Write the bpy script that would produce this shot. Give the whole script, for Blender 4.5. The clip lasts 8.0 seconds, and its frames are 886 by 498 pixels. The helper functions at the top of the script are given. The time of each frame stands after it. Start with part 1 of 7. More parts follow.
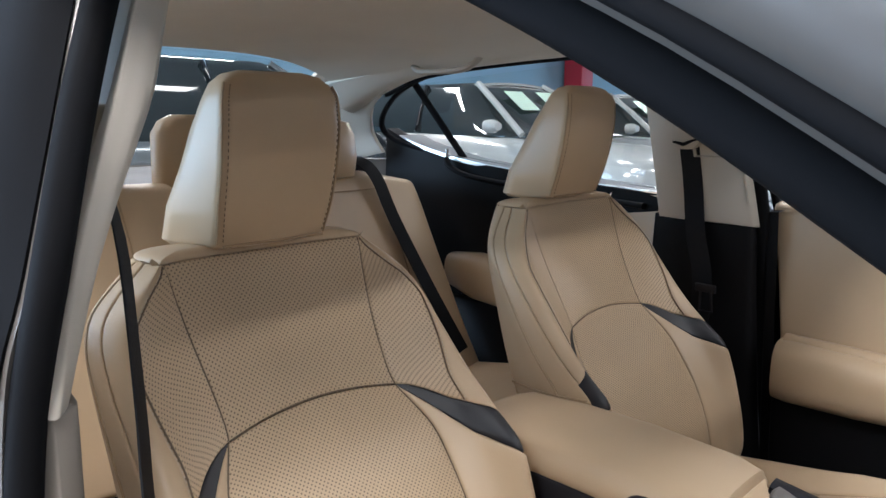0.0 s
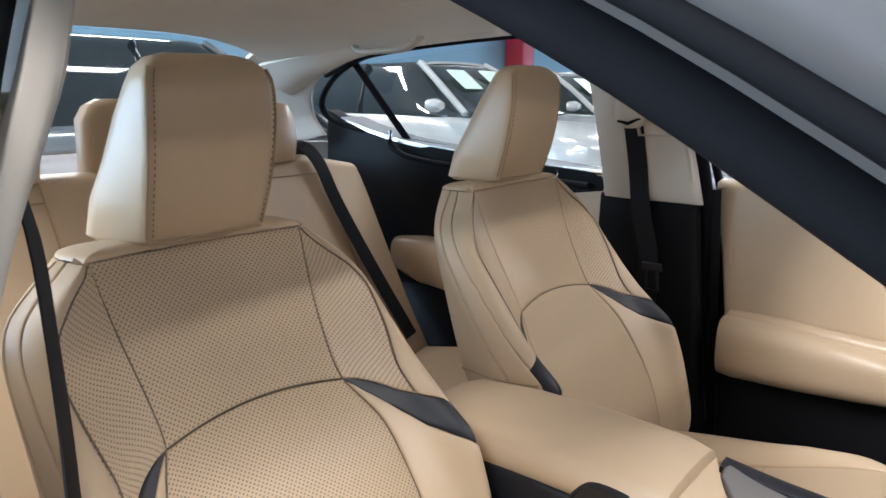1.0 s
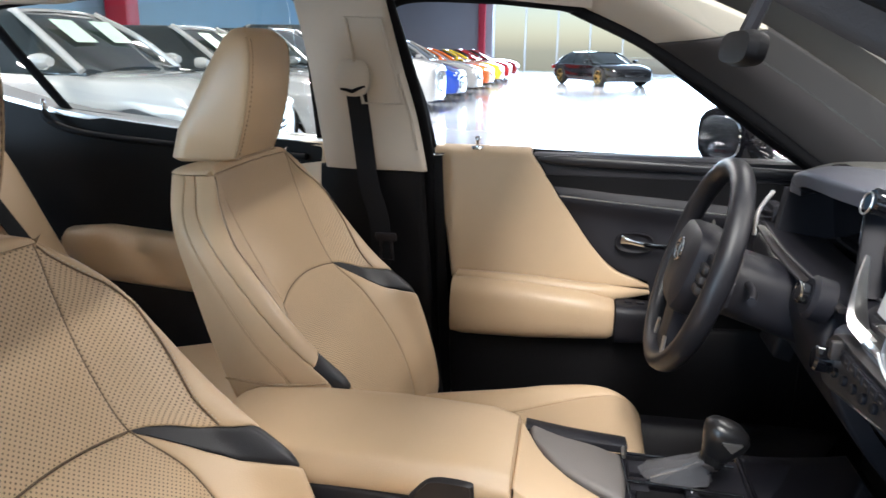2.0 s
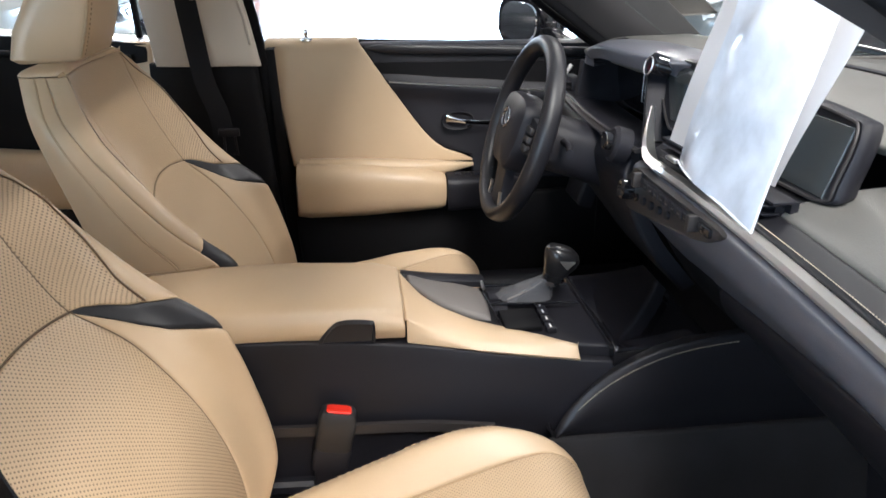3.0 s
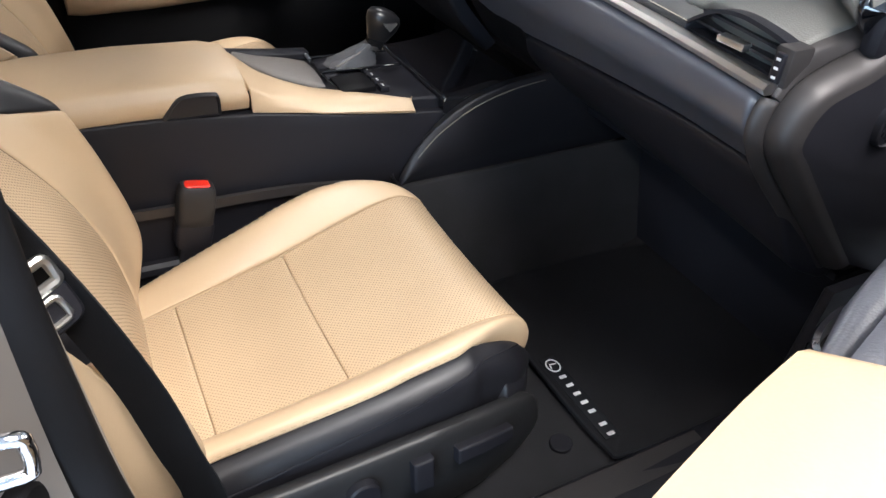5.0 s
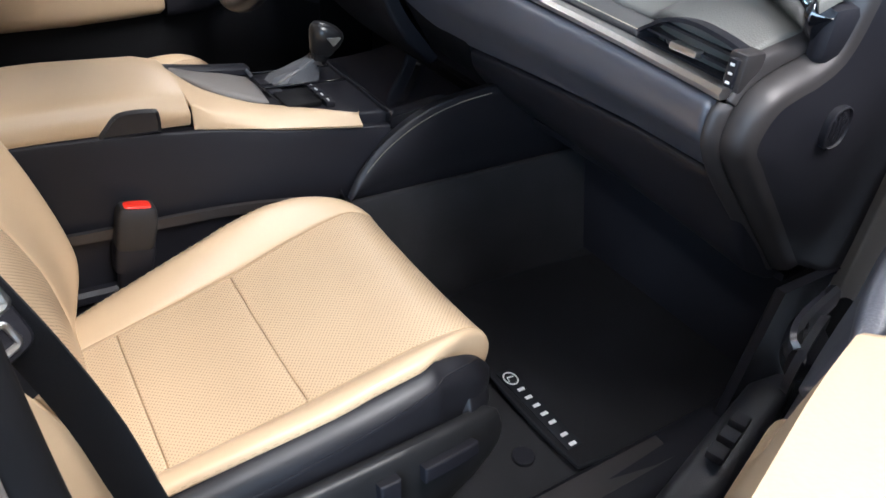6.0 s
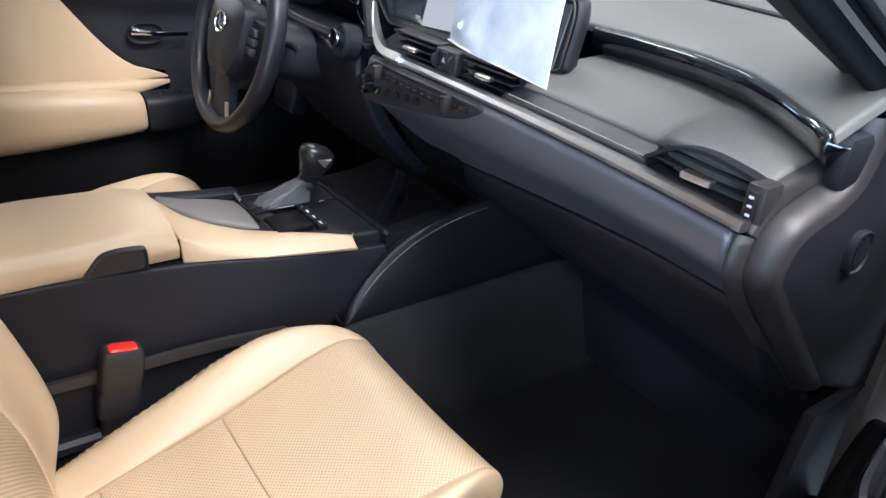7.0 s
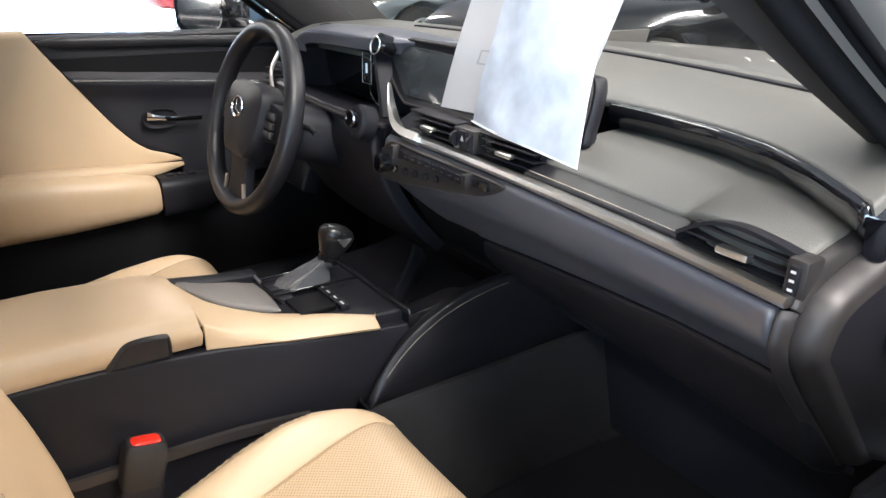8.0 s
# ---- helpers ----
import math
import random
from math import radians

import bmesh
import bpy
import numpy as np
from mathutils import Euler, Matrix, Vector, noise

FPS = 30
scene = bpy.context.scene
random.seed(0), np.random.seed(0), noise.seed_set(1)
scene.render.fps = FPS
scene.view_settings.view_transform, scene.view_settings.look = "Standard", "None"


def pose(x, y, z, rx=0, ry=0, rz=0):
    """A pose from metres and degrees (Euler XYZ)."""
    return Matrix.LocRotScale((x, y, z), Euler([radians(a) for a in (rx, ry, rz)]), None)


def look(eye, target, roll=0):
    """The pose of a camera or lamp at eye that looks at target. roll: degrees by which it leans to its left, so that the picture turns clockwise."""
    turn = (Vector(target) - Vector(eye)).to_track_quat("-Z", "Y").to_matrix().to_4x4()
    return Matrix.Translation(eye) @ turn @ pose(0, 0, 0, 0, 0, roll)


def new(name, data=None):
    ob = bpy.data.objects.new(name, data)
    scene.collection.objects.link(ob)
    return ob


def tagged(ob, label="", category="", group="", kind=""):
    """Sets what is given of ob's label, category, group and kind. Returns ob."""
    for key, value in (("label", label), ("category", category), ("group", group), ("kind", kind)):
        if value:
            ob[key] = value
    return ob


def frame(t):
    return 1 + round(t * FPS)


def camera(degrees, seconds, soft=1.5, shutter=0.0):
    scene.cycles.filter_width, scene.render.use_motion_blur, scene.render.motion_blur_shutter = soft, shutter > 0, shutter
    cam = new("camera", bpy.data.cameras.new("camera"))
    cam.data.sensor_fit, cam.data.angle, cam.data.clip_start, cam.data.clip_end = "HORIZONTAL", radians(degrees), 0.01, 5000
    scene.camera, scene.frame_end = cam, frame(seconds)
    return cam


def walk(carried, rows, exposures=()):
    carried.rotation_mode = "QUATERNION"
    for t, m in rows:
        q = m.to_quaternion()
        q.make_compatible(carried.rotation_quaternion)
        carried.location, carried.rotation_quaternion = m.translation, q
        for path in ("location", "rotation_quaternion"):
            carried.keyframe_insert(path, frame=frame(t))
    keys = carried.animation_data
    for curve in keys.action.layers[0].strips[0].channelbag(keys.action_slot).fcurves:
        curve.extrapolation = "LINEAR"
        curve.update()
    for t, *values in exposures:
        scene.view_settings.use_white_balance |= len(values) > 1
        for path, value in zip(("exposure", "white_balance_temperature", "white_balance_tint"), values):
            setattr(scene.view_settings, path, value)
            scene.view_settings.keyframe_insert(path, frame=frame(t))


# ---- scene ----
cam = camera(62.7, 8.0, shutter=0.15)
PATH = [
    (0, (0.61, -0.895, 1.166), (-0.748, 0.528, 0.805), 0.3),
    (0.5, (0.62, -0.875, 1.149), (-0.731, 0.553, 0.779), -0.3),
    (1, (0.586, -0.869, 1.171), (-0.654, 0.644, 0.755), -0.3),
    (1.5, (0.44, -0.862, 1.185), (-0.349, 0.91, 0.697), 1.2),
    (2, (0.339, -0.868, 1.192), (0.005, 1.032, 0.665), 0.7),
    (2.2, (0.315, -0.879, 1.21), (0.147, 1.034, 0.649), 1.2),
    (3.3, (0.188, -1.065, 1.179), (0.525, 0.707, 0.314), 0.0),
    (3.5, (0.162, -1.057, 1.175), (0.577, 0.667, 0.249), 0.5),
    (4, (0.123, -1.073, 1.16), (0.668, 0.537, 0.107), 1.1),
    (4.5, (0.086, -1.115, 1.135), (0.753, 0.384, -0.009), 2.3),
    (4.7, (0.079, -1.12, 1.136), (0.793, 0.342, -0.027), 2.8),
    (5.8, (0.032, -1.099, 1.124), (0.97, 0.243, -0.025), 5.2),
    (6, (0.043, -1.094, 1.118), (1.001, 0.26, 0.0), 5.2),
    (6.5, (0.058, -1.055, 1.13), (1.085, 0.329, 0.114), 4.9),
    (7, (0.053, -1.017, 1.149), (1.11, 0.407, 0.225), 3.5),
    (7.5, (0.043, -0.992, 1.155), (1.124, 0.48, 0.34), 2.4),
    (8, (0.034, -0.984, 1.16), (1.128, 0.508, 0.399), 1.6),
]
walk(cam, [(t, look(eye, target, roll)) for t, eye, target, roll in PATH], [(0, -0.36, 5950, 10), (0.5, -0.07, 5950, 10), (1, 0.02, 5950, 10), (1.5, 0.25, 6150, 10), (2.2, 0.14, 6400, 10), (3.5, 0.1, 6300, 10), (4.5, 0.1, 6350, 10), (6.2, 0.18, 5950, 10), (7, 0.26, 5900, 10), (8, 0.32, 6500, 10)])

# ---- light: daylight through the hall's glass front, strip lamps under its ceiling ----
world = bpy.data.worlds.new("sky")
scene.world = world
world.use_nodes = True
wn = world.node_tree.nodes
sky = wn.new("ShaderNodeTexSky")
sky.sky_type, sky.sun_disc = "NISHITA", False
sky.sun_elevation, sky.sun_rotation = radians(40), radians(200)
wn["Background"].inputs["Strength"].default_value = 0.12
world.node_tree.links.new(sky.outputs[0], wn["Background"].inputs["Color"])


def area_lamp(name, at, aim, sx, sy, watts, colour):
    li = bpy.data.lights.new(name, "AREA")
    li.shape, li.size, li.size_y, li.energy, li.color = "RECTANGLE", sx, sy, watts, colour
    ob = new(name, li)
    ob.matrix_world = look(at, aim)
    return ob


CEIL = 4.6
WARM, DAY = (1.0, 0.94, 0.89), (0.56, 0.77, 1.0)
# Strips at x -7.5, -3.4, 4.6, 9.5 and 14 are added as fill.
for x, y, w in [(0.75, -3.2, 520), (-3.4, -3.4, 240), (-1.6, 3.2, 120), (-7.5, 3.0, 600), (2.6, 3.2, 100), (-3.0, 12.0, 800), (5.0, 12.0, 800), (0.0, 24.0, 1000), (4.6, -1.2, 220), (9.5, -1.5, 330), (14.0, 0.5, 460)]:
    tagged(area_lamp("strip_lamp", (x, y, CEIL - 0.12), (x, y, 0), 1.5 if y == -3.2 else 0.35, 3.6, w, WARM), "long white strip lamp under the hall ceiling, in a set with added fill", "lamp", "strip lamps", "thing")
tagged(area_lamp("window_daylight", (-5.6, -6.9, 2.1), (0.6, -0.4, 0.8), 8, 3.4, 1050, DAY), "daylight in the glass front", "light", "", "structure")
tagged(area_lamp("window_daylight", (2, 45.2, 2.6), (2, 0, 1.5), 26, 4.0, 4800, DAY), "daylight in the far glass front", "light", "", "structure")


# ---- materials ----
def material(name, colour, rough=0.5, metal=0.0, grain=0.0, scale=300.0, vary=0.08, big=6.0, coat=0.0, sheen=0.0, kind="noise", spec=0.5, rvar=0.06):
    m = bpy.data.materials.new(name)
    m.use_nodes = True
    nt = m.node_tree
    n, l = nt.nodes, nt.links
    b = n["Principled BSDF"]
    b.inputs["Metallic"].default_value = metal
    b.inputs["Coat Weight"].default_value = coat
    b.inputs["Coat Roughness"].default_value = 0.04
    b.inputs["Sheen Weight"].default_value = sheen
    b.inputs["Specular IOR Level"].default_value = spec
    co = n.new("ShaderNodeTexCoord")
    large = n.new("ShaderNodeTexNoise")
    large.inputs["Scale"].default_value, large.inputs["Detail"].default_value = big, 4
    l.new(co.outputs["Object"], large.inputs["Vector"])
    fine = n.new("ShaderNodeTexVoronoi" if kind == "voronoi" else "ShaderNodeTexNoise")
    fine.inputs["Scale"].default_value = scale
    l.new(co.outputs["Object"], fine.inputs["Vector"])
    ramp = n.new("ShaderNodeMapRange")
    ramp.inputs["From Min"].default_value, ramp.inputs["From Max"].default_value = 0.3, 0.7
    ramp.inputs["To Min"].default_value, ramp.inputs["To Max"].default_value = 1 - vary, 1 + vary
    l.new(large.outputs["Fac"], ramp.inputs["Value"])
    tint = n.new("ShaderNodeVectorMath")
    tint.operation = "SCALE"
    tint.inputs[0].default_value = colour
    l.new(ramp.outputs[0], tint.inputs["Scale"])
    l.new(tint.outputs[0], b.inputs["Base Color"])
    rr = n.new("ShaderNodeMapRange")
    rr.inputs["From Min"].default_value, rr.inputs["From Max"].default_value = 0.3, 0.7
    rr.inputs["To Min"].default_value, rr.inputs["To Max"].default_value = max(0.02, rough - rvar), min(1, rough + rvar)
    l.new(large.outputs["Fac"], rr.inputs["Value"])
    l.new(rr.outputs[0], b.inputs["Roughness"])
    if grain:
        bump = n.new("ShaderNodeBump")
        bump.inputs["Strength"].default_value, bump.inputs["Distance"].default_value = grain, 0.0008
        l.new(fine.outputs[0], bump.inputs["Height"])
        l.new(bump.outputs[0], b.inputs["Normal"])
    m["tint"] = tint.name
    return m


def perforated(name, colour, pitch=0.0050, hole=0.222, rough=0.42, shade=0.31):
    """Leather with staggered punched holes, in the metres of the panel's own map."""
    m = material(name, colour, rough, grain=0.25, scale=420, kind="voronoi", vary=0.06)
    n, l = m.node_tree.nodes, m.node_tree.links
    b, tint = n["Principled BSDF"], n[m["tint"]]
    uv = n.new("ShaderNodeUVMap")
    turn = n.new("ShaderNodeMapping")
    turn.inputs["Rotation"].default_value = (0, 0, radians(45))
    turn.inputs["Scale"].default_value = (1 / pitch, 1 / pitch, 1)
    l.new(uv.outputs[0], turn.inputs["Vector"])
    fr = n.new("ShaderNodeVectorMath")
    fr.operation = "FRACTION"
    l.new(turn.outputs[0], fr.inputs[0])
    di = n.new("ShaderNodeVectorMath")
    di.operation = "DISTANCE"
    l.new(fr.outputs[0], di.inputs[0])
    di.inputs[1].default_value = (0.5, 0.5, 0)
    st = n.new("ShaderNodeMapRange")
    st.inputs["From Min"].default_value, st.inputs["From Max"].default_value = hole - 0.05, hole + 0.05
    l.new(di.outputs["Value"], st.inputs["Value"])
    mix = n.new("ShaderNodeMix")
    mix.data_type = "RGBA"
    mix.inputs["A"].default_value = (*[c * shade for c in colour], 1)
    l.new(st.outputs[0], mix.inputs["Factor"])
    l.new(tint.outputs[0], mix.inputs["B"])
    l.new(mix.outputs["Result"], b.inputs["Base Color"])
    bump = n.new("ShaderNodeBump")
    bump.inputs["Strength"].default_value, bump.inputs["Distance"].default_value = 0.6, 0.001
    l.new(st.outputs[0], bump.inputs["Height"])
    l.new(bump.outputs[0], b.inputs["Normal"])
    return m


def clear_glass(name, tint=(0.93, 0.97, 0.96), gloss=0.06):
    m = bpy.data.materials.new(name)
    m.use_nodes = True
    n, l = m.node_tree.nodes, m.node_tree.links
    n.remove(n["Principled BSDF"])
    tr, gl, mx = (n.new("ShaderNode" + k) for k in ("BsdfTransparent", "BsdfGlossy", "MixShader"))
    tr.inputs["Color"].default_value = (*tint, 1)
    gl.inputs["Roughness"].default_value = 0.02
    mx.inputs[0].default_value = gloss
    l.new(tr.outputs[0], mx.inputs[1])
    l.new(gl.outputs[0], mx.inputs[2])
    l.new(mx.outputs[0], n["Material Output"].inputs["Surface"])
    return m


def glow(name, colour, strength):
    m = bpy.data.materials.new(name)
    m.use_nodes = True
    b = m.node_tree.nodes["Principled BSDF"]
    b.inputs["Base Color"].default_value = (*colour, 1)
    b.inputs["Emission Color"].default_value = (*colour, 1)
    b.inputs["Emission Strength"].default_value = strength
    return m


TAN = (0.56, 0.415, 0.266)
leather = material("tan_leather", TAN, 0.37, grain=0.16, scale=620, kind="voronoi", vary=0.05)
perf = perforated("tan_perforated_leather", TAN)
perf_fine = perforated("tan_finely_perforated_leather", TAN, 0.0044, 0.195, shade=0.42)
seam_dark = material("dark_seam", (0.16, 0.115, 0.075), 0.7)
piping = material("tan_piping", (0.42, 0.30, 0.18), 0.5)
thread = material("pale_thread", (0.6, 0.52, 0.4), 0.7)
dark_leather = material("charcoal_leather", (0.012, 0.012, 0.015), 0.40, spec=0.45, grain=0.14, scale=750, kind="voronoi", vary=0.1)
dash_pad = material("dash_leatherette", (0.074, 0.078, 0.096), 0.34, grain=0.14, scale=700, kind="voronoi", vary=0.06, spec=0.9)
dash_top = material("dash_top_grey", (0.108, 0.106, 0.097), 0.5, grain=0.3, scale=420, kind="voronoi", vary=0.05)
black_plastic = material("black_plastic", (0.012, 0.012, 0.016), 0.5, grain=0.3, scale=700, vary=0.1, spec=0.3)
grey_plastic = material("warm_grey_plastic", (0.044, 0.040, 0.040), 0.44, metal=0.35, grain=0.12, scale=900, vary=0.06)
shield_grey = material("charcoal_shield_plastic", (0.015, 0.015, 0.016), 0.42, grain=0.15, scale=800, vary=0.06)
knob_black = material("knob_gloss_black", (0.009, 0.009, 0.010), 0.26, vary=0.05)
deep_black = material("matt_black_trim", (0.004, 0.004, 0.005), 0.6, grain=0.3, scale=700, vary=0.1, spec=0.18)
gloss_black = material("piano_black", (0.006, 0.006, 0.008), 0.06, coat=1.0, vary=0.02)
palm_grey = material("grey_palm_leather", (0.15, 0.137, 0.128), 0.5, grain=0.3, scale=420, kind="voronoi")
boot_grey = material("grey_boot_leather", (0.065, 0.066, 0.072), 0.48, grain=0.4, scale=300, kind="voronoi", vary=0.15)
satin_metal = material("satin_silver", (0.74, 0.73, 0.71), 0.30, metal=1.0, vary=0.02, rvar=0.02)
chrome = material("chrome", (0.80, 0.80, 0.82), 0.08, metal=1.0, vary=0.02)
carpet = material("black_carpet", (0.019, 0.019, 0.021), 0.95, grain=1.0, scale=900, vary=0.3, big=9, sheen=0.03, spec=0.2)
mat_pile = material("black_mat_pile", (0.012, 0.012, 0.014), 0.95, grain=1.0, scale=1100, vary=0.25, big=12, spec=0.2)
webbing = material("black_webbing", (0.010, 0.011, 0.014), 0.7, spec=0.2, grain=0.5, scale=800)
cream_trim = material("cream_pillar_trim", (0.53, 0.48, 0.405), 0.6, grain=0.15, scale=800, vary=0.03)
cream_cloth = material("cream_headliner_cloth", (0.72, 0.68, 0.60), 0.9, grain=0.5, scale=900, vary=0.03)
# Pillar trim with the shade it stands in put into the colour.
shaded_trim = material("shaded_pillar_trim", (0.27, 0.235, 0.20), 0.6, grain=0.15, scale=800, vary=0.04)
pillar_dark = material("pillar_charcoal", (0.050, 0.047, 0.047), 0.7, grain=0.3, scale=700, spec=0.15)
rubber = material("black_rubber_seal", (0.008, 0.008, 0.009), 0.8, grain=0.1, spec=0.08)
red_plastic = material("red_button_plastic", (0.75, 0.03, 0.015), 0.35)
paint_silver = material("champagne_silver_paint", (0.19, 0.172, 0.156), 0.38, metal=0.35, coat=0.3, vary=0.02, rvar=0.01)
paper_white = material("white_paper", (0.88, 0.88, 0.88), 0.75, vary=0.02)
ink_grey = material("grey_print", (0.45, 0.45, 0.46), 0.8)
white_print = material("white_print", (0.75, 0.75, 0.75), 0.6)
plastic_sleeve = material("clear_sleeve", (0.66, 0.71, 0.79), 0.14, coat=1.0, grain=1.0, scale=26, vary=0.17, big=34)
# White paper greyed in its colour, as it hangs against the light.
sheet_backlit = material("backlit_paper", (0.58, 0.565, 0.565), 0.7, vary=0.03)


def see_through(m, share):
    """Lets part of the light that falls on the back of a thin sheet shine through it."""
    n, l = m.node_tree.nodes, m.node_tree.links
    b = n["Principled BSDF"]
    tl, mx = n.new("ShaderNodeBsdfTranslucent"), n.new("ShaderNodeMixShader")
    tl.inputs["Color"].default_value = (0.9, 0.92, 0.95, 1)
    mx.inputs[0].default_value = share
    l.new(b.outputs[0], mx.inputs[1])
    l.new(tl.outputs[0], mx.inputs[2])
    l.new(mx.outputs[0], n["Material Output"].inputs["Surface"])


see_through(sheet_backlit, 0.12)
see_through(plastic_sleeve, 0.2)
mirror_glass = material("mirror_glass", (0.85, 0.87, 0.88), 0.02, metal=1.0, vary=0.0)
window_glass = clear_glass("window_glass")
tinted_glass = material("dark_car_glass", (0.015, 0.022, 0.024), 0.04, coat=1.0, vary=0.05)
screen_black = material("dark_screen", (0.035, 0.04, 0.042), 0.16, coat=0.5, vary=0.03)
display_glow = glow("lit_display", (0.55, 0.68, 0.85), 0.5)


# ---- mesh tools ----
def V(*p):
    return Vector(p)


def thing(name, at, label, category, group="", kind="thing"):
    ob = new(name)
    ob.location = at
    ob.empty_display_size = 0.05
    return tagged(ob, label, category, group, kind)


def base_of(ob):
    p = V(0, 0, 0)
    while ob:
        p = p + ob.location
        ob = ob.parent
    return p


def part(name, bm, mat, parent=None, label="", angle=42):
    """Links a bmesh in world coordinates as one mesh object under a thing."""
    if parent:
        bmesh.ops.translate(bm, verts=bm.verts, vec=-base_of(parent))
    bmesh.ops.recalc_face_normals(bm, faces=bm.faces)
    me = bpy.data.meshes.new(name)
    bm.to_mesh(me)
    bm.free()
    me.materials.append(mat)
    me.shade_smooth()
    me.set_sharp_from_angle(angle=radians(angle))
    ob = new(name, me)
    ob.parent = parent
    if label:
        ob["label"] = label
    return ob


def setting(name, bm, mat, label, category):
    return tagged(part(name, bm, mat), label, category, "", "structure")


def spline(points):
    """A smooth curve through points, from 0 to 1."""
    p = [Vector(q) for q in points]
    n = len(p) - 1

    def at(t):
        t = min(max(t, 0.0), 1.0) * n
        i = min(int(t), n - 1)
        f = t - i
        a, b, c, d = p[max(i - 1, 0)], p[i], p[i + 1], p[min(i + 2, n)]
        if i == 0:
            a = b * 2 - c
        if i + 2 > n:
            d = c * 2 - b
        return 0.5 * (2 * b + (c - a) * f + (2 * a - 5 * b + 4 * c - d) * f * f + (3 * b - a - 3 * c + d) * f ** 3)
    return at


def skin(curves):
    """A surface S(u, v) through curves, u along them and v across them."""
    cs = [spline(c) if not callable(c) else c for c in curves]
    return lambda u, v: spline([c(u) for c in cs])(v)


def steps(n, length, rim):
    """Parameters 0..1 with close rows at both rounded rims."""
    if rim <= 0:
        return [i / n for i in range(n + 1)]
    e = min(rim / max(length, 1e-6), 0.3)
    head = [0, 0.07 * e, 0.25 * e, 0.55 * e]
    mid = [e + (1 - 2 * e) * i / n for i in range(n + 1)]
    return head + mid + [1 - h for h in reversed(head)]


def panel(S, nu=14, nv=14, thick=0.02, rim=0.008, bm=None, out=None, wave=0.0):
    """A padded panel on the surface S(u, v) that faces out: rounded rims, skirts that go back by thick, and a map in metres."""
    bm = bm or bmesh.new()
    uvl = bm.loops.layers.uv.verify()
    k = 8
    LU = sum((S((i + 1) / k, 0.5) - S(i / k, 0.5)).length for i in range(k))
    LV = sum((S(0.5, (i + 1) / k) - S(0.5, i / k)).length for i in range(k))
    us, vs = steps(nu, LU, rim), steps(nv, LV, rim)
    nr, nc = len(us), len(vs)
    P = np.array([[S(u, v)[:] for v in vs] for u in us])
    du = np.empty_like(P)
    dv = np.empty_like(P)
    du[1:-1], du[0], du[-1] = P[2:] - P[:-2], P[1] - P[0], P[-1] - P[-2]
    dv[:, 1:-1], dv[:, 0], dv[:, -1] = P[:, 2:] - P[:, :-2], P[:, 1] - P[:, 0], P[:, -1] - P[:, -2]
    du /= np.linalg.norm(du, axis=2, keepdims=True) + 1e-12
    dv /= np.linalg.norm(dv, axis=2, keepdims=True) + 1e-12
    N = np.cross(du, dv)
    N /= np.linalg.norm(N, axis=2, keepdims=True) + 1e-9
    if out is not None and np.dot(N[nr // 2, nc // 2], np.array(out, float)) < 0:
        N = -N
    # arc lengths from the middle of each row, so that a pattern keeps its size
    au = np.concatenate([np.zeros((1, nc)), np.cumsum(np.linalg.norm(P[1:] - P[:-1], axis=2), axis=0)])
    au = au - au[nr // 2]
    av = np.concatenate([np.zeros((nr, 1)), np.cumsum(np.linalg.norm(P[:, 1:] - P[:, :-1], axis=2), axis=1)], axis=1)
    av = np.repeat(av[nr // 2][None], nr, axis=0)
    H = np.zeros((nr, nc))
    if rim > 0:
        U, W = np.array(us)[:, None], np.array(vs)[None]
        D = np.minimum(np.minimum(U, 1 - U) * LU, np.minimum(W, 1 - W) * LV) / rim
        H = -rim * (1 - np.sqrt(np.maximum(0, 1 - (1 - np.minimum(D, 1)) ** 2)))
    if wave:
        H = H + np.array([[wave * noise.noise(Vector(p) * 22) for p in row] for row in P])
    P = P + N * H[..., None]
    rows = [[bm.verts.new(P[i, j]) for j in range(nc)] for i in range(nr)]
    uvs = {rows[i][j]: (au[i, j], av[i, j]) for i in range(nr) for j in range(nc)}
    faces = [(rows[i][j], rows[i + 1][j], rows[i + 1][j + 1], rows[i][j + 1]) for i in range(nr - 1) for j in range(nc - 1)]
    if thick > 0:
        edge = [(0, j) for j in range(nc)] + [(i, nc - 1) for i in range(1, nr)] + [(nr - 1, j) for j in range(nc - 2, -1, -1)] + [(i, 0) for i in range(nr - 2, 0, -1)]
        back = []
        for i, j in edge:
            b = bm.verts.new(P[i, j] - N[i, j] * thick)
            uvs[b] = uvs[rows[i][j]]
            back.append((rows[i][j], b))
        for a, b in zip(back, back[1:] + back[:1]):
            faces.append((a[0], b[0], b[1], a[1]))
    for f in faces:
        face = bm.faces.new(f)
        for lo in face.loops:
            lo[uvl].uv = uvs[lo.vert]
    return bm


def round_poly(pts, radii, n=5):
    """A closed outline with rounded corners, as (a, b) pairs."""
    out, m = [], len(pts)
    for i in range(m):
        p, a, b = Vector(pts[i]), Vector(pts[i - 1]), Vector(pts[(i + 1) % m])
        ra, rb = (a - p).normalized(), (b - p).normalized()
        r = min(radii[i], 0.48 * (a - p).length, 0.48 * (b - p).length)
        q0, q1 = p + ra * r, p + rb * r
        for k in range(n + 1):
            t = k / n
            out.append(tuple(q0 * (1 - t) ** 2 + p * 2 * t * (1 - t) + q1 * t * t))
    return out


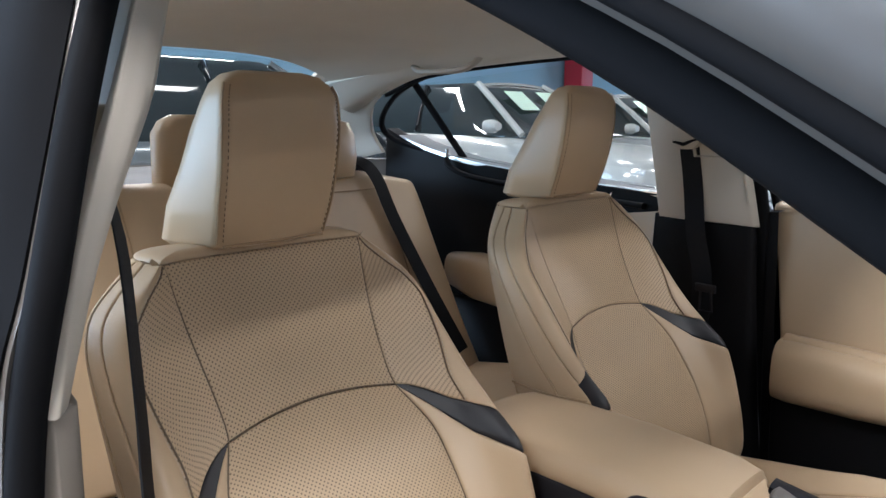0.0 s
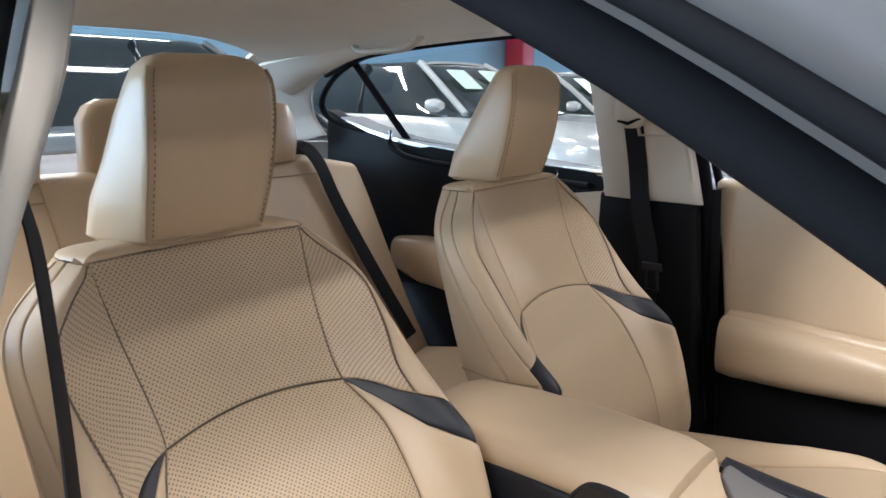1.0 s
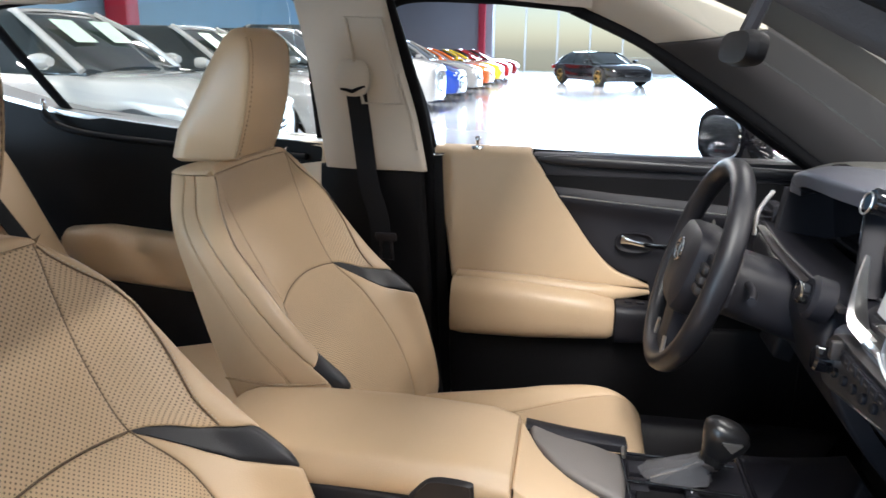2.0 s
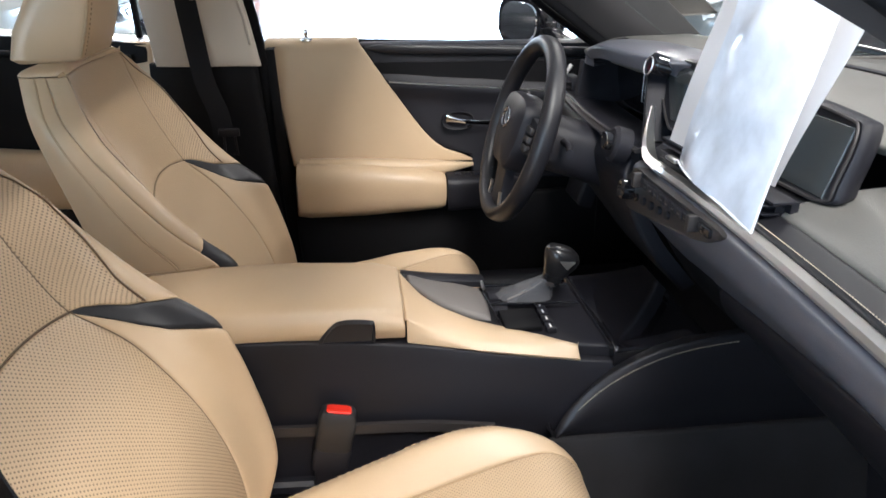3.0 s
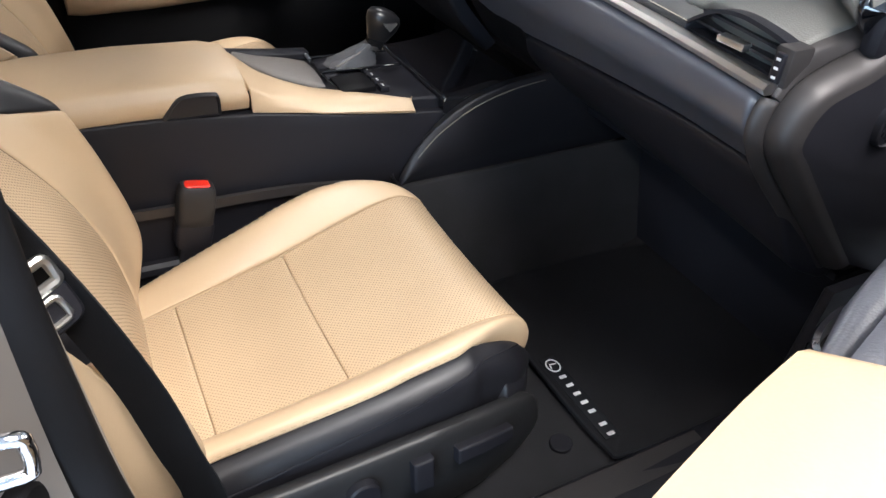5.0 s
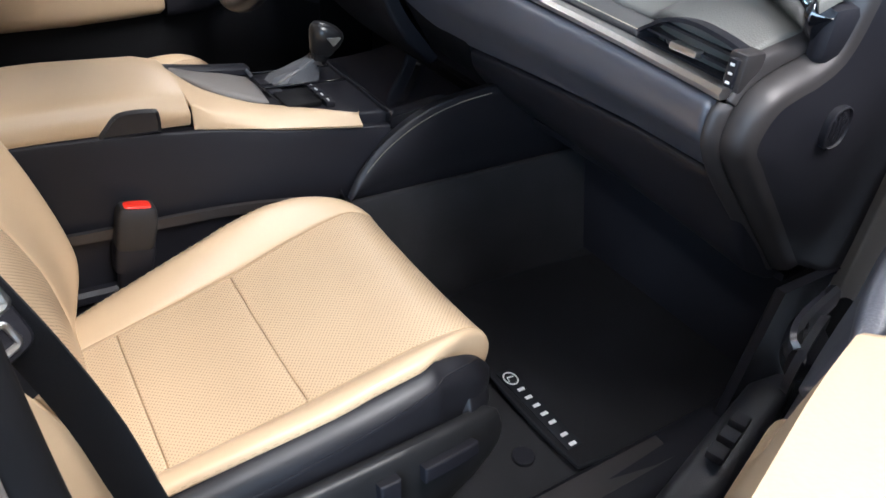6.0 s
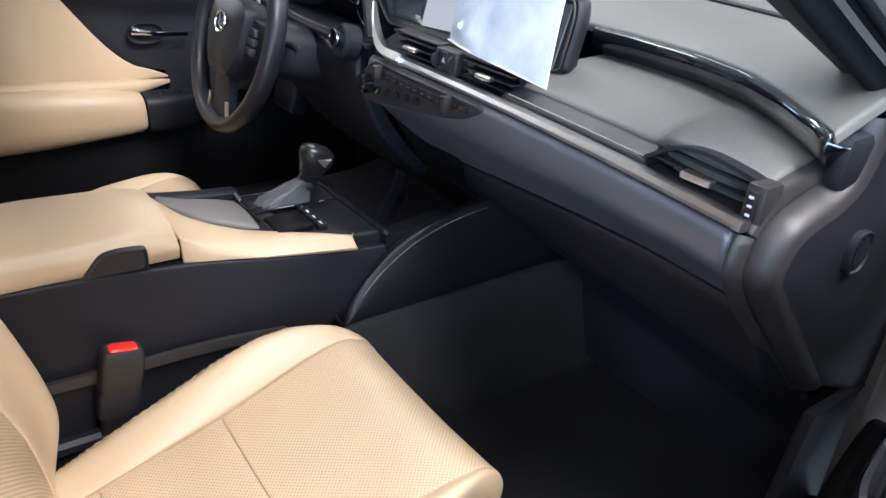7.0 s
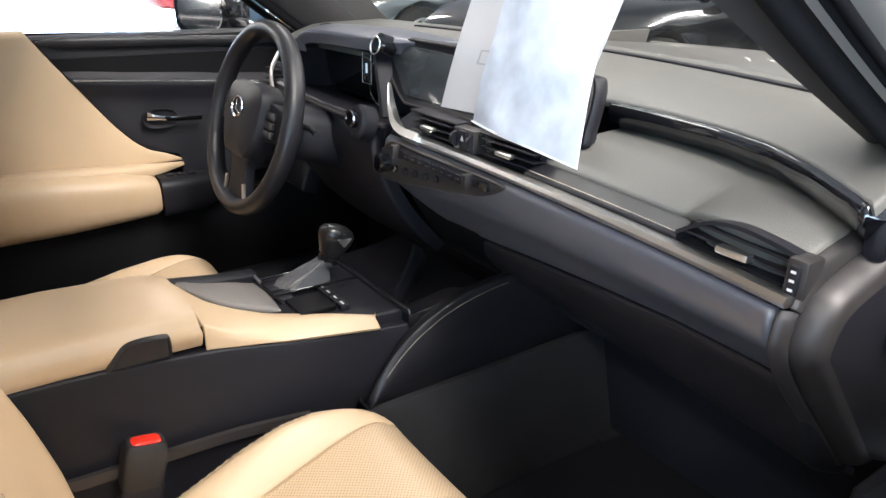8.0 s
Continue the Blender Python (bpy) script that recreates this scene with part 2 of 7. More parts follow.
def loft(rings, caps=True, bm=None, closed=True):
    bm = bm or bmesh.new()
    vs = [[bm.verts.new(p) for p in r] for r in rings]
    n = len(vs[0])
    for a, b in zip(vs, vs[1:]):
        for i in range(n if closed else n - 1):
            j = (i + 1) % n
            bm.faces.new((a[i], a[j], b[j], b[i]))
    if caps and closed:
        bm.faces.new(vs[0][::-1])
        bm.faces.new(vs[-1])
    return bm


def oval(n, a, b, power=2.5):
    """A rounded-rectangle outline with half axes a, b."""
    out = []
    for i in range(n):
        t = 2 * math.pi * (i + 0.5) / n
        c, s = math.cos(t), math.sin(t)
        out.append((a * math.copysign(abs(c) ** (2 / power), c), b * math.copysign(abs(s) ** (2 / power), s)))
    return out


def sweep(points, outline, bm=None, closed=False, up=None, caps=True, scales=None):
    """An outline carried along a line of points; up fixes its second axis."""
    pts = [Vector(p) for p in points]
    rings = []
    n = len(pts)
    last = Vector(up) if up else None
    for i, p in enumerate(pts):
        a, b = (pts[i - 1], pts[(i + 1) % n]) if closed else (pts[max(i - 1, 0)], pts[min(i + 1, n - 1)])
        t = (b - a).normalized()
        if last is None:
            last = V(0, 0, 1) if abs(t.z) < 0.9 else V(1, 0, 0)
        y = (last - t * last.dot(t)).normalized()
        if not up:
            last = y
        x = y.cross(t)
        k = scales[i] if scales else 1.0
        rings.append([p + x * (q[0] * k) + y * (q[1] * k) for q in outline])
    if closed:
        rings.append(rings[0])
        return loft(rings, False, bm)
    return loft(rings, caps, bm)


def sampled(points, n):
    f = spline(points)
    return [f(i / n) for i in range(n + 1)]


def tube(points, r, n=10, bm=None, closed=False, k=0, scales=None):
    pts = sampled(points, k) if k else points
    return sweep(pts, [(r * math.cos(2 * math.pi * i / n), r * math.sin(2 * math.pi * i / n)) for i in range(n)], bm, closed, scales=scales)


def block(x0, x1, y0, y1, z0, z1, r=0.004, seg=2, bm=None):
    """A box with rounded edges."""
    made = bmesh.new()
    bmesh.ops.create_cube(made, size=1)
    bmesh.ops.scale(made, verts=made.verts, vec=(x1 - x0, y1 - y0, z1 - z0))
    bmesh.ops.translate(made, verts=made.verts, vec=((x0 + x1) / 2, (y0 + y1) / 2, (z0 + z1) / 2))
    if r:
        bmesh.ops.bevel(made, geom=made.edges[:], offset=min(r, 0.49 * min(x1 - x0, y1 - y0, z1 - z0)), segments=seg, profile=0.5, affect="EDGES")
    return made


def disc(at, axis, r, depth, n=24, lip=0.0):
    """A short turned cylinder along axis, with a bevelled lip."""
    a = Vector(axis).normalized()
    b = a.orthogonal().normalized()
    c = a.cross(b)
    lip = lip or min(r, depth) * 0.2
    prof = [(r, 0), (r, depth - lip), (r - lip, depth), (max(r - lip * 2, r * 0.2), depth)]
    rings = [[Vector(at) + a * h + (b * math.cos(2 * math.pi * i / n) + c * math.sin(2 * math.pi * i / n)) * q for i in range(n)] for q, h in prof]
    return loft(rings)


def turned(bm, m):
    bmesh.ops.transform(bm, matrix=m, verts=bm.verts)
    return bm


def both(bm, other):
    """One mesh out of two pieces of the same part."""
    me = bpy.data.meshes.new("piece")
    other.to_mesh(me)
    other.free()
    bm.from_mesh(me)
    bpy.data.meshes.remove(me)
    return bm


# ---- front seats ----
def table(x, xs, ys):
    return float(np.interp(x, xs, ys))


def smooth_table(xs, ys):
    """A smooth curve through (x, y) pairs with rising x."""
    f = spline([(x, y, 0) for x, y in zip(xs, ys)])
    q = [f(i / 300) for i in range(301)]
    qx, qy = np.array([p.x for p in q]), np.array([p.y for p in q])
    return lambda x: float(np.interp(x, qx, qy))


# the backrest by height: the insert's edge, the bolster's crest, the rear
EDGE_X = smooth_table((0.38, 0.42, 0.47, 0.544, 0.624, 0.70, 0.752, 0.793, 0.85, 0.90, 0.95, 0.975, 0.991), (0.075, 0.068, 0.063, 0.048, 0.014, -0.036, -0.079, -0.113, -0.148, -0.175, -0.197, -0.206, -0.214))
EDGE_Y = smooth_table((0.38, 0.47, 0.55, 0.635, 0.70, 0.739, 0.775, 0.80, 0.85, 0.92, 0.991), (0.120, 0.138, 0.150, 0.158, 0.160, 0.158, 0.140, 0.129, 0.131, 0.140, 0.149))
CREST_X = smooth_table((0.38, 0.434, 0.494, 0.55, 0.617, 0.665, 0.712, 0.735, 0.757, 0.80, 0.835, 0.88, 0.914, 0.95, 0.975, 0.991), (0.056, 0.077, 0.094, 0.088, 0.070, 0.054, 0.034, 0.010, -0.018, -0.064, -0.096, -0.134, -0.160, -0.186, -0.202, -0.215))
CREST_Y = smooth_table((0.38, 0.50, 0.60, 0.71, 0.80, 0.87, 0.905, 0.93, 0.95, 0.97, 0.991), (0.205, 0.226, 0.236, 0.241, 0.237, 0.234, 0.230, 0.221, 0.206, 0.184, 0.156))
REAR_X = smooth_table((0.38, 0.67, 0.707, 0.87, 0.96, 0.991), (-0.05, -0.16, -0.180, -0.238, -0.272, -0.286))
TOP_Z = 0.991


def back_side(z, a, sy):
    """The bolster's skin at the height z, a from the insert's seam over the crest round to the seat's rear."""
    x0, y0, xc, yc, xr = EDGE_X(z), EDGE_Y(z), CREST_X(z), CREST_Y(z), REAR_X(z)
    k = table(z, (0.94, 0.991), (1.0, 0.25))
    q = spline([(x0, y0, 0), (x0 + 0.42 * (xc - x0), y0 + 0.52 * (yc - y0), 0), (xc, yc - 0.010 * k, 0), (xc - 0.030, yc + 0.010 * k, 0), (0.5 * (xc - 0.03 + xr), yc + 0.014 * k, 0), (xr, yc - 0.012 * k, 0)])(a)
    return V(q.x, q.y * sy, z)


def flap_top(a):
    return table(a, (0.0, 0.06, 0.12, 0.20, 0.30, 0.40, 0.50, 0.58), (0.7925, 0.789, 0.781, 0.767, 0.760, 0.757, 0.748, 0.738))


def flap_low(a):
    return table(a, (0.0, 0.06, 0.12, 0.20, 0.30, 0.40, 0.50, 0.58), (0.7915, 0.768, 0.744, 0.724, 0.713, 0.706, 0.699, 0.692))


def side_seam(a):
    return table(a, (0.58, 1.0), (0.716, 0.698))


def wing_edge(z):
    return table(z, (0.76, 0.80, 0.85, 0.905, 0.935, 0.965, 0.991), (0.26, 0.28, 0.335, 0.385, 0.33, 0.20, 0.04))


def head_ring(z, xf, xb, wf, wb):
    """A headrest's outline at one height: nearly flat front, flared flat sides, rounded back."""
    k = min(1.0, wf / 0.082)
    pts = [(xf + 0.004, 0), (xf - 0.002, -wf), (xb, -wb), (xb - 0.006, 0), (xb, wb), (xf - 0.002, wf)]
    return [V(x, y, z) for x, y in round_poly(pts, [0.05, 0.014 * k, 0.035 * k, 0.05, 0.035 * k, 0.014 * k])]


def dashes(line, n, r, skip=1):
    """Short stitches along a line."""
    st = sampled(line, n)
    bm = bmesh.new()
    for i in range(skip, n - skip, 2):
        tube([st[i], st[i + 1]], r, 4, bm)
    return bm


def front_seat(yc, dx, dz, outer, label, lift=0.0, grow=0.0, rise=0.0):
    """A leather front seat on its base. outer: the door's side, +1 or -1."""
    o = V(dx, yc, dz)
    seat = thing("front_seat", (0.2 + dx, yc, 0.28), label, "seat", "front seats")
    lay = lambda p: p + o + V(0, 0, grow * min(1.0, max(0.0, (p.z - 0.78) / 0.21)))
    put = lambda S: (lambda u, v: lay(S(u, v)))
    arc = lambda u: 0.012 * (1 - (2 * u - 1) ** 2)
    hollow = lambda z, u: table(z, (0.42, 0.55, 0.75, 0.95), (0.004, -0.004, 0.006, 0.012)) * (1 - (2 * u - 1) ** 2)

    def mid_panel(z0, z1, lo, hi):
        def S(u, v):
            z = z0 + (z1 - z0) * v + arc(u) * (hi * v + lo * (1 - v))
            return V(EDGE_X(z) - hollow(z, u), (2 * u - 1) * EDGE_Y(z), z)
        return S
    P = put(mid_panel(0.7925, TOP_Z, 1, 0))
    part("backrest_insert", panel(P, 18, 30, 0.03, 0.004, out=(1, 0, .4)), perf, seat, "perforated tan leather")
    P = put(mid_panel(0.39, 0.7915, 0, 1))
    part("lumbar_insert", panel(P, 18, 26, 0.03, 0.004, out=(1, 0, .4)), perf, seat, "perforated tan leather")
    for sy in (-1, 1):
        def across(a0, a1, z0, z1):
            """A panel between two lines on the bolster's skin; a may depend on z, z on a."""
            def S(u, v):
                a = a0(TOP_Z) * (1 - u) + a1(TOP_Z) * u
                for _ in range(3):
                    z = z0(a) + (z1(a) - z0(a)) * v
                    a = a0(z) * (1 - u) + a1(z) * u
                return back_side(z, a, sy)
            return put(S)
        zero, cut, side, end = (lambda z: 0.0), (lambda z: 0.585), (lambda z: 0.74), (lambda z: 1.0)
        top, base = (lambda a: TOP_Z), (lambda a: 0.385)
        part("shoulder_wing", panel(across(zero, wing_edge, flap_top, top), 12, 26, 0.008, 0.004, out=(1, 0, .4)), perf, seat, "perforated tan leather")
        part("upper_bolster", panel(across(wing_edge, cut, flap_top, top), 14, 26, 0.008, 0.004, out=(.6, sy, .2)), leather, seat)
        part("side_panel", panel(across(cut, side, side_seam, top), 8, 24, 0.008, 0.003, out=(0, sy, 0)), leather, seat)
        part("side_panel", panel(across(side, end, side_seam, top), 10, 24, 0.008, 0.003, out=(0, sy, 0)), leather, seat)
        F = across(zero, cut, flap_low, flap_top)
        part("bolster_flap", panel(lambda u, v: F(u, v) - V(0.002, 0, 0), 26, 6, 0.02, 0.003, out=(1, .3 * sy, .4)), dark_leather, seat, "black leather bolster flap")
        part("lower_bolster", panel(across(zero, cut, base, flap_low), 22, 24, 0.012, 0.005, out=(1, .5 * sy, .2)), leather, seat)
        part("lower_side_panel", panel(across(cut, end, base, side_seam), 10, 18, 0.010, 0.003, out=(0, sy, 0)), leather, seat)
        # dark seam between wing and bolster, paler ones on the side and along the insert
        W = [lay(back_side(z, wing_edge(z), sy)) for z in np.linspace(0.765, 0.988, 30)]
        part("wing_seam", tube([p + V(0.0006, 0, 0) for p in W], 0.0011, 6), seam_dark, seat, "dark stitched seam")
        tagged(part("stitching", dashes([p + V(0.0022, 0.003 * sy, 0) for p in W], 110, 0.0007), thread, seat), kind="stuff")
        part("seam", tube([lay(back_side(z, 0.74, sy)) for z in np.linspace(side_seam(0.74), 0.988, 26)], 0.0017, 6), piping, seat)
        part("seam", tube([back_side(side_seam(a), a, sy) + V(0, 0.0008 * sy, 0) + o for a in np.linspace(0.60, 1.0, 12)], 0.0018, 6), piping, seat)
        part("seam", tube([lay(V(EDGE_X(z), EDGE_Y(z) * sy, z)) - V(0.0022, 0, 0) for z in np.linspace(0.40, 0.988, 50)], 0.0013, 6), seam_dark, seat)
    part("seam", tube([V(EDGE_X(0.792 + arc(i / 20)) - hollow(0.80, i / 20) - 0.002, (2 * i / 20 - 1) * 0.129, 0.792 + arc(i / 20)) + o - V(0.001, 0, 0) for i in range(21)], 0.0016, 6), seam_dark, seat)
    # shoulder: the top rolls over to the rear
    rim_pts = [(EDGE_X(TOP_Z) - hollow(TOP_Z, (y / 0.149 + 1) / 2), y) for y in np.linspace(-0.149, 0.149, 13)]
    side_r = [back_side(TOP_Z, a, 1) for a in np.linspace(0.1, 1.0, 12)]
    ring0 = [V(x, y, TOP_Z) for x, y in rim_pts] + side_r + [V(p.x, -p.y, p.z) for p in reversed(side_r)]
    mid = V(-0.25, 0, TOP_Z)
    rings = [ring0]
    for i in range(1, 9):
        f = math.pi / 2 * i / 8
        k = 1 - 0.30 * (1 - math.cos(f))
        rings.append([V(mid.x + (p.x - mid.x) * (1 - 0.55 * (1 - math.cos(f))), p.y * k, TOP_Z + 0.012 * math.sin(f)) for p in ring0])
    part("shoulder", loft([[lay(p) for p in r] for r in rings]), perf, seat, "perforated tan leather")
    # closed back
    back = skin([[V(REAR_X(z), (CREST_Y(z) - 0.014) * e, z) - V(0.02 * (1 - e * e), 0, 0) for e in (-1, -0.5, 0, 0.5, 1)] for z in (0.385, 0.55, 0.70, 0.85, 0.93, 0.965, 0.991)])
    part("back_cover", panel(put(back), 16, 20, 0.01, 0.0, out=(-1, 0, 0)), leather, seat)
    # headrest
    zs = [(0.997, -0.230, -0.290, 0.055, 0.085), (0.999, -0.212, -0.308, 0.076, 0.108), (1.006, -0.203, -0.317, 0.083, 0.115), (1.05, -0.187, -0.307, 0.087, 0.110), (1.10, -0.174, -0.282, 0.088, 0.100), (1.15, -0.167, -0.256, 0.088, 0.095), (1.185, -0.167, -0.234, 0.086, 0.089), (1.203, -0.172, -0.222, 0.080, 0.082), (1.214, -0.181, -0.213, 0.067, 0.068), (1.219, -0.190, -0.206, 0.046, 0.047)]
    zs = [(z + lift, a, b, c, d) for z, a, b, c, d in zs]
    head = part("headrest", loft([[p + o for p in head_ring(*q)] for q in zs]), leather, seat)
    for sy in (-1, 1):
        line = [V(q[1] - 0.0055, q[3] * 0.985 * sy, q[0]) + o for q in zs[2:8]]
        part("seam", tube(line, 0.0018, 6, k=20), piping, head)
        tagged(part("stitching", dashes([p + V(0.0045, -0.0065 * sy, 0) for p in line], 64, 0.0007), seam_dark, head), kind="stuff")
    under = [V(zs[2][1] + 0.001, y, 1.0035 + lift) for y in (-0.076, 0, 0.076)]
    part("piping", tube([p + o for p in under], 0.002, 6, k=12), piping, head)
    for sy in (-1, 1):
        part("headrest_post", tube([V(-0.26, 0.055 * sy, 0.95) + o, V(-0.255, 0.055 * sy, 1.04 + lift) + o], 0.006, 10), chrome, seat, "chrome headrest post")
    # cushion
    put = lambda S: (lambda u, v: lay(S(u, v)) + V(-0.5 * rise, 0, rise))
    seat_z = smooth_table((-0.06, 0.05, 0.114, 0.193, 0.28, 0.38, 0.45, 0.49), (0.395, 0.413, 0.427, 0.444, 0.463, 0.492, 0.509, 0.511))
    top = spline([(x, 0, seat_z(x)) for x in (-0.06, 0.0, 0.057, 0.114, 0.198, 0.281, 0.36, 0.43, 0.485)] + [(0.520, 0, 0.494), (0.537, 0, 0.462), (0.534, 0, 0.43)])
    in_w = lambda x: table(x, (-0.06, 0.05, 0.114, 0.28, 0.38, 0.48, 0.53), (0.120, 0.128, 0.132, 0.143, 0.151, 0.160, 0.156))
    out_w = lambda x: table(x, (-0.06, 0.15, 0.30, 0.42, 0.50, 0.54), (0.205, 0.213, 0.219, 0.217, 0.208, 0.196))

    def sit(s, y):
        c = top(s)
        return c + V(0, y, -0.006 * (1 - (y / 0.16) ** 2))
    for name, a, b in (("rear_strip", 0.0, 3 / 11), ("cushion_insert", 3 / 11, 5 / 11), ("front_insert", 5 / 11, 0.965)):
        P = put(lambda u, v: (lambda s: sit(s, (2 * u - 1) * in_w(top(s).x)))(a + (b - a) * v))
        part(name, panel(P, 18, 20, 0.03, 0.004, out=(0, 0, 1)), perf_fine, seat, "perforated tan leather")
    for sy in (-1, 1):
        def roll(s, a):
            c = top(s)
            w0, w1 = in_w(c.x), out_w(c.x)
            k = min(1.0, max(0.0, (s - 0.74) / 0.2))
            up = V(k, 0, 1 - k).normalized()
            if sy == outer:
                h = table(c.x, (-0.06, 0.10, 0.21, 0.34, 0.43, 0.50, 0.54), (0.040, 0.042, 0.034, 0.024, 0.010, 0.002, 0.0))
                w1 = w1 - 0.022
                q = spline([(w0, 0, 0), (w0 + 0.5 * (w1 - w0), h * 0.72 + 0.004, 0), (w1 - 0.004, h, 0), (w1 + 0.004, h - 0.012, 0)])(a)
            else:
                h = table(c.x, (-0.06, 0.07, 0.20, 0.30, 0.36, 0.42, 0.48, 0.54), (0.0, 0.006, 0.028, 0.044, 0.045, 0.032, 0.012, 0.0))
                q = spline([(w0, 0, 0), (w0 + 0.45 * (w1 - w0), h * 0.80 + 0.004, 0), (w1 - 0.018, h, 0), (w1 + 0.001, h - 0.022, 0), (w1 + 0.002, h - 0.075, 0)])(a)
            f = max(0.0, (q.x - w0) / max(w1 - w0, 1e-4))
            cut = 0.060 * f * f * min(1.0, max(0.0, (c.x - 0.40) / 0.12))
            return c + V(-cut, q.x * sy, 0) + up * q.y
        P = put(lambda u, v: roll(0.985 * v, u))
        part("cushion_bolster", panel(P, 14, 34, 0.012, 0.005, out=(0, .2 * sy, 1)), leather, seat)
        part("seam", tube([P(0.0, i / 24) + V(0, 0, -0.003) for i in range(25)], 0.0028, 6), piping, seat)
        tagged(part("stitching", dashes([P(0.90 if sy == outer else 0.62, 0.05 + 0.9 * i / 40) + V(0, 0, 0.0006) for i in range(41)], 130, 0.0007), piping, seat), kind="stuff")
        # black lower skirt of the cushion
        yo = 0.205 * sy
        if sy == outer:
            rim_ = [roll(0.985 * v, 1.0) + V(0, -0.004 * sy, 0.001) for v in (0.20, 0.36, 0.50, 0.62, 0.74)]
            # the skirt wraps round the front corner
            turn = lambda *q: [V(x, y * sy, z) for x, y, z in q]
            S = skin([rim_ + turn((0.472, 0.185, 0.494), (0.500, 0.176, 0.474), (0.522, 0.164, 0.447)),
                      [p + V(0.001, 0.020 * sy, -0.010) for p in rim_] + turn((0.478, 0.201, 0.482), (0.508, 0.187, 0.460), (0.532, 0.168, 0.437)),
                      [p + V(0.002, 0.032 * sy, -0.036) for p in rim_] + turn((0.484, 0.212, 0.450), (0.516, 0.194, 0.434), (0.540, 0.166, 0.416)),
                      [V(p.x + 0.002, p.y + 0.030 * sy, 0.372) for p in rim_] + turn((0.482, 0.210, 0.372), (0.514, 0.190, 0.362), (0.538, 0.160, 0.352))])
        else:
            S = skin([[(0.02, yo * 0.94, 0.40), (0.20, yo * 0.97, 0.435), (0.35, yo * 0.98, 0.470), (0.47, yo * 0.98, 0.486), (0.518, yo * 0.90, 0.470)],
                      [(0.02, yo * 1.02, 0.375), (0.20, yo * 1.07, 0.395), (0.35, yo * 1.08, 0.425), (0.47, yo * 1.06, 0.435), (0.525, yo * 0.95, 0.42)],
                      [(0.02, yo * 1.06, 0.36), (0.20, yo * 1.11, 0.37), (0.35, yo * 1.12, 0.385), (0.47, yo * 1.07, 0.39), (0.525, yo * 0.95, 0.385)],
                      [(0.02, yo * 1.02, 0.34), (0.20, yo * 1.08, 0.335), (0.35, yo * 1.09, 0.345), (0.47, yo * 1.05, 0.35), (0.52, yo * 0.93, 0.35)]])
        part("side_skirt", panel(put(S), 24, 12, 0.03, 0.006, out=(0, sy, 0)), dark_leather, seat, "black leather side skirt")
        part("seam", tube([put(S)(i / 16, (0.62 - 0.62 * (i / 16) ** 1.6 if sy == outer else 0.36)) for i in range(15 if sy == outer else 17)], 0.0018, 6), black_plastic, seat)
    lip = [(0.470, 0.204, 0.458), (0.505, 0.182, 0.446), (0.527, 0.12, 0.440), (0.531, 0.0, 0.438)]
    belly = [(0.466, 0.229, 0.420), (0.516, 0.200, 0.406), (0.540, 0.12, 0.400), (0.545, 0.0, 0.400)]
    foot = [(0.446, 0.226, 0.352), (0.492, 0.194, 0.338), (0.510, 0.11, 0.332), (0.512, 0.0, 0.330)]
    S = skin([[(x, -y, z) for x, y, z in r] + [(x, y, z) for x, y, z in reversed(r[:-1])] for r in (lip, belly, foot)])
    part("front_skirt", panel(put(S), 26, 10, 0.03, 0.004, out=(1, 0, 0)), dark_leather, seat)
    part("seat_pan", turned(block(0.10, 0.48, -0.19, 0.19, 0.315, 0.405, 0.02), Matrix.Translation(o)), black_plastic, seat)
    # plastic side shields, with the switches on the door's side
    for sy in (-1, 1):
        yo = 0.222 * sy
        if sy == outer:
            S = skin([[(-0.06, yo * 1.0, 0.42), (0.10, yo * 1.03, 0.425), (0.25, yo * 1.045, 0.435), (0.40, yo * 1.04, 0.44), (0.495, yo * 0.96, 0.42)],
                      [(-0.06, yo * 1.08, 0.415), (0.10, yo * 1.12, 0.425), (0.25, yo * 1.14, 0.434), (0.40, yo * 1.13, 0.436), (0.515, yo * 1.02, 0.41)],
                      [(-0.06, yo * 1.11, 0.375), (0.10, yo * 1.17, 0.378), (0.25, yo * 1.19, 0.380), (0.40, yo * 1.18, 0.376), (0.52, yo * 1.05, 0.36)],
                      [(-0.05, yo * 1.08, 0.30), (0.10, yo * 1.14, 0.295), (0.25, yo * 1.16, 0.295), (0.40, yo * 1.15, 0.30), (0.48, yo * 1.05, 0.305)]])
        else:
            S = skin([[(-0.06, yo, 0.40), (0.10, yo * 1.06, 0.372), (0.25, yo * 1.08, 0.372), (0.40, yo * 1.07, 0.385), (0.485, yo * 0.98, 0.385)],
                      [(-0.06, yo * 1.07, 0.35), (0.10, yo * 1.16, 0.345), (0.25, yo * 1.18, 0.35), (0.40, yo * 1.17, 0.355), (0.495, yo * 1.05, 0.352)],
                      [(-0.05, yo * 1.07, 0.30), (0.10, yo * 1.15, 0.295), (0.25, yo * 1.16, 0.295), (0.40, yo * 1.15, 0.30), (0.47, yo * 1.05, 0.305)]])
        shield = part("side_shield", panel(put(S), 22, 10, 0.03, 0.008, out=(0,sy,0)), shield_grey if sy == outer else black_plastic, seat, "dark grey plastic side shield")
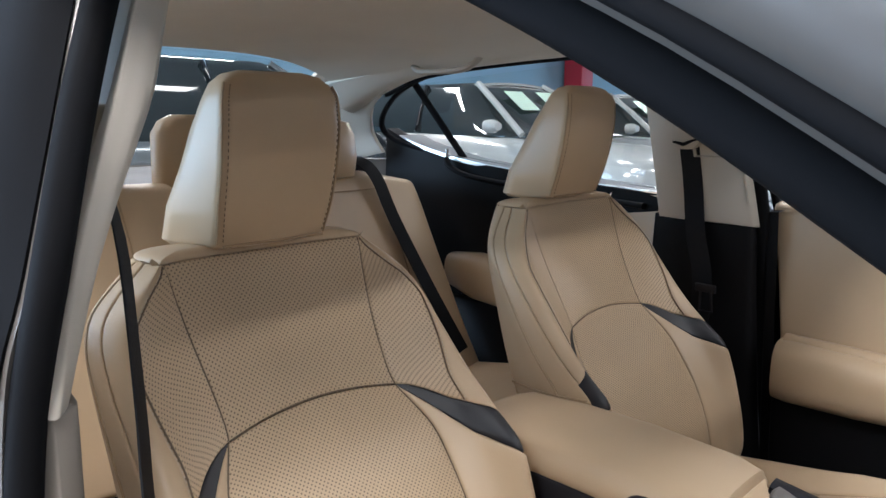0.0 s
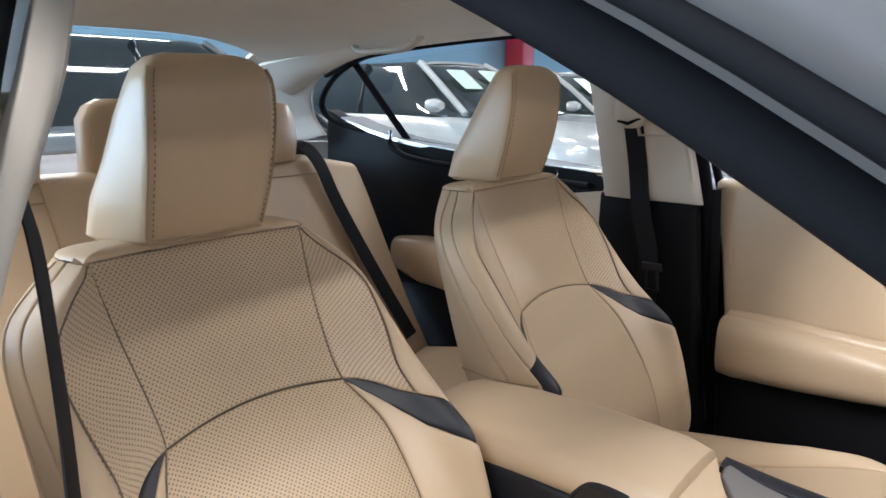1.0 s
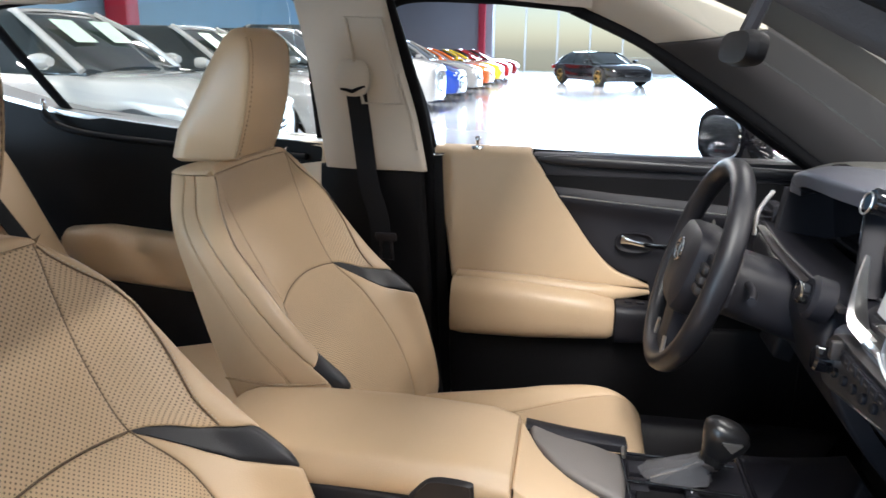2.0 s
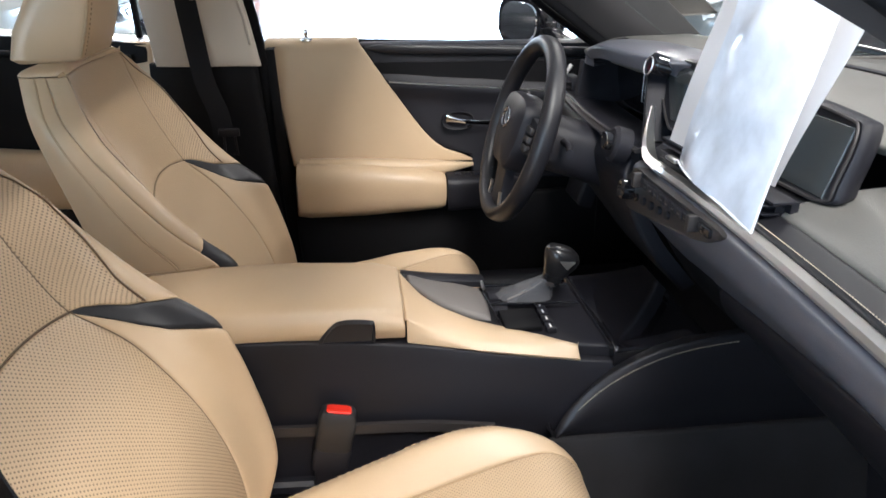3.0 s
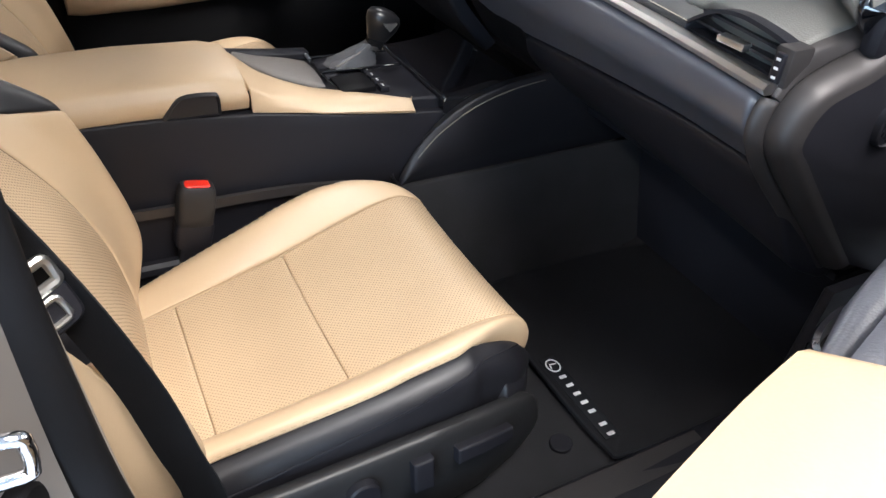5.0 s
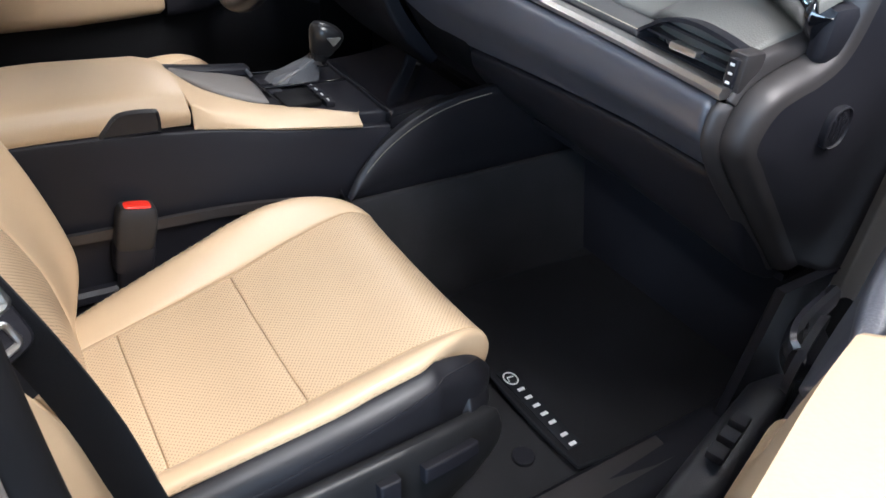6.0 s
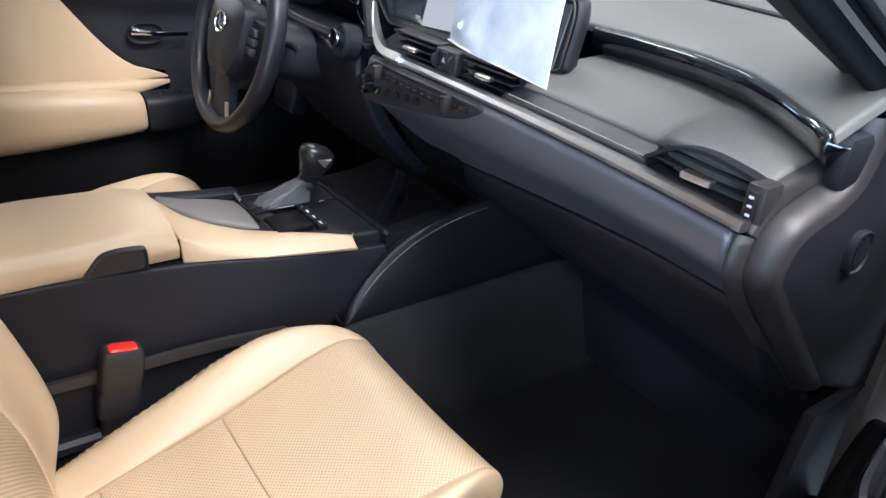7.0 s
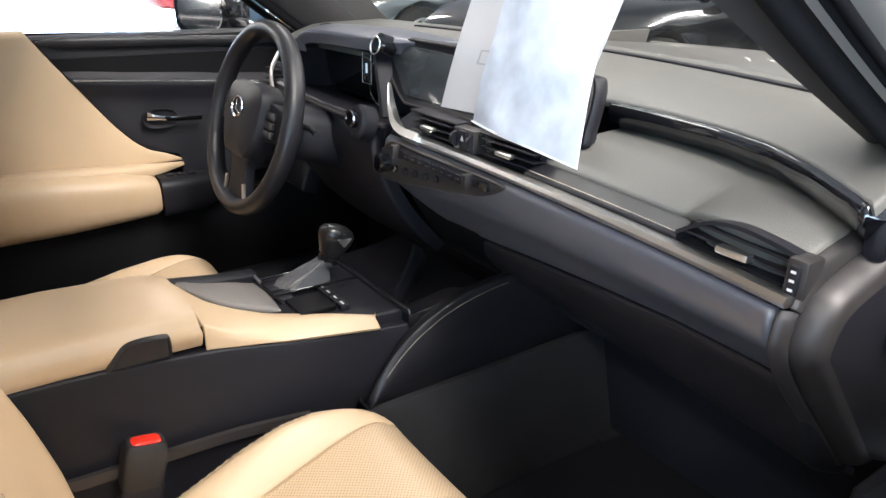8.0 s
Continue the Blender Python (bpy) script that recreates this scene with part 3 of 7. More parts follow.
        if sy == outer:
            f = put(S)
            for u0, u1, v0, v1, mt, nm in ((0.70, 0.87, 0.44, 0.56, black_plastic, "seat_switch"), (0.60, 0.645, 0.42, 0.66, black_plastic, "recline_switch")):
                Q = lambda u, v: f(u0 + (u1 - u0) * u, v0 + (v1 - v0) * v) + V(0, 0.014 * sy, 0)
                part(nm, panel(Q, 8, 5, 0.016, 0.004, out=(0,sy,0)), mt, shield, "black switch")
            c = f(0.50, 0.56)
            part("lumbar_switch", disc(c - V(0, 0.002 * sy, 0), (0, sy, 0), 0.021, 0.012), black_plastic, shield, "round black switch")
    for ry in (-0.15, 0.15):
        rail = both(block(-0.10, 0.46, ry - 0.022, ry + 0.022, 0.278, 0.302, 0.004), block(0.05, 0.40, ry - 0.014, ry + 0.014, 0.298, 0.335, 0.003))
        part("seat_rail", turned(rail, Matrix.Translation((dx, yc, 0))), black_plastic, seat)
    return seat


front_seat(-0.364, 0.0, 0.0, -1, "tan perforated leather front passenger seat with black bolster flaps")
front_seat(0.366, -0.016, -0.022, 1, "tan perforated leather driver's seat behind the steering wheel", 0.028, 0.024, 0.028)

# buckle beside the passenger seat
bk = thing("seat_belt_buckle", (0.165, -0.147, 0.40), "black seat belt buckle with a red release button", "buckle")
tilt = pose(0.160, -0.149, 0.395, 4, 11, 0)
buckle_grey = material("buckle_plastic", (0.018, 0.018, 0.02), 0.5, grain=0.2, scale=800)
part("stalk", turned(loft([[V(p[0], p[1], z) for p in oval(20, a, b, 5)] for z, a, b in ((-0.06, 0.015, 0.010), (0.0, 0.017, 0.011), (0.05, 0.020, 0.013), (0.062, 0.021, 0.0135), (0.064, 0.027, 0.0175), (0.098, 0.029, 0.019), (0.105, 0.0275, 0.0175))]), tilt), black_plastic, bk)
part("housing", turned(loft([[V(p[0], p[1], z) for p in oval(24, a, b, 5)] for z, a, b in ((0.100, 0.025, 0.0165), (0.104, 0.027, 0.018), (0.150, 0.028, 0.0185), (0.164, 0.026, 0.0165), (0.170, 0.0225, 0.013))]), tilt), buckle_grey, bk)
part("release_button", turned(loft([[V(p[0], p[1], z) for p in oval(20, a, b, 5)] for z, a, b in ((0.160, 0.0185, 0.0100), (0.1705, 0.0185, 0.0100), (0.1725, 0.0165, 0.0082))]), tilt), red_plastic, bk, "red release button")

# ---- centre console ----
console = thing("centre_console", (0.3, -0.01, 0.28), "black centre console with tan leather armrest and shift lever", "console")
CY = -0.012
S = skin([[(-0.16, -0.113, 0.655), (0.10, -0.115, 0.655), (0.30, -0.112, 0.636), (0.45, -0.126, 0.616), (0.60, -0.144, 0.606), (0.74, -0.156, 0.606)],
          [(-0.16, -0.123, 0.54), (0.10, -0.126, 0.53), (0.30, -0.127, 0.52), (0.45, -0.138, 0.51), (0.60, -0.152, 0.50), (0.74, -0.162, 0.50)],
          [(-0.16, -0.127, 0.30), (0.10, -0.129, 0.30), (0.30, -0.132, 0.30), (0.45, -0.145, 0.30), (0.60, -0.158, 0.30), (0.74, -0.166, 0.30)]])
part("side_wall", panel(S, 24, 12, 0.02, 0.006, out=(0, -1, 0)), black_plastic, console, "black grained side wall")
S2 = lambda u, v: (lambda p: V(p.x, 2 * CY - p.y, p.z))(S(u, v))
part("side_wall", panel(S2, 24, 12, 0.02, 0.006, out=(0, 1, 0)), black_plastic, console)
part("console_back", block(-0.175, -0.155, -0.115, 0.09, 0.29, 0.65, 0.008), black_plastic, console)
part("lower_ledge", sweep([(-0.14, -0.140, 0.425), (0.15, -0.143, 0.418), (0.42, -0.153, 0.405)], oval(8, 0.012, 0.012)), black_plastic, console)


def lid_ring(x, ztop, half, zlow, n=28):
    pts = [(-half - 0.004, zlow), (-half - 0.012, zlow + 0.02), (-half - 0.004, ztop - 0.016), (-half + 0.014, ztop - 0.002), (0, ztop + 0.003), (half - 0.014, ztop - 0.002), (half + 0.004, ztop - 0.016), (half + 0.012, zlow + 0.02), (half + 0.004, zlow)]
    f = spline([(x, CY + y, z) for y, z in pts])
    return [f(i / n) for i in range(n + 1)]


lid_rows = [(-0.150, 0.640, 0.070, 0.632), (-0.146, 0.668, 0.082, 0.634), (-0.135, 0.684, 0.088, 0.636), (-0.11, 0.693, 0.090, 0.638), (0.0, 0.702, 0.090, 0.642), (0.12, 0.704, 0.089, 0.645), (0.22, 0.700, 0.087, 0.646), (0.250, 0.699, 0.086, 0.645), (0.270, 0.694, 0.085, 0.644), (0.286, 0.690, 0.084, 0.643), (0.289, 0.684, 0.082, 0.643)]
lid = part("armrest_lid", loft([lid_ring(*r) for r in lid_rows]), leather, console, "tan leather armrest lid")
latch_out = [(0.160, 0.648), (0.168, 0.662), (0.190, 0.680), (0.236, 0.679), (0.244, 0.672), (0.244, 0.646)]
f = spline([(x, -0.1105, z) for x, z in latch_out])
ring = [f(i / 20) for i in range(21)]
mid = V(0.21, -0.1105, 0.662)
part("lid_latch", loft([[p + V(0, 0.012, 0) for p in ring], [p + V(0, -0.003, 0) for p in ring], [p.lerp(mid, 0.10) + V(0, -0.0055, 0) for p in ring], [p.lerp(mid, 0.14) + V(0, -0.0035, 0) for p in ring]]), dark_leather, lid, "dark grey pull latch")
# rails in front of the lid that fall towards the dash
top_z = lambda x: float(np.interp(x, (0.29, 0.33, 0.40, 0.47, 0.55), (0.682, 0.660, 0.642, 0.636, 0.630)))
wid = lambda x: float(np.interp(x, (0.29, 0.32, 0.36, 0.42, 0.50, 0.55), (0.170, 0.120, 0.088, 0.066, 0.042, 0.020)))


def rail(u, v):
    x = 0.2915 + 0.258 * v
    yo = float(np.interp(x, (0.29, 0.40, 0.55), (0.090, 0.106, 0.130)))
    lo = float(np.interp(x, (0.29, 0.40, 0.55), (0.636, 0.625, 0.614)))
    w, z = wid(x), top_z(x)
    q = spline([(yo - w, z - 0.004, 0), (yo - w * 0.6, z - 0.0005, 0), (yo - 0.012, z - 0.004, 0), (yo + 0.001, z - 0.014, 0), (yo + 0.004, lo, 0)])(u)
    return V(x, CY - q.x, q.y)


part("console_rail", panel(rail, 18, 24, 0.004, 0.002, out=(0, -0.5, 1)), leather, console, "tan leather rail")
part("side_tray", sweep(sampled([(0.295, 0.082, 0.660), (0.36, 0.084, 0.650), (0.44, 0.090, 0.640)], 10), oval(10, 0.016, 0.008, 4), up=(0, 0, 1)), black_plastic, console, "black tray edge")
part("side_tray_trim", tube([V(0.435, 0.050, 0.644), V(0.437, 0.104, 0.644)], 0.003, 8), satin_metal, console)
# deck between the rails
part("deck", panel(lambda u, v: V(0.31 + 0.44 * v, CY + (2 * u - 1) * (0.085 + 0.047 * v), 0.634 - 0.014 * v + 0.012 * max(0, v - 0.7)), 8, 16, 0.03, 0.006, out=(0,0,1)), black_plastic, console)
S = skin([[(0.306, 0.040, 0.668), (0.304, 0.058, 0.670), (0.304, 0.076, 0.668)], [(0.345, -0.006, 0.656), (0.343, 0.035, 0.660), (0.342, 0.078, 0.657)], [(0.392, -0.030, 0.645), (0.394, 0.022, 0.649), (0.392, 0.078, 0.646)], [(0.434, -0.042, 0.634), (0.438, 0.015, 0.636), (0.434, 0.072, 0.636)]])
part("palm_rest", panel(S, 14, 14, 0.02, 0.009, out=(0,0,1)), palm_grey, console, "grey leather palm rest")
part("touch_pad", block(0.447, 0.507, CY - 0.068, CY - 0.004, 0.628, 0.6375, 0.002), deep_black, console, "black touch pad")
for i in range(4):
    y = CY - 0.075 + 0.024 * i
    part("button", block(0.512, 0.528, y, y + 0.021, 0.626, 0.6365, 0.002), black_plastic, console)
    part("button_mark", block(0.518, 0.5205, y + 0.005, y + 0.015, 0.6362, 0.6370, 0), white_print, console)
for i in range(2):
    part("button", block(0.440, 0.464, CY + 0.012 + 0.042 * i - 0.02, CY + 0.012 + 0.042 * i + 0.012, 0.630, 0.6385, 0.002), black_plastic, console)
part("chrome_edge", sweep([(0.432, CY + 0.058, 0.642), (0.437, CY, 0.6405), (0.440, CY - 0.058, 0.641)], oval(8, 0.0012, 0.0012)), gloss_black, console)
part("shift_surround", sweep(sampled([(0.437, 0.066, 0.641), (0.52, 0.067, 0.639), (0.585, 0.066, 0.636)], 8), oval(8, 0.003, 0.002)), gloss_black, console)
part("shift_surround", sweep(sampled([(0.437, -0.004, 0.641), (0.52, -0.005, 0.639), (0.585, -0.004, 0.636)], 8), oval(8, 0.003, 0.002)), gloss_black, console)
# shift lever
lever = part("shift_lever", tube([V(0.535, 0.024, 0.650), V(0.552, 0.018, 0.685)], 0.011, 14), gloss_black, console, "black leather shift lever")
bt = [((0.503, 0.031, 0.637), 0.048, 0.029), ((0.506, 0.031, 0.644), 0.042, 0.026), ((0.516, 0.029, 0.652), 0.033, 0.021), ((0.528, 0.027, 0.660), 0.024, 0.017), ((0.538, 0.024, 0.668), 0.018, 0.0145), ((0.543, 0.022, 0.673), 0.0155, 0.014)]
rings = []
for k, (c, a, b) in enumerate(bt):
    rings.append([V(*c) + V(p[0] * (1 + 0.05 * math.sin(5 * i + 2.2 * k)), p[1] * (1 + 0.05 * math.sin(4 * i + 1.7 * k)), 0.002 * math.sin(3 * i + k)) for i, p in enumerate(oval(28, a, b, 2.8))])
boot = part("shift_boot", loft(rings), boot_grey, lever, "creased grey leather boot")
part("boot_seam", tube([V(0.468, 0.008, 0.642), V(0.484, 0.010, 0.6475), V(0.503, 0.012, 0.655), V(0.520, 0.0125, 0.664), V(0.532, 0.013, 0.672)], 0.0016, 6, k=14), palm_grey, boot, "pale stitched seam")
kn = [(0.543, 0.021, 0.664, 0.0145, 0.0135), (0.547, 0.019, 0.676, 0.0165, 0.015), (0.552, 0.016, 0.689, 0.021, 0.0185), (0.556, 0.013, 0.702, 0.0265, 0.0225), (0.558, 0.011, 0.714, 0.0290, 0.0245), (0.558, 0.010, 0.724, 0.0270, 0.0225), (0.557, 0.010, 0.731, 0.0200, 0.0165), (0.556, 0.010, 0.7345, 0.0095, 0.008)]
knob = part("knob", loft([[V(x + p[0], y + p[1], z - p[0] * 0.28) for p in oval(24, a, b, 2.4)] for x, y, z, a, b in kn]), knob_black, lever, "glossy black knob")
part("knob_plate", loft([[V(0.560 + 0.85 * p[0], -0.0125 - d - 0.25 * p[1], 0.711 + 0.80 * p[1]) for p in round_poly([(-0.015, 0.006), (0.017, 0.004), (0.002, -0.016)], [0.004] * 3)] for d in (-0.008, 0.0022)]), satin_metal, knob, "satin silver plate")
part("collar", disc((0.541, 0.0225, 0.664), (0.35, -0.12, 0.93), 0.0158, 0.009), grey_plastic, lever)
# tray in front of the lever
part("tray_lid", panel(lambda u, v: V(0.60 + 0.15 * v, CY + (2 * u - 1) * 0.135, 0.628 + 0.016 * v * v), 10, 8, 0.02, 0.008, out=(0,0,1)), gloss_black, console, "gloss black tray lid")
part("tray_edge", sweep([(0.598, CY - 0.13, 0.628), (0.598, CY + 0.13, 0.628)], oval(8, 0.002, 0.003)), black_plastic, console)
# padded knee bolster beside the console
kx = [(0.508, 0.505), (0.530, 0.545), (0.575, 0.590), (0.635, 0.625), (0.700, 0.645), (0.78, 0.655), (0.90, 0.66), (1.06, 0.66)]
edge_line = spline([(x, -0.166, z) for x, z in kx])
def knee(u, v):
    p = edge_line(u)
    low = float(np.interp(p.x, (0.508, 0.56, 0.90, 1.06), (0.488, 0.480, 0.466, 0.46)))
    return V(p.x, p.y - 0.012 * math.sin(math.pi * min(1, v * 1.2)) - 0.004, p.z + (low - p.z) * v)
bol = part("knee_bolster", panel(knee, 24, 12, 0.02, 0.005, out=(0,-1,0)), dark_leather, console, "black stitched knee bolster")
back_edge = [edge_line(i / 40) + V(0.006, -0.0115, -0.008) for i in range(41)]
bm = bmesh.new()
fine = sampled(back_edge, 220)
for i in range(6, 156, 2):
    tube([fine[i], fine[i + 1]], 0.0006, 4, bm)
tagged(part("stitching", bm, thread, bol, "pale stitching"), kind="stuff")

part("side_ledge", sweep(sampled([(-0.02, -0.135, 0.520), (0.15, -0.138, 0.515), (0.31, -0.142, 0.512), (0.42, -0.152, 0.505)], 16), [(-0.005, -0.008), (0.005, -0.008), (0.003, 0.008), (-0.005, 0.008)], up=(0, 0, 1)), grey_plastic, console, "dark grey ledge strip")

console.location.y += 0.022
bk.location.y += 0.026
bk.location.x -= 0.006

# ---- dashboard ----
dash = thing("dashboard", (0.95, 0, 0.6), "charcoal dashboard with satin silver strip and padded top", "dashboard")
bow = lambda y: 0.703 - 0.10 * y * y          # the strip's line over the car's width


fold = lambda y: float(np.interp(y, (-0.69, -0.5, -0.15, 0.09), (0.750, 0.742, 0.712, 0.692)))


def face(y0, y1):
    """The padded lower face from the strip down to its tucked lower edge."""
    def S(u, v):
        y = y0 + (y1 - y0) * u
        b = bow(y)
        v *= 1 - 0.55 * max(0.0, (y + 0.20) / 0.288) ** 3.5
        q = spline([(b - 0.007, 0.862, 0), (b - 0.019, 0.845, 0), (b - 0.012, 0.79, 0), (b + 0.020, 0.745, 0), (b + 0.050, 0.705, 0), (b + 0.065, 0.682, 0)])(v)
        return V(q.x, y, 0.862 - (0.862 - q.y) * (0.862 - fold(y)) / 0.180)
    return S


part("lower_pad", panel(face(-0.679, 0.088), 30, 18, 0.03, 0.010, out=(-1,0,0)), dash_pad, dash, "charcoal leatherette glove box face")
def glove(u, v):
    y = -0.69 + 0.60 * u
    q = spline([(bow(y) + 0.066, fold(y) - 0.004, 0), (bow(y) + 0.080, fold(y) - 0.040, 0), (bow(y) + 0.13, 0.62, 0), (bow(y) + 0.21, 0.57, 0)])(v)
    return V(q.x, y, q.y)
part("glove_box", panel(glove, 24, 10, 0.03, 0.010, out=(-1,0,-.5)), black_plastic, dash, "dark glove box lid")
part("under_cover", panel(lambda u, v: V(0.88 + 0.5 * v, -0.70 + 1.40 * u, 0.57 + 0.03 * v), 10, 6, 0.01, 0.004, out=(0,0,-1)), black_plastic, dash)
# silver strip
line = [V(bow(y) - 0.008, y, 0.868) for y in np.linspace(-0.686, 0.03, 30)]
part("silver_strip", sweep(line, [(-0.011, -0.0055), (0.004, -0.006), (0.007, 0.0), (0.004, 0.0055), (-0.011, 0.0055)], up=(0, 0, 1)), satin_metal, dash, "satin silver strip")
# narrow stitched ledge over the strip
def ledge(u, v):
    y = -0.535 + 0.275 * u
    return V(bow(y) + 0.002 + 0.034 * v, y, 0.877 + 0.012 * v)
part("stitched_ledge", panel(ledge, 20, 6, 0.02, 0.004, out=(0,0,1)), dark_leather, dash, "charcoal stitched ledge")
bm = bmesh.new()
st = [V(bow(y) + 0.008, y, 0.8806) for y in np.linspace(-0.53, -0.265, 110)]
for i in range(0, 108, 2):
    tube([st[i], st[i + 1]], 0.0008, 4, bm)
tagged(part("stitching", bm, thread, dash, "pale stitching"), kind="stuff")


shelf_back = lambda y: float(np.interp(y, (-0.71, -0.68, -0.60, -0.53, -0.44, -0.33, -0.25), (0.735, 0.764, 0.828, 0.870, 0.898, 0.908, 0.905)))


def shelf(u, v):
    """The soft shelf between the strip and the gloss band, from door to screen."""
    y = -0.683 + 0.433 * u
    k = max(0.0, 1 - ((y + 0.612) / 0.088) ** 2) ** 0.5 if abs(y + 0.612) < 0.088 else 0.0
    x0 = bow(y) + 0.036 - 0.020 * k
    z0 = 0.889 + 0.021 * k
    x1 = shelf_back(y)
    return V(x0 + (x1 - x0) * v, y, z0 + (0.916 - z0) * v + 0.007 * math.sin(math.pi * v))
part("shelf_pad", panel(shelf, 34, 14, 0.03, 0.008, out=(0,0,1)), dash_top, dash, "grey padded shelf")
def gloss(u, v):
    y = -0.702 + 0.457 * u
    return V(shelf_back(y) - 0.002 - 0.024 * v - 0.016 * math.sin(math.pi * v), y, 0.911 + 0.047 * v)
part("gloss_band", panel(gloss, 24, 8, 0.02, 0.006, out=(-1,0,0)), gloss_black, dash, "piano black band")
def top_pad(u, v):
    y = -0.71 + 1.42 * u
    x0 = shelf_back(min(y, -0.25)) - 0.024 - 0.10 * max(0, y + 0.25)
    x1 = 1.17 - 0.28 * y * y
    z = 0.958 + 0.030 * math.sin(min(1, v * 2.0) * math.pi / 2) + 0.006 * v
    return V(x0 + (x1 - x0) * v, y, z)
part("top_pad", panel(top_pad, 34, 16, 0.006, 0.006, out=(0,0,1)), dash_top, dash, "grey padded dash top")
part("defroster_slot", panel(lambda u, v: V(1.09 - 0.28 * (-0.5 + u) ** 2 + 0.02 * v, -0.5 + 1.0 * u, 0.9955), 24, 2, 0.004, 0.0, out=(0,0,1)), black_plastic, dash)
# passenger vent
vy0, vy1 = -0.672, -0.545
vent = part("side_vent", panel(lambda u, v: V(bow(vy0 + (vy1 - vy0) * u) + 0.045, vy0 + (vy1 - vy0) * u, 0.866 + 0.040 * v), 8, 4, 0.01, 0, out=(-1,0,0)), black_plastic, dash, "black air vent")
hood = [V(bow(y) + 0.010 + 0.006 * k, y, z) for k, (y, z) in enumerate([(-0.528, 0.878), (-0.545, 0.889), (-0.572, 0.904), (-0.61, 0.911), (-0.655, 0.909), (-0.682, 0.905)])]
hood = [V(bow(p.y) + 0.012, p.y, p.z) for p in hood]
part("vent_hood", sweep(sampled(hood, 24), [(-0.005, -0.002), (0.010, -0.002), (0.011, 0.002), (-0.004, 0.0022)], up=(0, 0, 1)), black_plastic, vent)
for k in range(3):
    z = 0.871 + 0.0125 * k
    part("slat", sweep([V(bow(y) + 0.020 + 0.002 * k, y, z) for y in np.linspace(vy0 + 0.004, vy1 - 0.003 + 0.006 * (2 - k), 8)], [(-0.011, -0.0012), (0.011, -0.0016), (0.011, 0.0012), (-0.011, 0.0018)], up=(0.1, 0, 1)), black_plastic, vent)
for k in range(9):
    y = vy0 + 0.010 + 0.0132 * k
    part("vane", block(bow(y) + 0.028, bow(y) + 0.044, y - 0.0008, y + 0.0008, 0.868, 0.902, 0), black_plastic, vent)
part("vent_tab", block(bow(-0.607) + 0.000, bow(-0.607) + 0.014, -0.628, -0.590, 0.880, 0.889, 0.003), satin_metal, vent, "satin silver vent tab")
part("vent_side", block(bow(-0.685) + 0.000, bow(-0.685) + 0.030, -0.694, -0.672, 0.866, 0.908, 0.004), grey_plastic, vent)
part("thumb_wheel", block(bow(-0.683) - 0.004, bow(-0.683) + 0.002, -0.688, -0.677, 0.872, 0.902, 0.002), black_plastic, vent)
for k in range(3):
    part("wheel_mark", block(bow(-0.683) - 0.0048, bow(-0.683) - 0.0042, -0.685, -0.680, 0.877 + 0.009 * k, 0.8795 + 0.009 * k, 0), white_print, vent)
# end cap by the passenger door
RIM = spline([(0.768, -0.700, 0.965), (0.757, -0.700, 0.918), (0.737, -0.699, 0.900), (0.706, -0.698, 0.889), (0.674, -0.697, 0.873), (0.657, -0.696, 0.845), (0.656, -0.695, 0.812), (0.688, -0.694, 0.772), (0.755, -0.693, 0.700), (0.85, -0.69, 0.600)])
INTO = spline([(1, 0, 0), (0.8, 0, -0.6), (0.25, 0, -0.97), (0.5, 0, -0.87), (0.75, 0, -0.66), (0.95, 0, -0.3), (1, 0, 0.1), (0.75, 0, 0.66), (0.72, 0, 0.7), (0.72, 0, 0.7)])
LIP = spline([(0.0, 0.008, 0), (0.0005, -0.002, 0), (0.004, -0.014, 0), (0.011, -0.023, 0), (0.022, -0.027, 0)])


def cap_rim(u, v):
    q = LIP(u)
    return RIM(v) + INTO(v).normalized() * q.x + V(0, q.y, 0)


cap = part("end_cap", panel(cap_rim, 14, 44, 0.004, 0.0, out=(-0.3, -1, 0)), grey_plastic, dash, "dark bronze-grey end cap")
def cap_side(u, v):
    p = cap_rim(1.0, v)
    return p.lerp(V(0.985, -0.738, 0.93 - 0.36 * v), u) + V(0, -0.004 * math.sin(math.pi * u), 0)
# Grey plastic like the rim; black puts the face's shade into its colour.
part("cap_face", panel(cap_side, 12, 30, 0.004, 0.0, out=(0, -1, 0)), black_plastic, cap, "side face coloured dark for its shade")
def cap_wrap(u, v):
    q = spline([(0.648, 0.859, 0), (0.641, 0.846, 0), (0.641, 0.815, 0), (0.672, 0.770, 0), (0.742, 0.697, 0), (0.84, 0.597, 0)])(v)
    return V(q.x + 0.012 * u * u, -0.679 - 0.0165 * u, q.y)
part("dash_edge", panel(cap_wrap, 8, 26, 0.008, 0.002, out=(-1, 0, 0)), grey_plastic, dash, "dark bronze-grey dash edge")
S = skin([[(0.650, -0.688, 0.862), (0.652, -0.693, 0.861), (0.657, -0.6965, 0.857)], [(0.667, -0.688, 0.888), (0.668, -0.692, 0.884), (0.668, -0.6965, 0.873)], [(0.684, -0.684, 0.905), (0.690, -0.692, 0.901), (0.699, -0.6975, 0.889)], [(0.735, -0.68, 0.914), (0.74, -0.692, 0.911), (0.738, -0.699, 0.902)], [(0.775, -0.67, 0.918), (0.775, -0.69, 0.918), (0.760, -0.700, 0.917)]])
part("corner_pad", panel(S, 8, 22, 0.008, 0.002, out=(-0.3, 0, 1)), grey_plastic, dash)
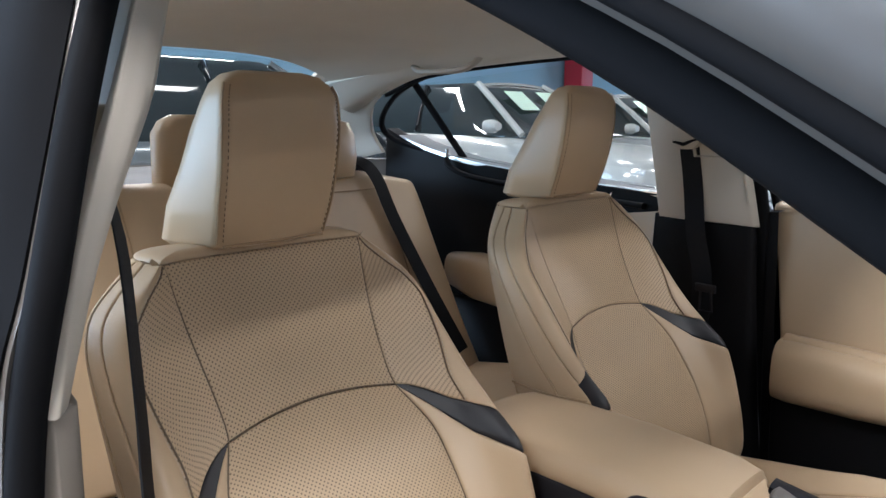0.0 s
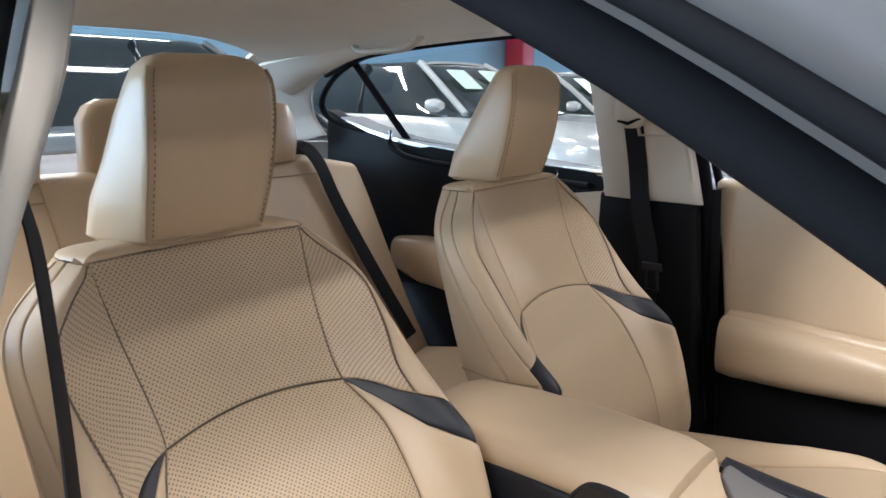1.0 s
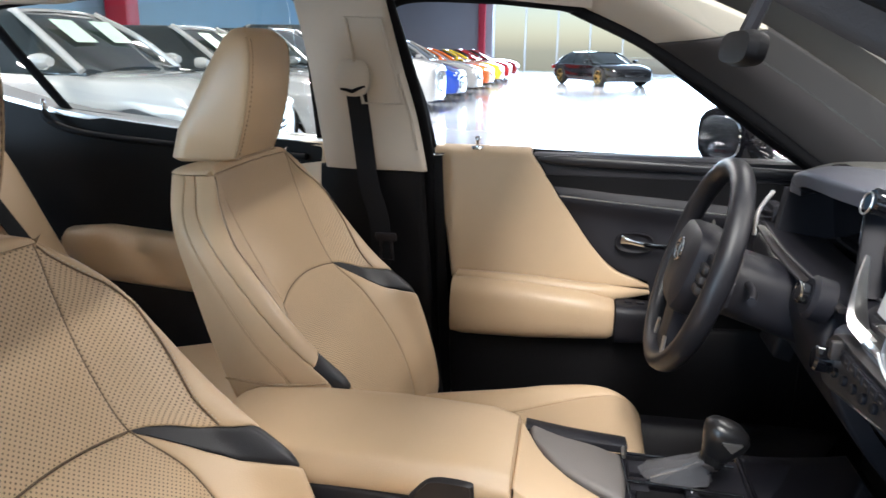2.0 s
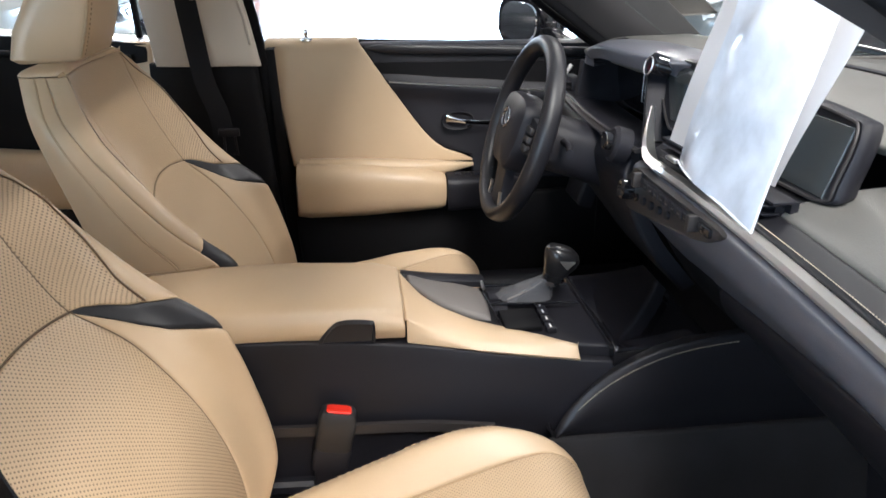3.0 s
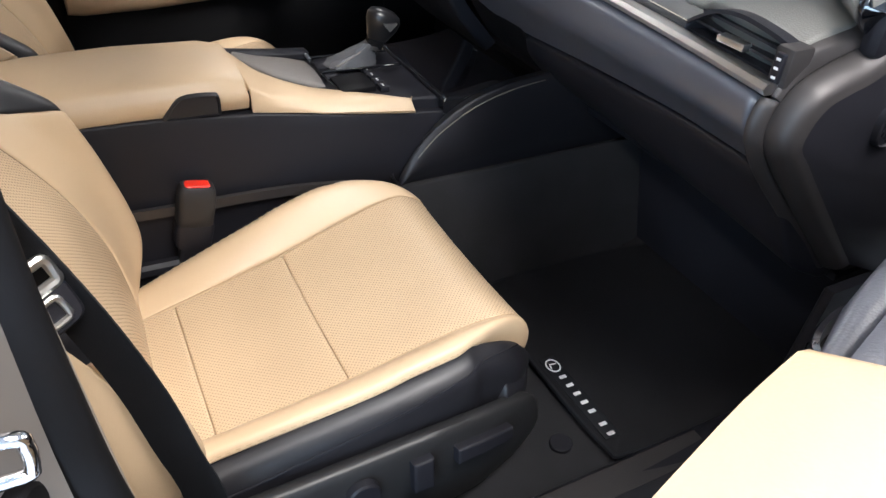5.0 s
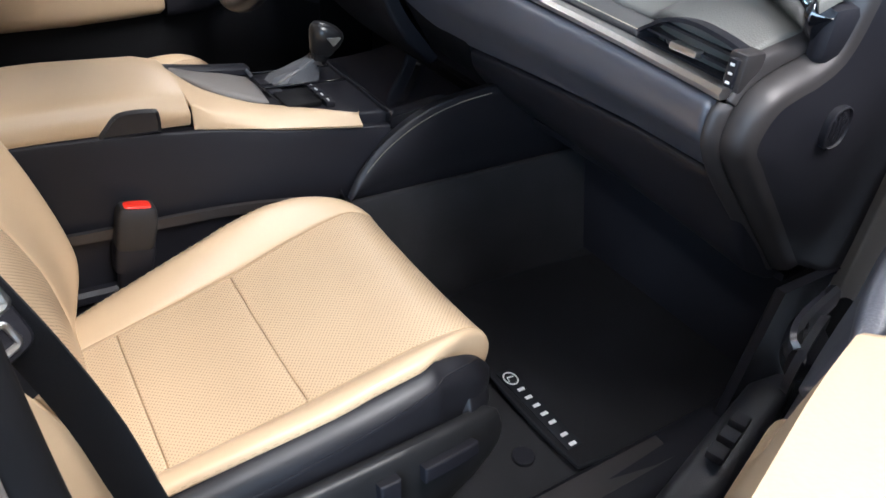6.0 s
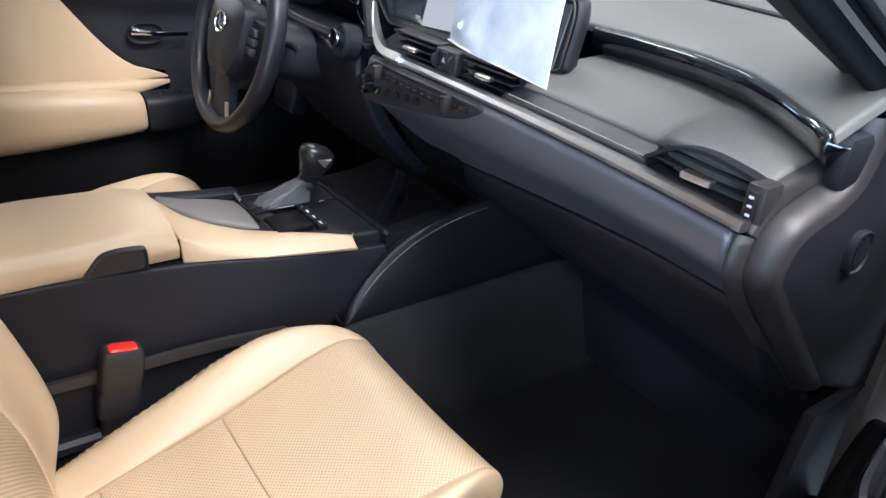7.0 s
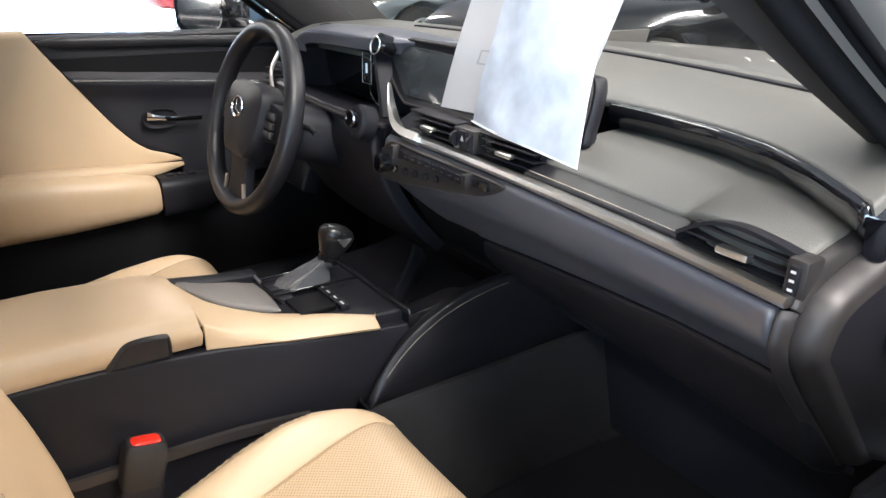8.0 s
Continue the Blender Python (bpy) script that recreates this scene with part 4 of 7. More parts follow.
port = part("speaker_port", loft([[V(0.784 + p[0], -0.729 - d, 0.829 + p[1]) for p in oval(24, a, b)] for d, a, b in ((-0.008, 0.020, 0.024), (0.0085, 0.020, 0.024), (0.0095, 0.0185, 0.0225), (0.007, 0.0175, 0.0215))]), black_plastic, cap)
for k in range(5):
    hh = 0.018 - 0.004 * abs(k - 2)
    part("port_slot", block(0.773 + 0.005 * k, 0.7755 + 0.005 * k, -0.7385, -0.735, 0.829 - hh, 0.829 + hh, 0), black_plastic, port)
part("band_end", block(0.735, 0.825, -0.721, -0.697, 0.895, 0.952, 0.010), black_plastic, dash, "black end block of the band")
# centre stack: silver frame, vents, climate panel, screen
part("centre_panel", panel(lambda u, v: V(0.712 + 0.09 * v * v, 0.115 - 0.37 * u, 0.845 + 0.06 * v), 10, 8, 0.05, 0.006, out=(-1,0,.3)), black_plastic, dash)
frame_line = sampled([(0.698, -0.01, 0.866), (0.700, 0.045, 0.868), (0.709, 0.085, 0.878), (0.721, 0.120, 0.902), (0.735, 0.150, 0.935)], 16)
part("silver_frame", sweep(frame_line, [(-0.004, -0.012), (0.006, -0.010), (0.006, 0.010), (-0.004, 0.010)], up=(-0.6, 0.2, 0.6), scales=[1.45 - 1.2 * (i / 16) ** 1.5 for i in range(17)]), satin_metal, dash, "satin silver screen frame")
for y0, y1 in ((-0.078, 0.040), (-0.275, -0.150)):
    v = part("centre_vent", panel(lambda a, b: V(0.740, y0 + (y1 - y0) * a, 0.872 + 0.034 * b), 4, 4, 0.01, 0, out=(-1,0,0)), black_plastic, dash, "black air vent")
    for k in range(3):
        part("slat", block(0.708, 0.730, y0 + 0.003, y1 - 0.003, 0.878 + 0.011 * k, 0.8803 + 0.011 * k, 0.001), black_plastic, v)
    for k in range(8):
        yy = y0 + 0.01 + (y1 - y0 - 0.02) * k / 7
        part("vane", block(0.726, 0.738, yy - 0.0008, yy + 0.0008, 0.873, 0.905, 0), black_plastic, v)
    part("vent_tab", block(0.698, 0.712, (y0 + y1) / 2 - 0.017, (y0 + y1) / 2 + 0.017, 0.886, 0.893, 0.003), satin_metal, v, "satin silver vent tab")
    part("vent_lip", block(0.712, 0.742, y0 - 0.006, y1 + 0.006, 0.9055, 0.909, 0.001), black_plastic, v)
hz = part("hazard_panel", block(0.705, 0.73, -0.140, -0.088, 0.872, 0.908, 0.003), grey_plastic, dash)
part("hazard_button", block(0.7025, 0.708, -0.124, -0.104, 0.876, 0.905, 0.002), black_plastic, hz)
part("hazard_mark", loft([[V(0.7018, -0.114 + 0.006 * math.sin(t), 0.892 + 0.006 * math.cos(t)) for t in (0, 2.09, 4.19)], [V(0.7014, -0.114 + 0.0045 * math.sin(t), 0.892 + 0.0045 * math.cos(t)) for t in (0, 2.09, 4.19)]]), ink_grey, hz)
for y in (-0.134, -0.094):
    part("thumb_wheel", disc((0.706, y - 0.004, 0.890), (0, 1, 0), 0.012, 0.008), black_plastic, hz)
clim_o = [(0.085, 0.835), (0.05, 0.858), (-0.02, 0.857), (-0.15, 0.857), (-0.245, 0.856), (-0.225, 0.838), (-0.17, 0.820), (-0.05, 0.800), (0.05, 0.785), (0.085, 0.79)]
cf = spline([(0.676 + 0.0 * y, y, z) for y, z in clim_o] + [(0.676, *clim_o[0])])
ring = [cf(i / 48) for i in range(48)]
cm = V(0.676, -0.06, 0.828)
clim = part("climate_panel", loft([[p + V(0.05, 0, 0) for p in ring], [p + V(0.003, 0, 0) for p in ring], [p.lerp(cm, 0.03) for p in ring], [p.lerp(cm, 0.10) + V(0.002, 0, 0) for p in ring]]), grey_plastic, dash, "dark grey climate panel with buttons")
part("button_row", block(0.6725, 0.680, -0.160, 0.020, 0.834, 0.851, 0.003), black_plastic, clim)
for k in range(8):
    y = 0.004 - 0.0205 * k
    part("button", block(0.6705, 0.676, y - 0.0175, y, 0.836, 0.849, 0.0015), black_plastic, clim)
    part("button_mark", block(0.6700, 0.6704, y - 0.013, y - 0.005, 0.8418, 0.8432, 0), palm_grey, clim)
for y in (0.031, -0.168):
    part("temperature_toggle", block(0.663, 0.680, y - 0.008, y + 0.004, 0.832, 0.856, 0.003), grey_plastic, clim, "dark grey toggle")
part("side_pocket", block(0.672, 0.690, -0.215, -0.180, 0.838, 0.851, 0.003), gloss_black, clim)
for k in range(5):
    y = 0.035 - 0.030 * k
    part("round_button", disc((0.677, y, 0.812 + 0.003 * k), (-1, 0, 0.1), 0.0065, 0.005, 16), black_plastic if k else gloss_black, clim)
part("volume_knob", disc((0.680, 0.066, 0.815), (-1, 0.1, 0.1), 0.017, 0.022), gloss_black, clim, "black volume knob")
S = skin([[(0.725, 0.105, 0.80), (0.722, 0.02, 0.790), (0.722, -0.10, 0.79)], [(0.742, 0.105, 0.75), (0.742, 0.02, 0.745), (0.745, -0.10, 0.745)], [(0.772, 0.10, 0.70), (0.770, 0.02, 0.69), (0.775, -0.10, 0.69)], [(0.81, 0.095, 0.645), (0.81, 0.02, 0.64), (0.81, -0.10, 0.635)]])
part("lower_centre_cover", panel(S, 14, 12, 0.02, 0.006, out=(-1,0,-.3)), deep_black, dash)
# screen housing
scr = [(0.325, 0.988), (0.28, 1.002), (0.10, 1.008), (-0.10, 1.010), (-0.250, 1.004), (-0.285, 0.992), (-0.292, 0.93), (-0.283, 0.904), (-0.18, 0.900), (0.05, 0.896), (0.150, 0.892), (0.180, 0.897), (0.245, 0.935)]
lean = lambda p: V(0.775 + (p.z - 0.905) * 0.30 + 0.05 * p.y * p.y, p.y, p.z)
f = spline([(0, y, z) for y, z in scr] + [(0, *scr[0])])
ring = [lean(f(i / 60)) for i in range(60)]
c0 = lean(V(0, -0.08, 0.955))
screen = part("screen_housing", loft([[p.lerp(c0, 0.14) + V(0.042, 0, -0.004) for p in ring], [p.lerp(c0, 0.05) + V(0.032, 0, -0.002) for p in ring], [p + V(0.012, 0, 0) for p in ring], [p + V(0.005, 0, 0) for p in ring], [p.lerp(c0, 0.02) for p in ring], [p.lerp(c0, 0.055) + V(0.001, 0, 0) for p in ring]]), black_plastic, dash, "dark screen housing")
part("screen", panel(lambda u, v: lean(V(0, 0.165 + 0.105 * v - (0.436 + 0.105 * v) * u, 0.908 + 0.086 * v)) + V(-0.0015, 0, 0), 16, 6, 0.004, 0.002, out=(-1,0,0)), screen_black, screen, "switched-off grey screen")
part("screen_rim", tube([p.lerp(c0, 0.045) - V(0.0015, 0, 0) for p in ring], 0.0022, 6, closed=True), grey_plastic, screen)
part("screen_knob", disc((0.788, 0.228, 0.987), (-1, -0.1, 0.3), 0.019, 0.034), gloss_black, screen, "black turning knob")
part("knob_ring", tube([V(0.752 + 0.004 * math.sin(2 * math.pi * i / 24), 0.228 + 0.0165 * math.cos(2 * math.pi * i / 24), 0.9915 + 0.0155 * math.sin(2 * math.pi * i / 24)) for i in range(24)], 0.0014, 6, closed=True), satin_metal, screen)
# instrument hood and cluster
S = skin([[(0.735, 0.545, 0.950), (0.735, 0.538, 0.976), (0.735, 0.49, 0.994), (0.734, 0.40, 1.002), (0.740, 0.32, 1.004), (0.760, 0.25, 1.002), (0.785, 0.20, 0.996)],
          [(0.78, 0.580, 0.958), (0.79, 0.57, 0.982), (0.80, 0.52, 1.002), (0.80, 0.42, 1.010), (0.80, 0.30, 1.010), (0.81, 0.21, 1.006), (0.82, 0.165, 1.000)],
          [(0.90, 0.64, 0.965), (0.90, 0.62, 0.982), (0.90, 0.54, 0.995), (0.91, 0.42, 1.000), (0.91, 0.30, 1.002), (0.91, 0.21, 1.002), (0.91, 0.16, 1.000)]])
part("instrument_hood", panel(S, 34, 12, 0.018, 0.008, out=(0,0,1)), dash_pad, dash, "charcoal padded instrument hood")
S = skin([[(0.735, 0.545, 0.955), (0.728, 0.545, 0.90), (0.722, 0.54, 0.86)], [(0.79, 0.56, 0.955), (0.79, 0.558, 0.90), (0.79, 0.55, 0.86)], [(0.88, 0.60, 0.955), (0.88, 0.595, 0.90), (0.88, 0.58, 0.86)]])
part("hood_cheek", panel(S, 8, 10, 0.01, 0.004, out=(0, -1, 0)), black_plastic, dash)
S = skin([[(0.762, 0.262, 0.99), (0.748, 0.222, 0.93), (0.735, 0.185, 0.862)], [(0.80, 0.26, 0.99), (0.80, 0.22, 0.93), (0.80, 0.185, 0.86)], [(0.86, 0.26, 0.99), (0.86, 0.22, 0.93), (0.86, 0.185, 0.86)]])
part("hood_cheek", panel(S, 8, 10, 0.01, 0.004, out=(0, 1, 0)), black_plastic, dash)
cl = part("instrument_panel", panel(lambda u, v: V(0.815 - 0.02 * v + 0.02, 0.585 - 0.385 * u, 0.855 + 0.14 * v), 10, 8, 0.02, 0.004, out=(-1,0,0)), gloss_black, dash, "dark instrument cluster with a lit display")
tw = [V(0.806, 0.30 + 0.044 * math.cos(2 * math.pi * i / 40), 0.905 + 0.044 * math.sin(2 * math.pi * i / 40)) for i in range(40)]
part("dial_ring", tube(tw, 0.0022, 8, closed=True), chrome, cl, "chrome dial ring")
part("display", block(0.804, 0.807, 0.335, 0.362, 0.905, 0.955, 0.001), gloss_black, cl, "dark display with a lit sign")
part("display_frame", tube([V(0.803, y, z) for y, z in ((0.331, 0.899), (0.331, 0.961), (0.366, 0.961), (0.366, 0.899))], 0.0008, 4, closed=True), white_print, cl)
part("display_field", block(0.8030, 0.8038, 0.339, 0.358, 0.912, 0.948, 0), screen_black, cl)
part("display_mark", block(0.8020, 0.8028, 0.345, 0.352, 0.920, 0.940, 0), display_glow, cl)
S = skin([[(0.705, 0.60, 0.86), (0.700, 0.40, 0.855), (0.705, 0.15, 0.85)], [(0.70, 0.60, 0.82), (0.688, 0.40, 0.815), (0.69, 0.13, 0.80)], [(0.74, 0.60, 0.72), (0.73, 0.40, 0.71), (0.73, 0.11, 0.70)], [(0.83, 0.60, 0.60), (0.82, 0.40, 0.59), (0.81, 0.10, 0.60)]])
part("driver_lower_pad", panel(S, 18, 14, 0.02, 0.008, out=(-1,0,0)), black_plastic, dash)
S = skin([[(0.712, 0.60, 0.882), (0.705, 0.40, 0.872), (0.71, 0.12, 0.868)], [(0.82, 0.60, 0.862), (0.82, 0.40, 0.855), (0.82, 0.15, 0.855)]])
part("cluster_floor", panel(S, 14, 5, 0.02, 0.006, out=(0,0,1)), black_plastic, dash)
part("cluster_trim", sweep(sampled([(0.700, 0.56, 0.876), (0.695, 0.40, 0.866), (0.697, 0.24, 0.862), (0.706, 0.12, 0.865)], 16), oval(8, 0.008, 0.004), up=(0, 0, 1)), grey_plastic, dash)
part("start_button", disc((0.672, 0.163, 0.872), (-1, 0.05, 0.25), 0.0155, 0.014), gloss_black, dash, "black start button with a chrome ring")
part("start_ring", tube([V(0.660, 0.163 + 0.0145 * math.cos(2 * math.pi * i / 24), 0.8755 + 0.0145 * math.sin(2 * math.pi * i / 24)) for i in range(24)], 0.0016, 6, closed=True), chrome, dash)
part("start_housing", disc((0.700, 0.163, 0.862), (-1, 0.05, 0.25), 0.032, 0.030), black_plastic, dash)
# driver's end vent
dv = part("driver_vent", block(0.735, 0.76, 0.625, 0.690, 0.845, 0.905, 0.006), black_plastic, dash, "black air vent by the driver's door")
part("vent_trim", sweep(sampled([(0.70, 0.600, 0.850), (0.705, 0.612, 0.895), (0.73, 0.622, 0.935)], 10), oval(8, 0.006, 0.004)), satin_metal, dv)
for k in range(4):
    part("slat", block(0.722, 0.740, 0.630, 0.686, 0.855 + 0.012 * k, 0.858 + 0.012 * k, 0.001), black_plastic, dv)
part("driver_end_pad", panel(lambda u, v: V(0.76 + 0.1 * v, 0.60 + 0.11 * u, 0.60 + 0.35 * v), 6, 10, 0.03, 0.01, out=(-1,0,0)), black_plastic, dash)
# wall of the dash behind everything
part("bulkhead", block(1.02, 1.06, -0.74, 0.74, 0.28, 0.94, 0.01), black_plastic, dash)

# ---- steering wheel ----
WX, WY, WZ, TIP = 0.552, 0.358, 0.850, 17.0
wheel = thing("steering_wheel", (WX, WY, WZ), "black leather steering wheel with silver accents", "steering wheel")
wm = pose(WX, WY, WZ, 0, -90 + TIP, 0)      # local z looks at the driver


def on_wheel(bm):
    return turned(bm, wm)


def rimpt(a, r=0.172):
    return V(r * math.cos(a), r * math.sin(a), 0)


rim = []
for i in range(72):
    a = 2 * math.pi * i / 72
    rim.append(rimpt(a))
part("rim", on_wheel(sweep(rim, oval(16, 0.0155, 0.0185, 2.2), closed=True, up=(0, 0, 1))), dark_leather, wheel, "black leather rim")
for a in (0.55, -0.55, math.pi / 2 + 0.85, -math.pi / 2 - 0.85):
    part("rim_seam", on_wheel(tube([rimpt(a) + V(0.0142 * math.cos(t) * math.cos(a), 0.0142 * math.cos(t) * math.sin(a), 0.0172 * math.sin(t)) for t in [2 * math.pi * k / 20 for k in range(20)]], 0.0008, 4, closed=True)), black_plastic, wheel)
# local x points up, local y to the car's left after the turn
hub = [(-0.075, 0.030), (-0.070, 0.052), (-0.03, 0.078), (0.02, 0.083), (0.05, 0.080), (0.066, 0.055), (0.070, 0.0)]
out = [(x, y) for x, y in hub] + [(x, -y) for x, y in reversed(hub[:-1])]
f = spline([(x, y, 0) for x, y in out] + [(*out[0], 0)])
ring = [f(i / 48) for i in range(48)]
hubp = part("hub_cover", on_wheel(loft([[p * 1.0 + V(0, 0, -0.02) for p in ring], [p * 1.0 + V(0, 0, 0.012) for p in ring], [p * 0.95 + V(0, 0, 0.022) for p in ring], [p * 0.75 + V(0, 0, 0.029) for p in ring], [p * 0.3 + V(0, 0, 0.032) for p in ring]])), black_plastic, wheel, "dark grey padded hub")
em = [V(0.018 + 0.0185 * math.cos(t), 0.0235 * math.sin(t), 0.0335) for t in [2 * math.pi * k / 32 for k in range(32)]]
part("badge_ring", on_wheel(tube(em, 0.0022, 8, closed=True)), chrome, hubp, "chrome oval badge ring")
part("badge_bar", on_wheel(sweep([(0.031, 0.006, 0.033), (0.012, 0.003, 0.0335), (0.006, -0.016, 0.033)], oval(8, 0.0022, 0.0018))), chrome, hubp)
for sy in (-1, 1):
    S = skin([[(0.046, 0.062 * sy, 0.008), (0.030, 0.075 * sy, 0.006), (-0.030, 0.072 * sy, 0.004)], [(0.040, 0.105 * sy, 0.004), (0.020, 0.112 * sy, 0.004), (-0.026, 0.108 * sy, 0.0)], [(0.030, 0.160 * sy, -0.002), (0.012, 0.166 * sy, -0.002), (-0.012, 0.164 * sy, -0.004)]])
    spoke = part("spoke", on_wheel(panel(S, 8, 10, 0.02, 0.004, out=(0,0,1))), black_plastic, wheel, "black spoke with buttons")
    for k in range(3):
        part("button", on_wheel(block(-0.020 + 0.017 * k, -0.006 + 0.017 * k, (0.082 if sy > 0 else -0.115), (0.115 if sy > 0 else -0.082), 0.002, 0.012, 0.003)), grey_plastic, spoke)
S = skin([[(-0.055, -0.045, 0.012), (-0.060, 0, 0.014), (-0.055, 0.045, 0.012)], [(-0.105, -0.036, 0.006), (-0.108, 0, 0.008), (-0.105, 0.036, 0.006)], [(-0.160, -0.042, -0.001), (-0.164, 0, -0.001), (-0.160, 0.042, -0.001)]])
part("lower_spoke", on_wheel(panel(S, 10, 10, 0.016, 0.004, out=(0,0,1))), black_plastic, wheel)
for sy in (-1, 1):
    part("silver_accent", on_wheel(sweep(sampled([(-0.122, 0.043 * sy, 0.007), (-0.135, 0.045 * sy, 0.005), (-0.150, 0.049 * sy, 0.003), (-0.160, 0.054 * sy, 0.001)], 10), oval(8, 0.006, 0.003))), satin_metal, wheel, "satin silver accent")
part("shift_paddle", on_wheel(sweep(sampled([(0.06, -0.115, -0.03), (0.02, -0.128, -0.03), (-0.04, -0.118, -0.03)], 8), oval(8, 0.012, 0.003))), grey_plastic, wheel)
part("shift_paddle", on_wheel(sweep(sampled([(0.06, 0.115, -0.03), (0.02, 0.128, -0.03), (-0.04, 0.118, -0.03)], 8), oval(8, 0.012, 0.003))), grey_plastic, wheel)
column = thing("steering_column", (0.65, WY, 0.80), "black steering column cover with stalks", "steering column")
part("cover", on_wheel(loft([[V(p[0] - 0.005, p[1], z) for p in oval(28, a, b, 2.8)] for z, a, b in ((-0.045, 0.050, 0.058), (-0.06, 0.055, 0.064), (-0.12, 0.056, 0.068), (-0.20, 0.06, 0.075))])), black_plastic, column)
for sy in (-1, 1):
    part("stalk", on_wheel(tube([V(0.01, 0.05 * sy, -0.075), V(0.015, 0.11 * sy, -0.068), V(0.012, 0.165 * sy, -0.055)], 0.0065, 10, k=10)), black_plastic, column, "black stalk")

# ---- papers hung in front of the screen ----
def sheet(name, pts, label, bend):
    """A hanging sheet by its lower and upper corners."""
    a, b, c, d = (Vector(p) for p in pts)
    t = thing(name, (a + b) / 2, label, "paper")
    nrm = (b - a).cross(d - a).normalized()
    S = lambda u, v: (a.lerp(b, u)).lerp(d.lerp(c, u), v) + nrm * bend * (math.sin(math.pi * u) + 0.35 * math.sin(7 * u + 5 * v))
    return t, S


back_sheet, S = sheet("price_sheet", [(0.635, -0.150, 0.955), (0.625, -0.415, 0.975), (0.678, -0.440, 1.165), (0.665, -0.200, 1.170)], "white printed sheet hung in front of the screen", 0.006)
part("paper", panel(S, 12, 14, 0.0006, 0), sheet_backlit, back_sheet)
bm = bmesh.new()
for u0, u1, v0, v1 in ((0.22, 0.32, 0.30, 0.31), (0.22, 0.32, 0.38, 0.39), (0.22, 0.235, 0.30, 0.39), (0.31, 0.325, 0.30, 0.39), (0.36, 0.46, 0.30, 0.31), (0.36, 0.46, 0.38, 0.39), (0.36, 0.375, 0.30, 0.39), (0.45, 0.465, 0.30, 0.39), (0.52, 0.535, 0.30, 0.312)):
    for q in (panel(lambda u, v: S(u0 + (u1 - u0) * u, v0 + (v1 - v0) * v) + V(-0.0009, -0.0002, 0), 2, 1, 0, 0),):
        both(bm, q)
part("show_through_print", bm, ink_grey, back_sheet, "faint mirrored figures")
front_sheet, S = sheet("sleeved_sheet", [(0.585, -0.285, 0.966), (0.567, -0.485, 0.957), (0.652, -0.426, 1.170), (0.624, -0.309, 1.175)], "sheet in a shiny clear plastic sleeve", 0.007)
part("sleeve", panel(S, 44, 50, 0.0008, 0, wave=0.006), plastic_sleeve, front_sheet, "crinkled clear sleeve")
part("sleeve_rim", tube([S(u, v) for u, v in [(i / 10, 0) for i in range(11)] + [(1, i / 10) for i in range(1, 11)]], 0.0012, 6), paper_white, front_sheet)

# ---- car floor ----
setting("car_floor", panel(lambda u, v: V(-1.1 + 2.2 * v, -0.72 + 1.44 * u, 0.28 + (0.16 * max(0, 1 - abs(2 * u - 1) / 0.18) if v > 0.2 else 0)), 40, 20, 0.03, 0, out=(0,0,1)), carpet, "black carpet of the car's floor", "carpet")
setting("toe_board", panel(lambda u, v: V(0.98 + 0.28 * v, -0.72 + 1.44 * u, 0.285 + 0.42 * v * v), 12, 12, 0.02, 0, out=(-1,0,1)), carpet, "black carpet of the toe board", "carpet")
setting("tunnel_carpet", panel(lambda u, v: V(0.50 + 0.68 * u, -0.166 - 0.057 * v, 0.50 - 0.225 * v), 12, 8, 0.01, 0.004, out=(0,-1,.3)), carpet, "black carpet beside the console", "carpet")
mat = thing("floor_mat", (0.83, -0.44, 0.285), "black carpet floor mat with a woven badge", "mat")
mo = [(0.625, -0.255), (0.622, -0.45), (0.626, -0.625), (0.66, -0.655), (0.90, -0.672), (1.06, -0.66), (1.10, -0.62), (1.11, -0.40), (1.08, -0.27), (0.90, -0.235), (0.68, -0.232)]
f = spline([(x, y, 0.29) for x, y in mo] + [(*mo[0], 0.29)])
ring = [f(i / 72) for i in range(72)]
mc = V(0.86, -0.44, 0.29)
part("mat_body", loft([[p + V(0, 0, -0.006) for p in ring], [p + V(0, 0, 0.002) for p in ring], [p.lerp(mc, 0.01) + V(0, 0, 0.004) for p in ring], [p.lerp(mc, 0.5) + V(0, 0, 0.004) for p in ring]]), mat_pile, mat)
part("edging", tube([p + V(0, 0, 0.002) for p in ring], 0.0035, 6, closed=True), webbing, mat, "bound edge")
badge = part("badge", block(0.632, 0.660, -0.622, -0.442, 0.292, 0.2965, 0.001), webbing, mat, "black badge with white shapes")
part("badge_ring", tube([V(0.646 + 0.011 * math.cos(2 * math.pi * k / 28), -0.463 + 0.0135 * math.sin(2 * math.pi * k / 28), 0.2968) for k in range(28)], 0.0013, 6, closed=True), white_print, badge)
part("badge_bar", tube([V(0.653, -0.461, 0.2968), V(0.642, -0.459, 0.2968), V(0.640, -0.468, 0.2968)], 0.0012, 6), white_print, badge)
for k in range(7):
    y = -0.484 - 0.0195 * k - (0.008 if k > 4 else 0)
    part("badge_mark", block(0.6405, 0.6525, y - 0.0095, y - 0.0035, 0.2964, 0.2972, 0), white_print, badge, "plain white bar")
part("mat_clip", disc((0.575, -0.592, 0.281), (0, 0, 1), 0.017, 0.006), black_plastic, mat, "round black clip")

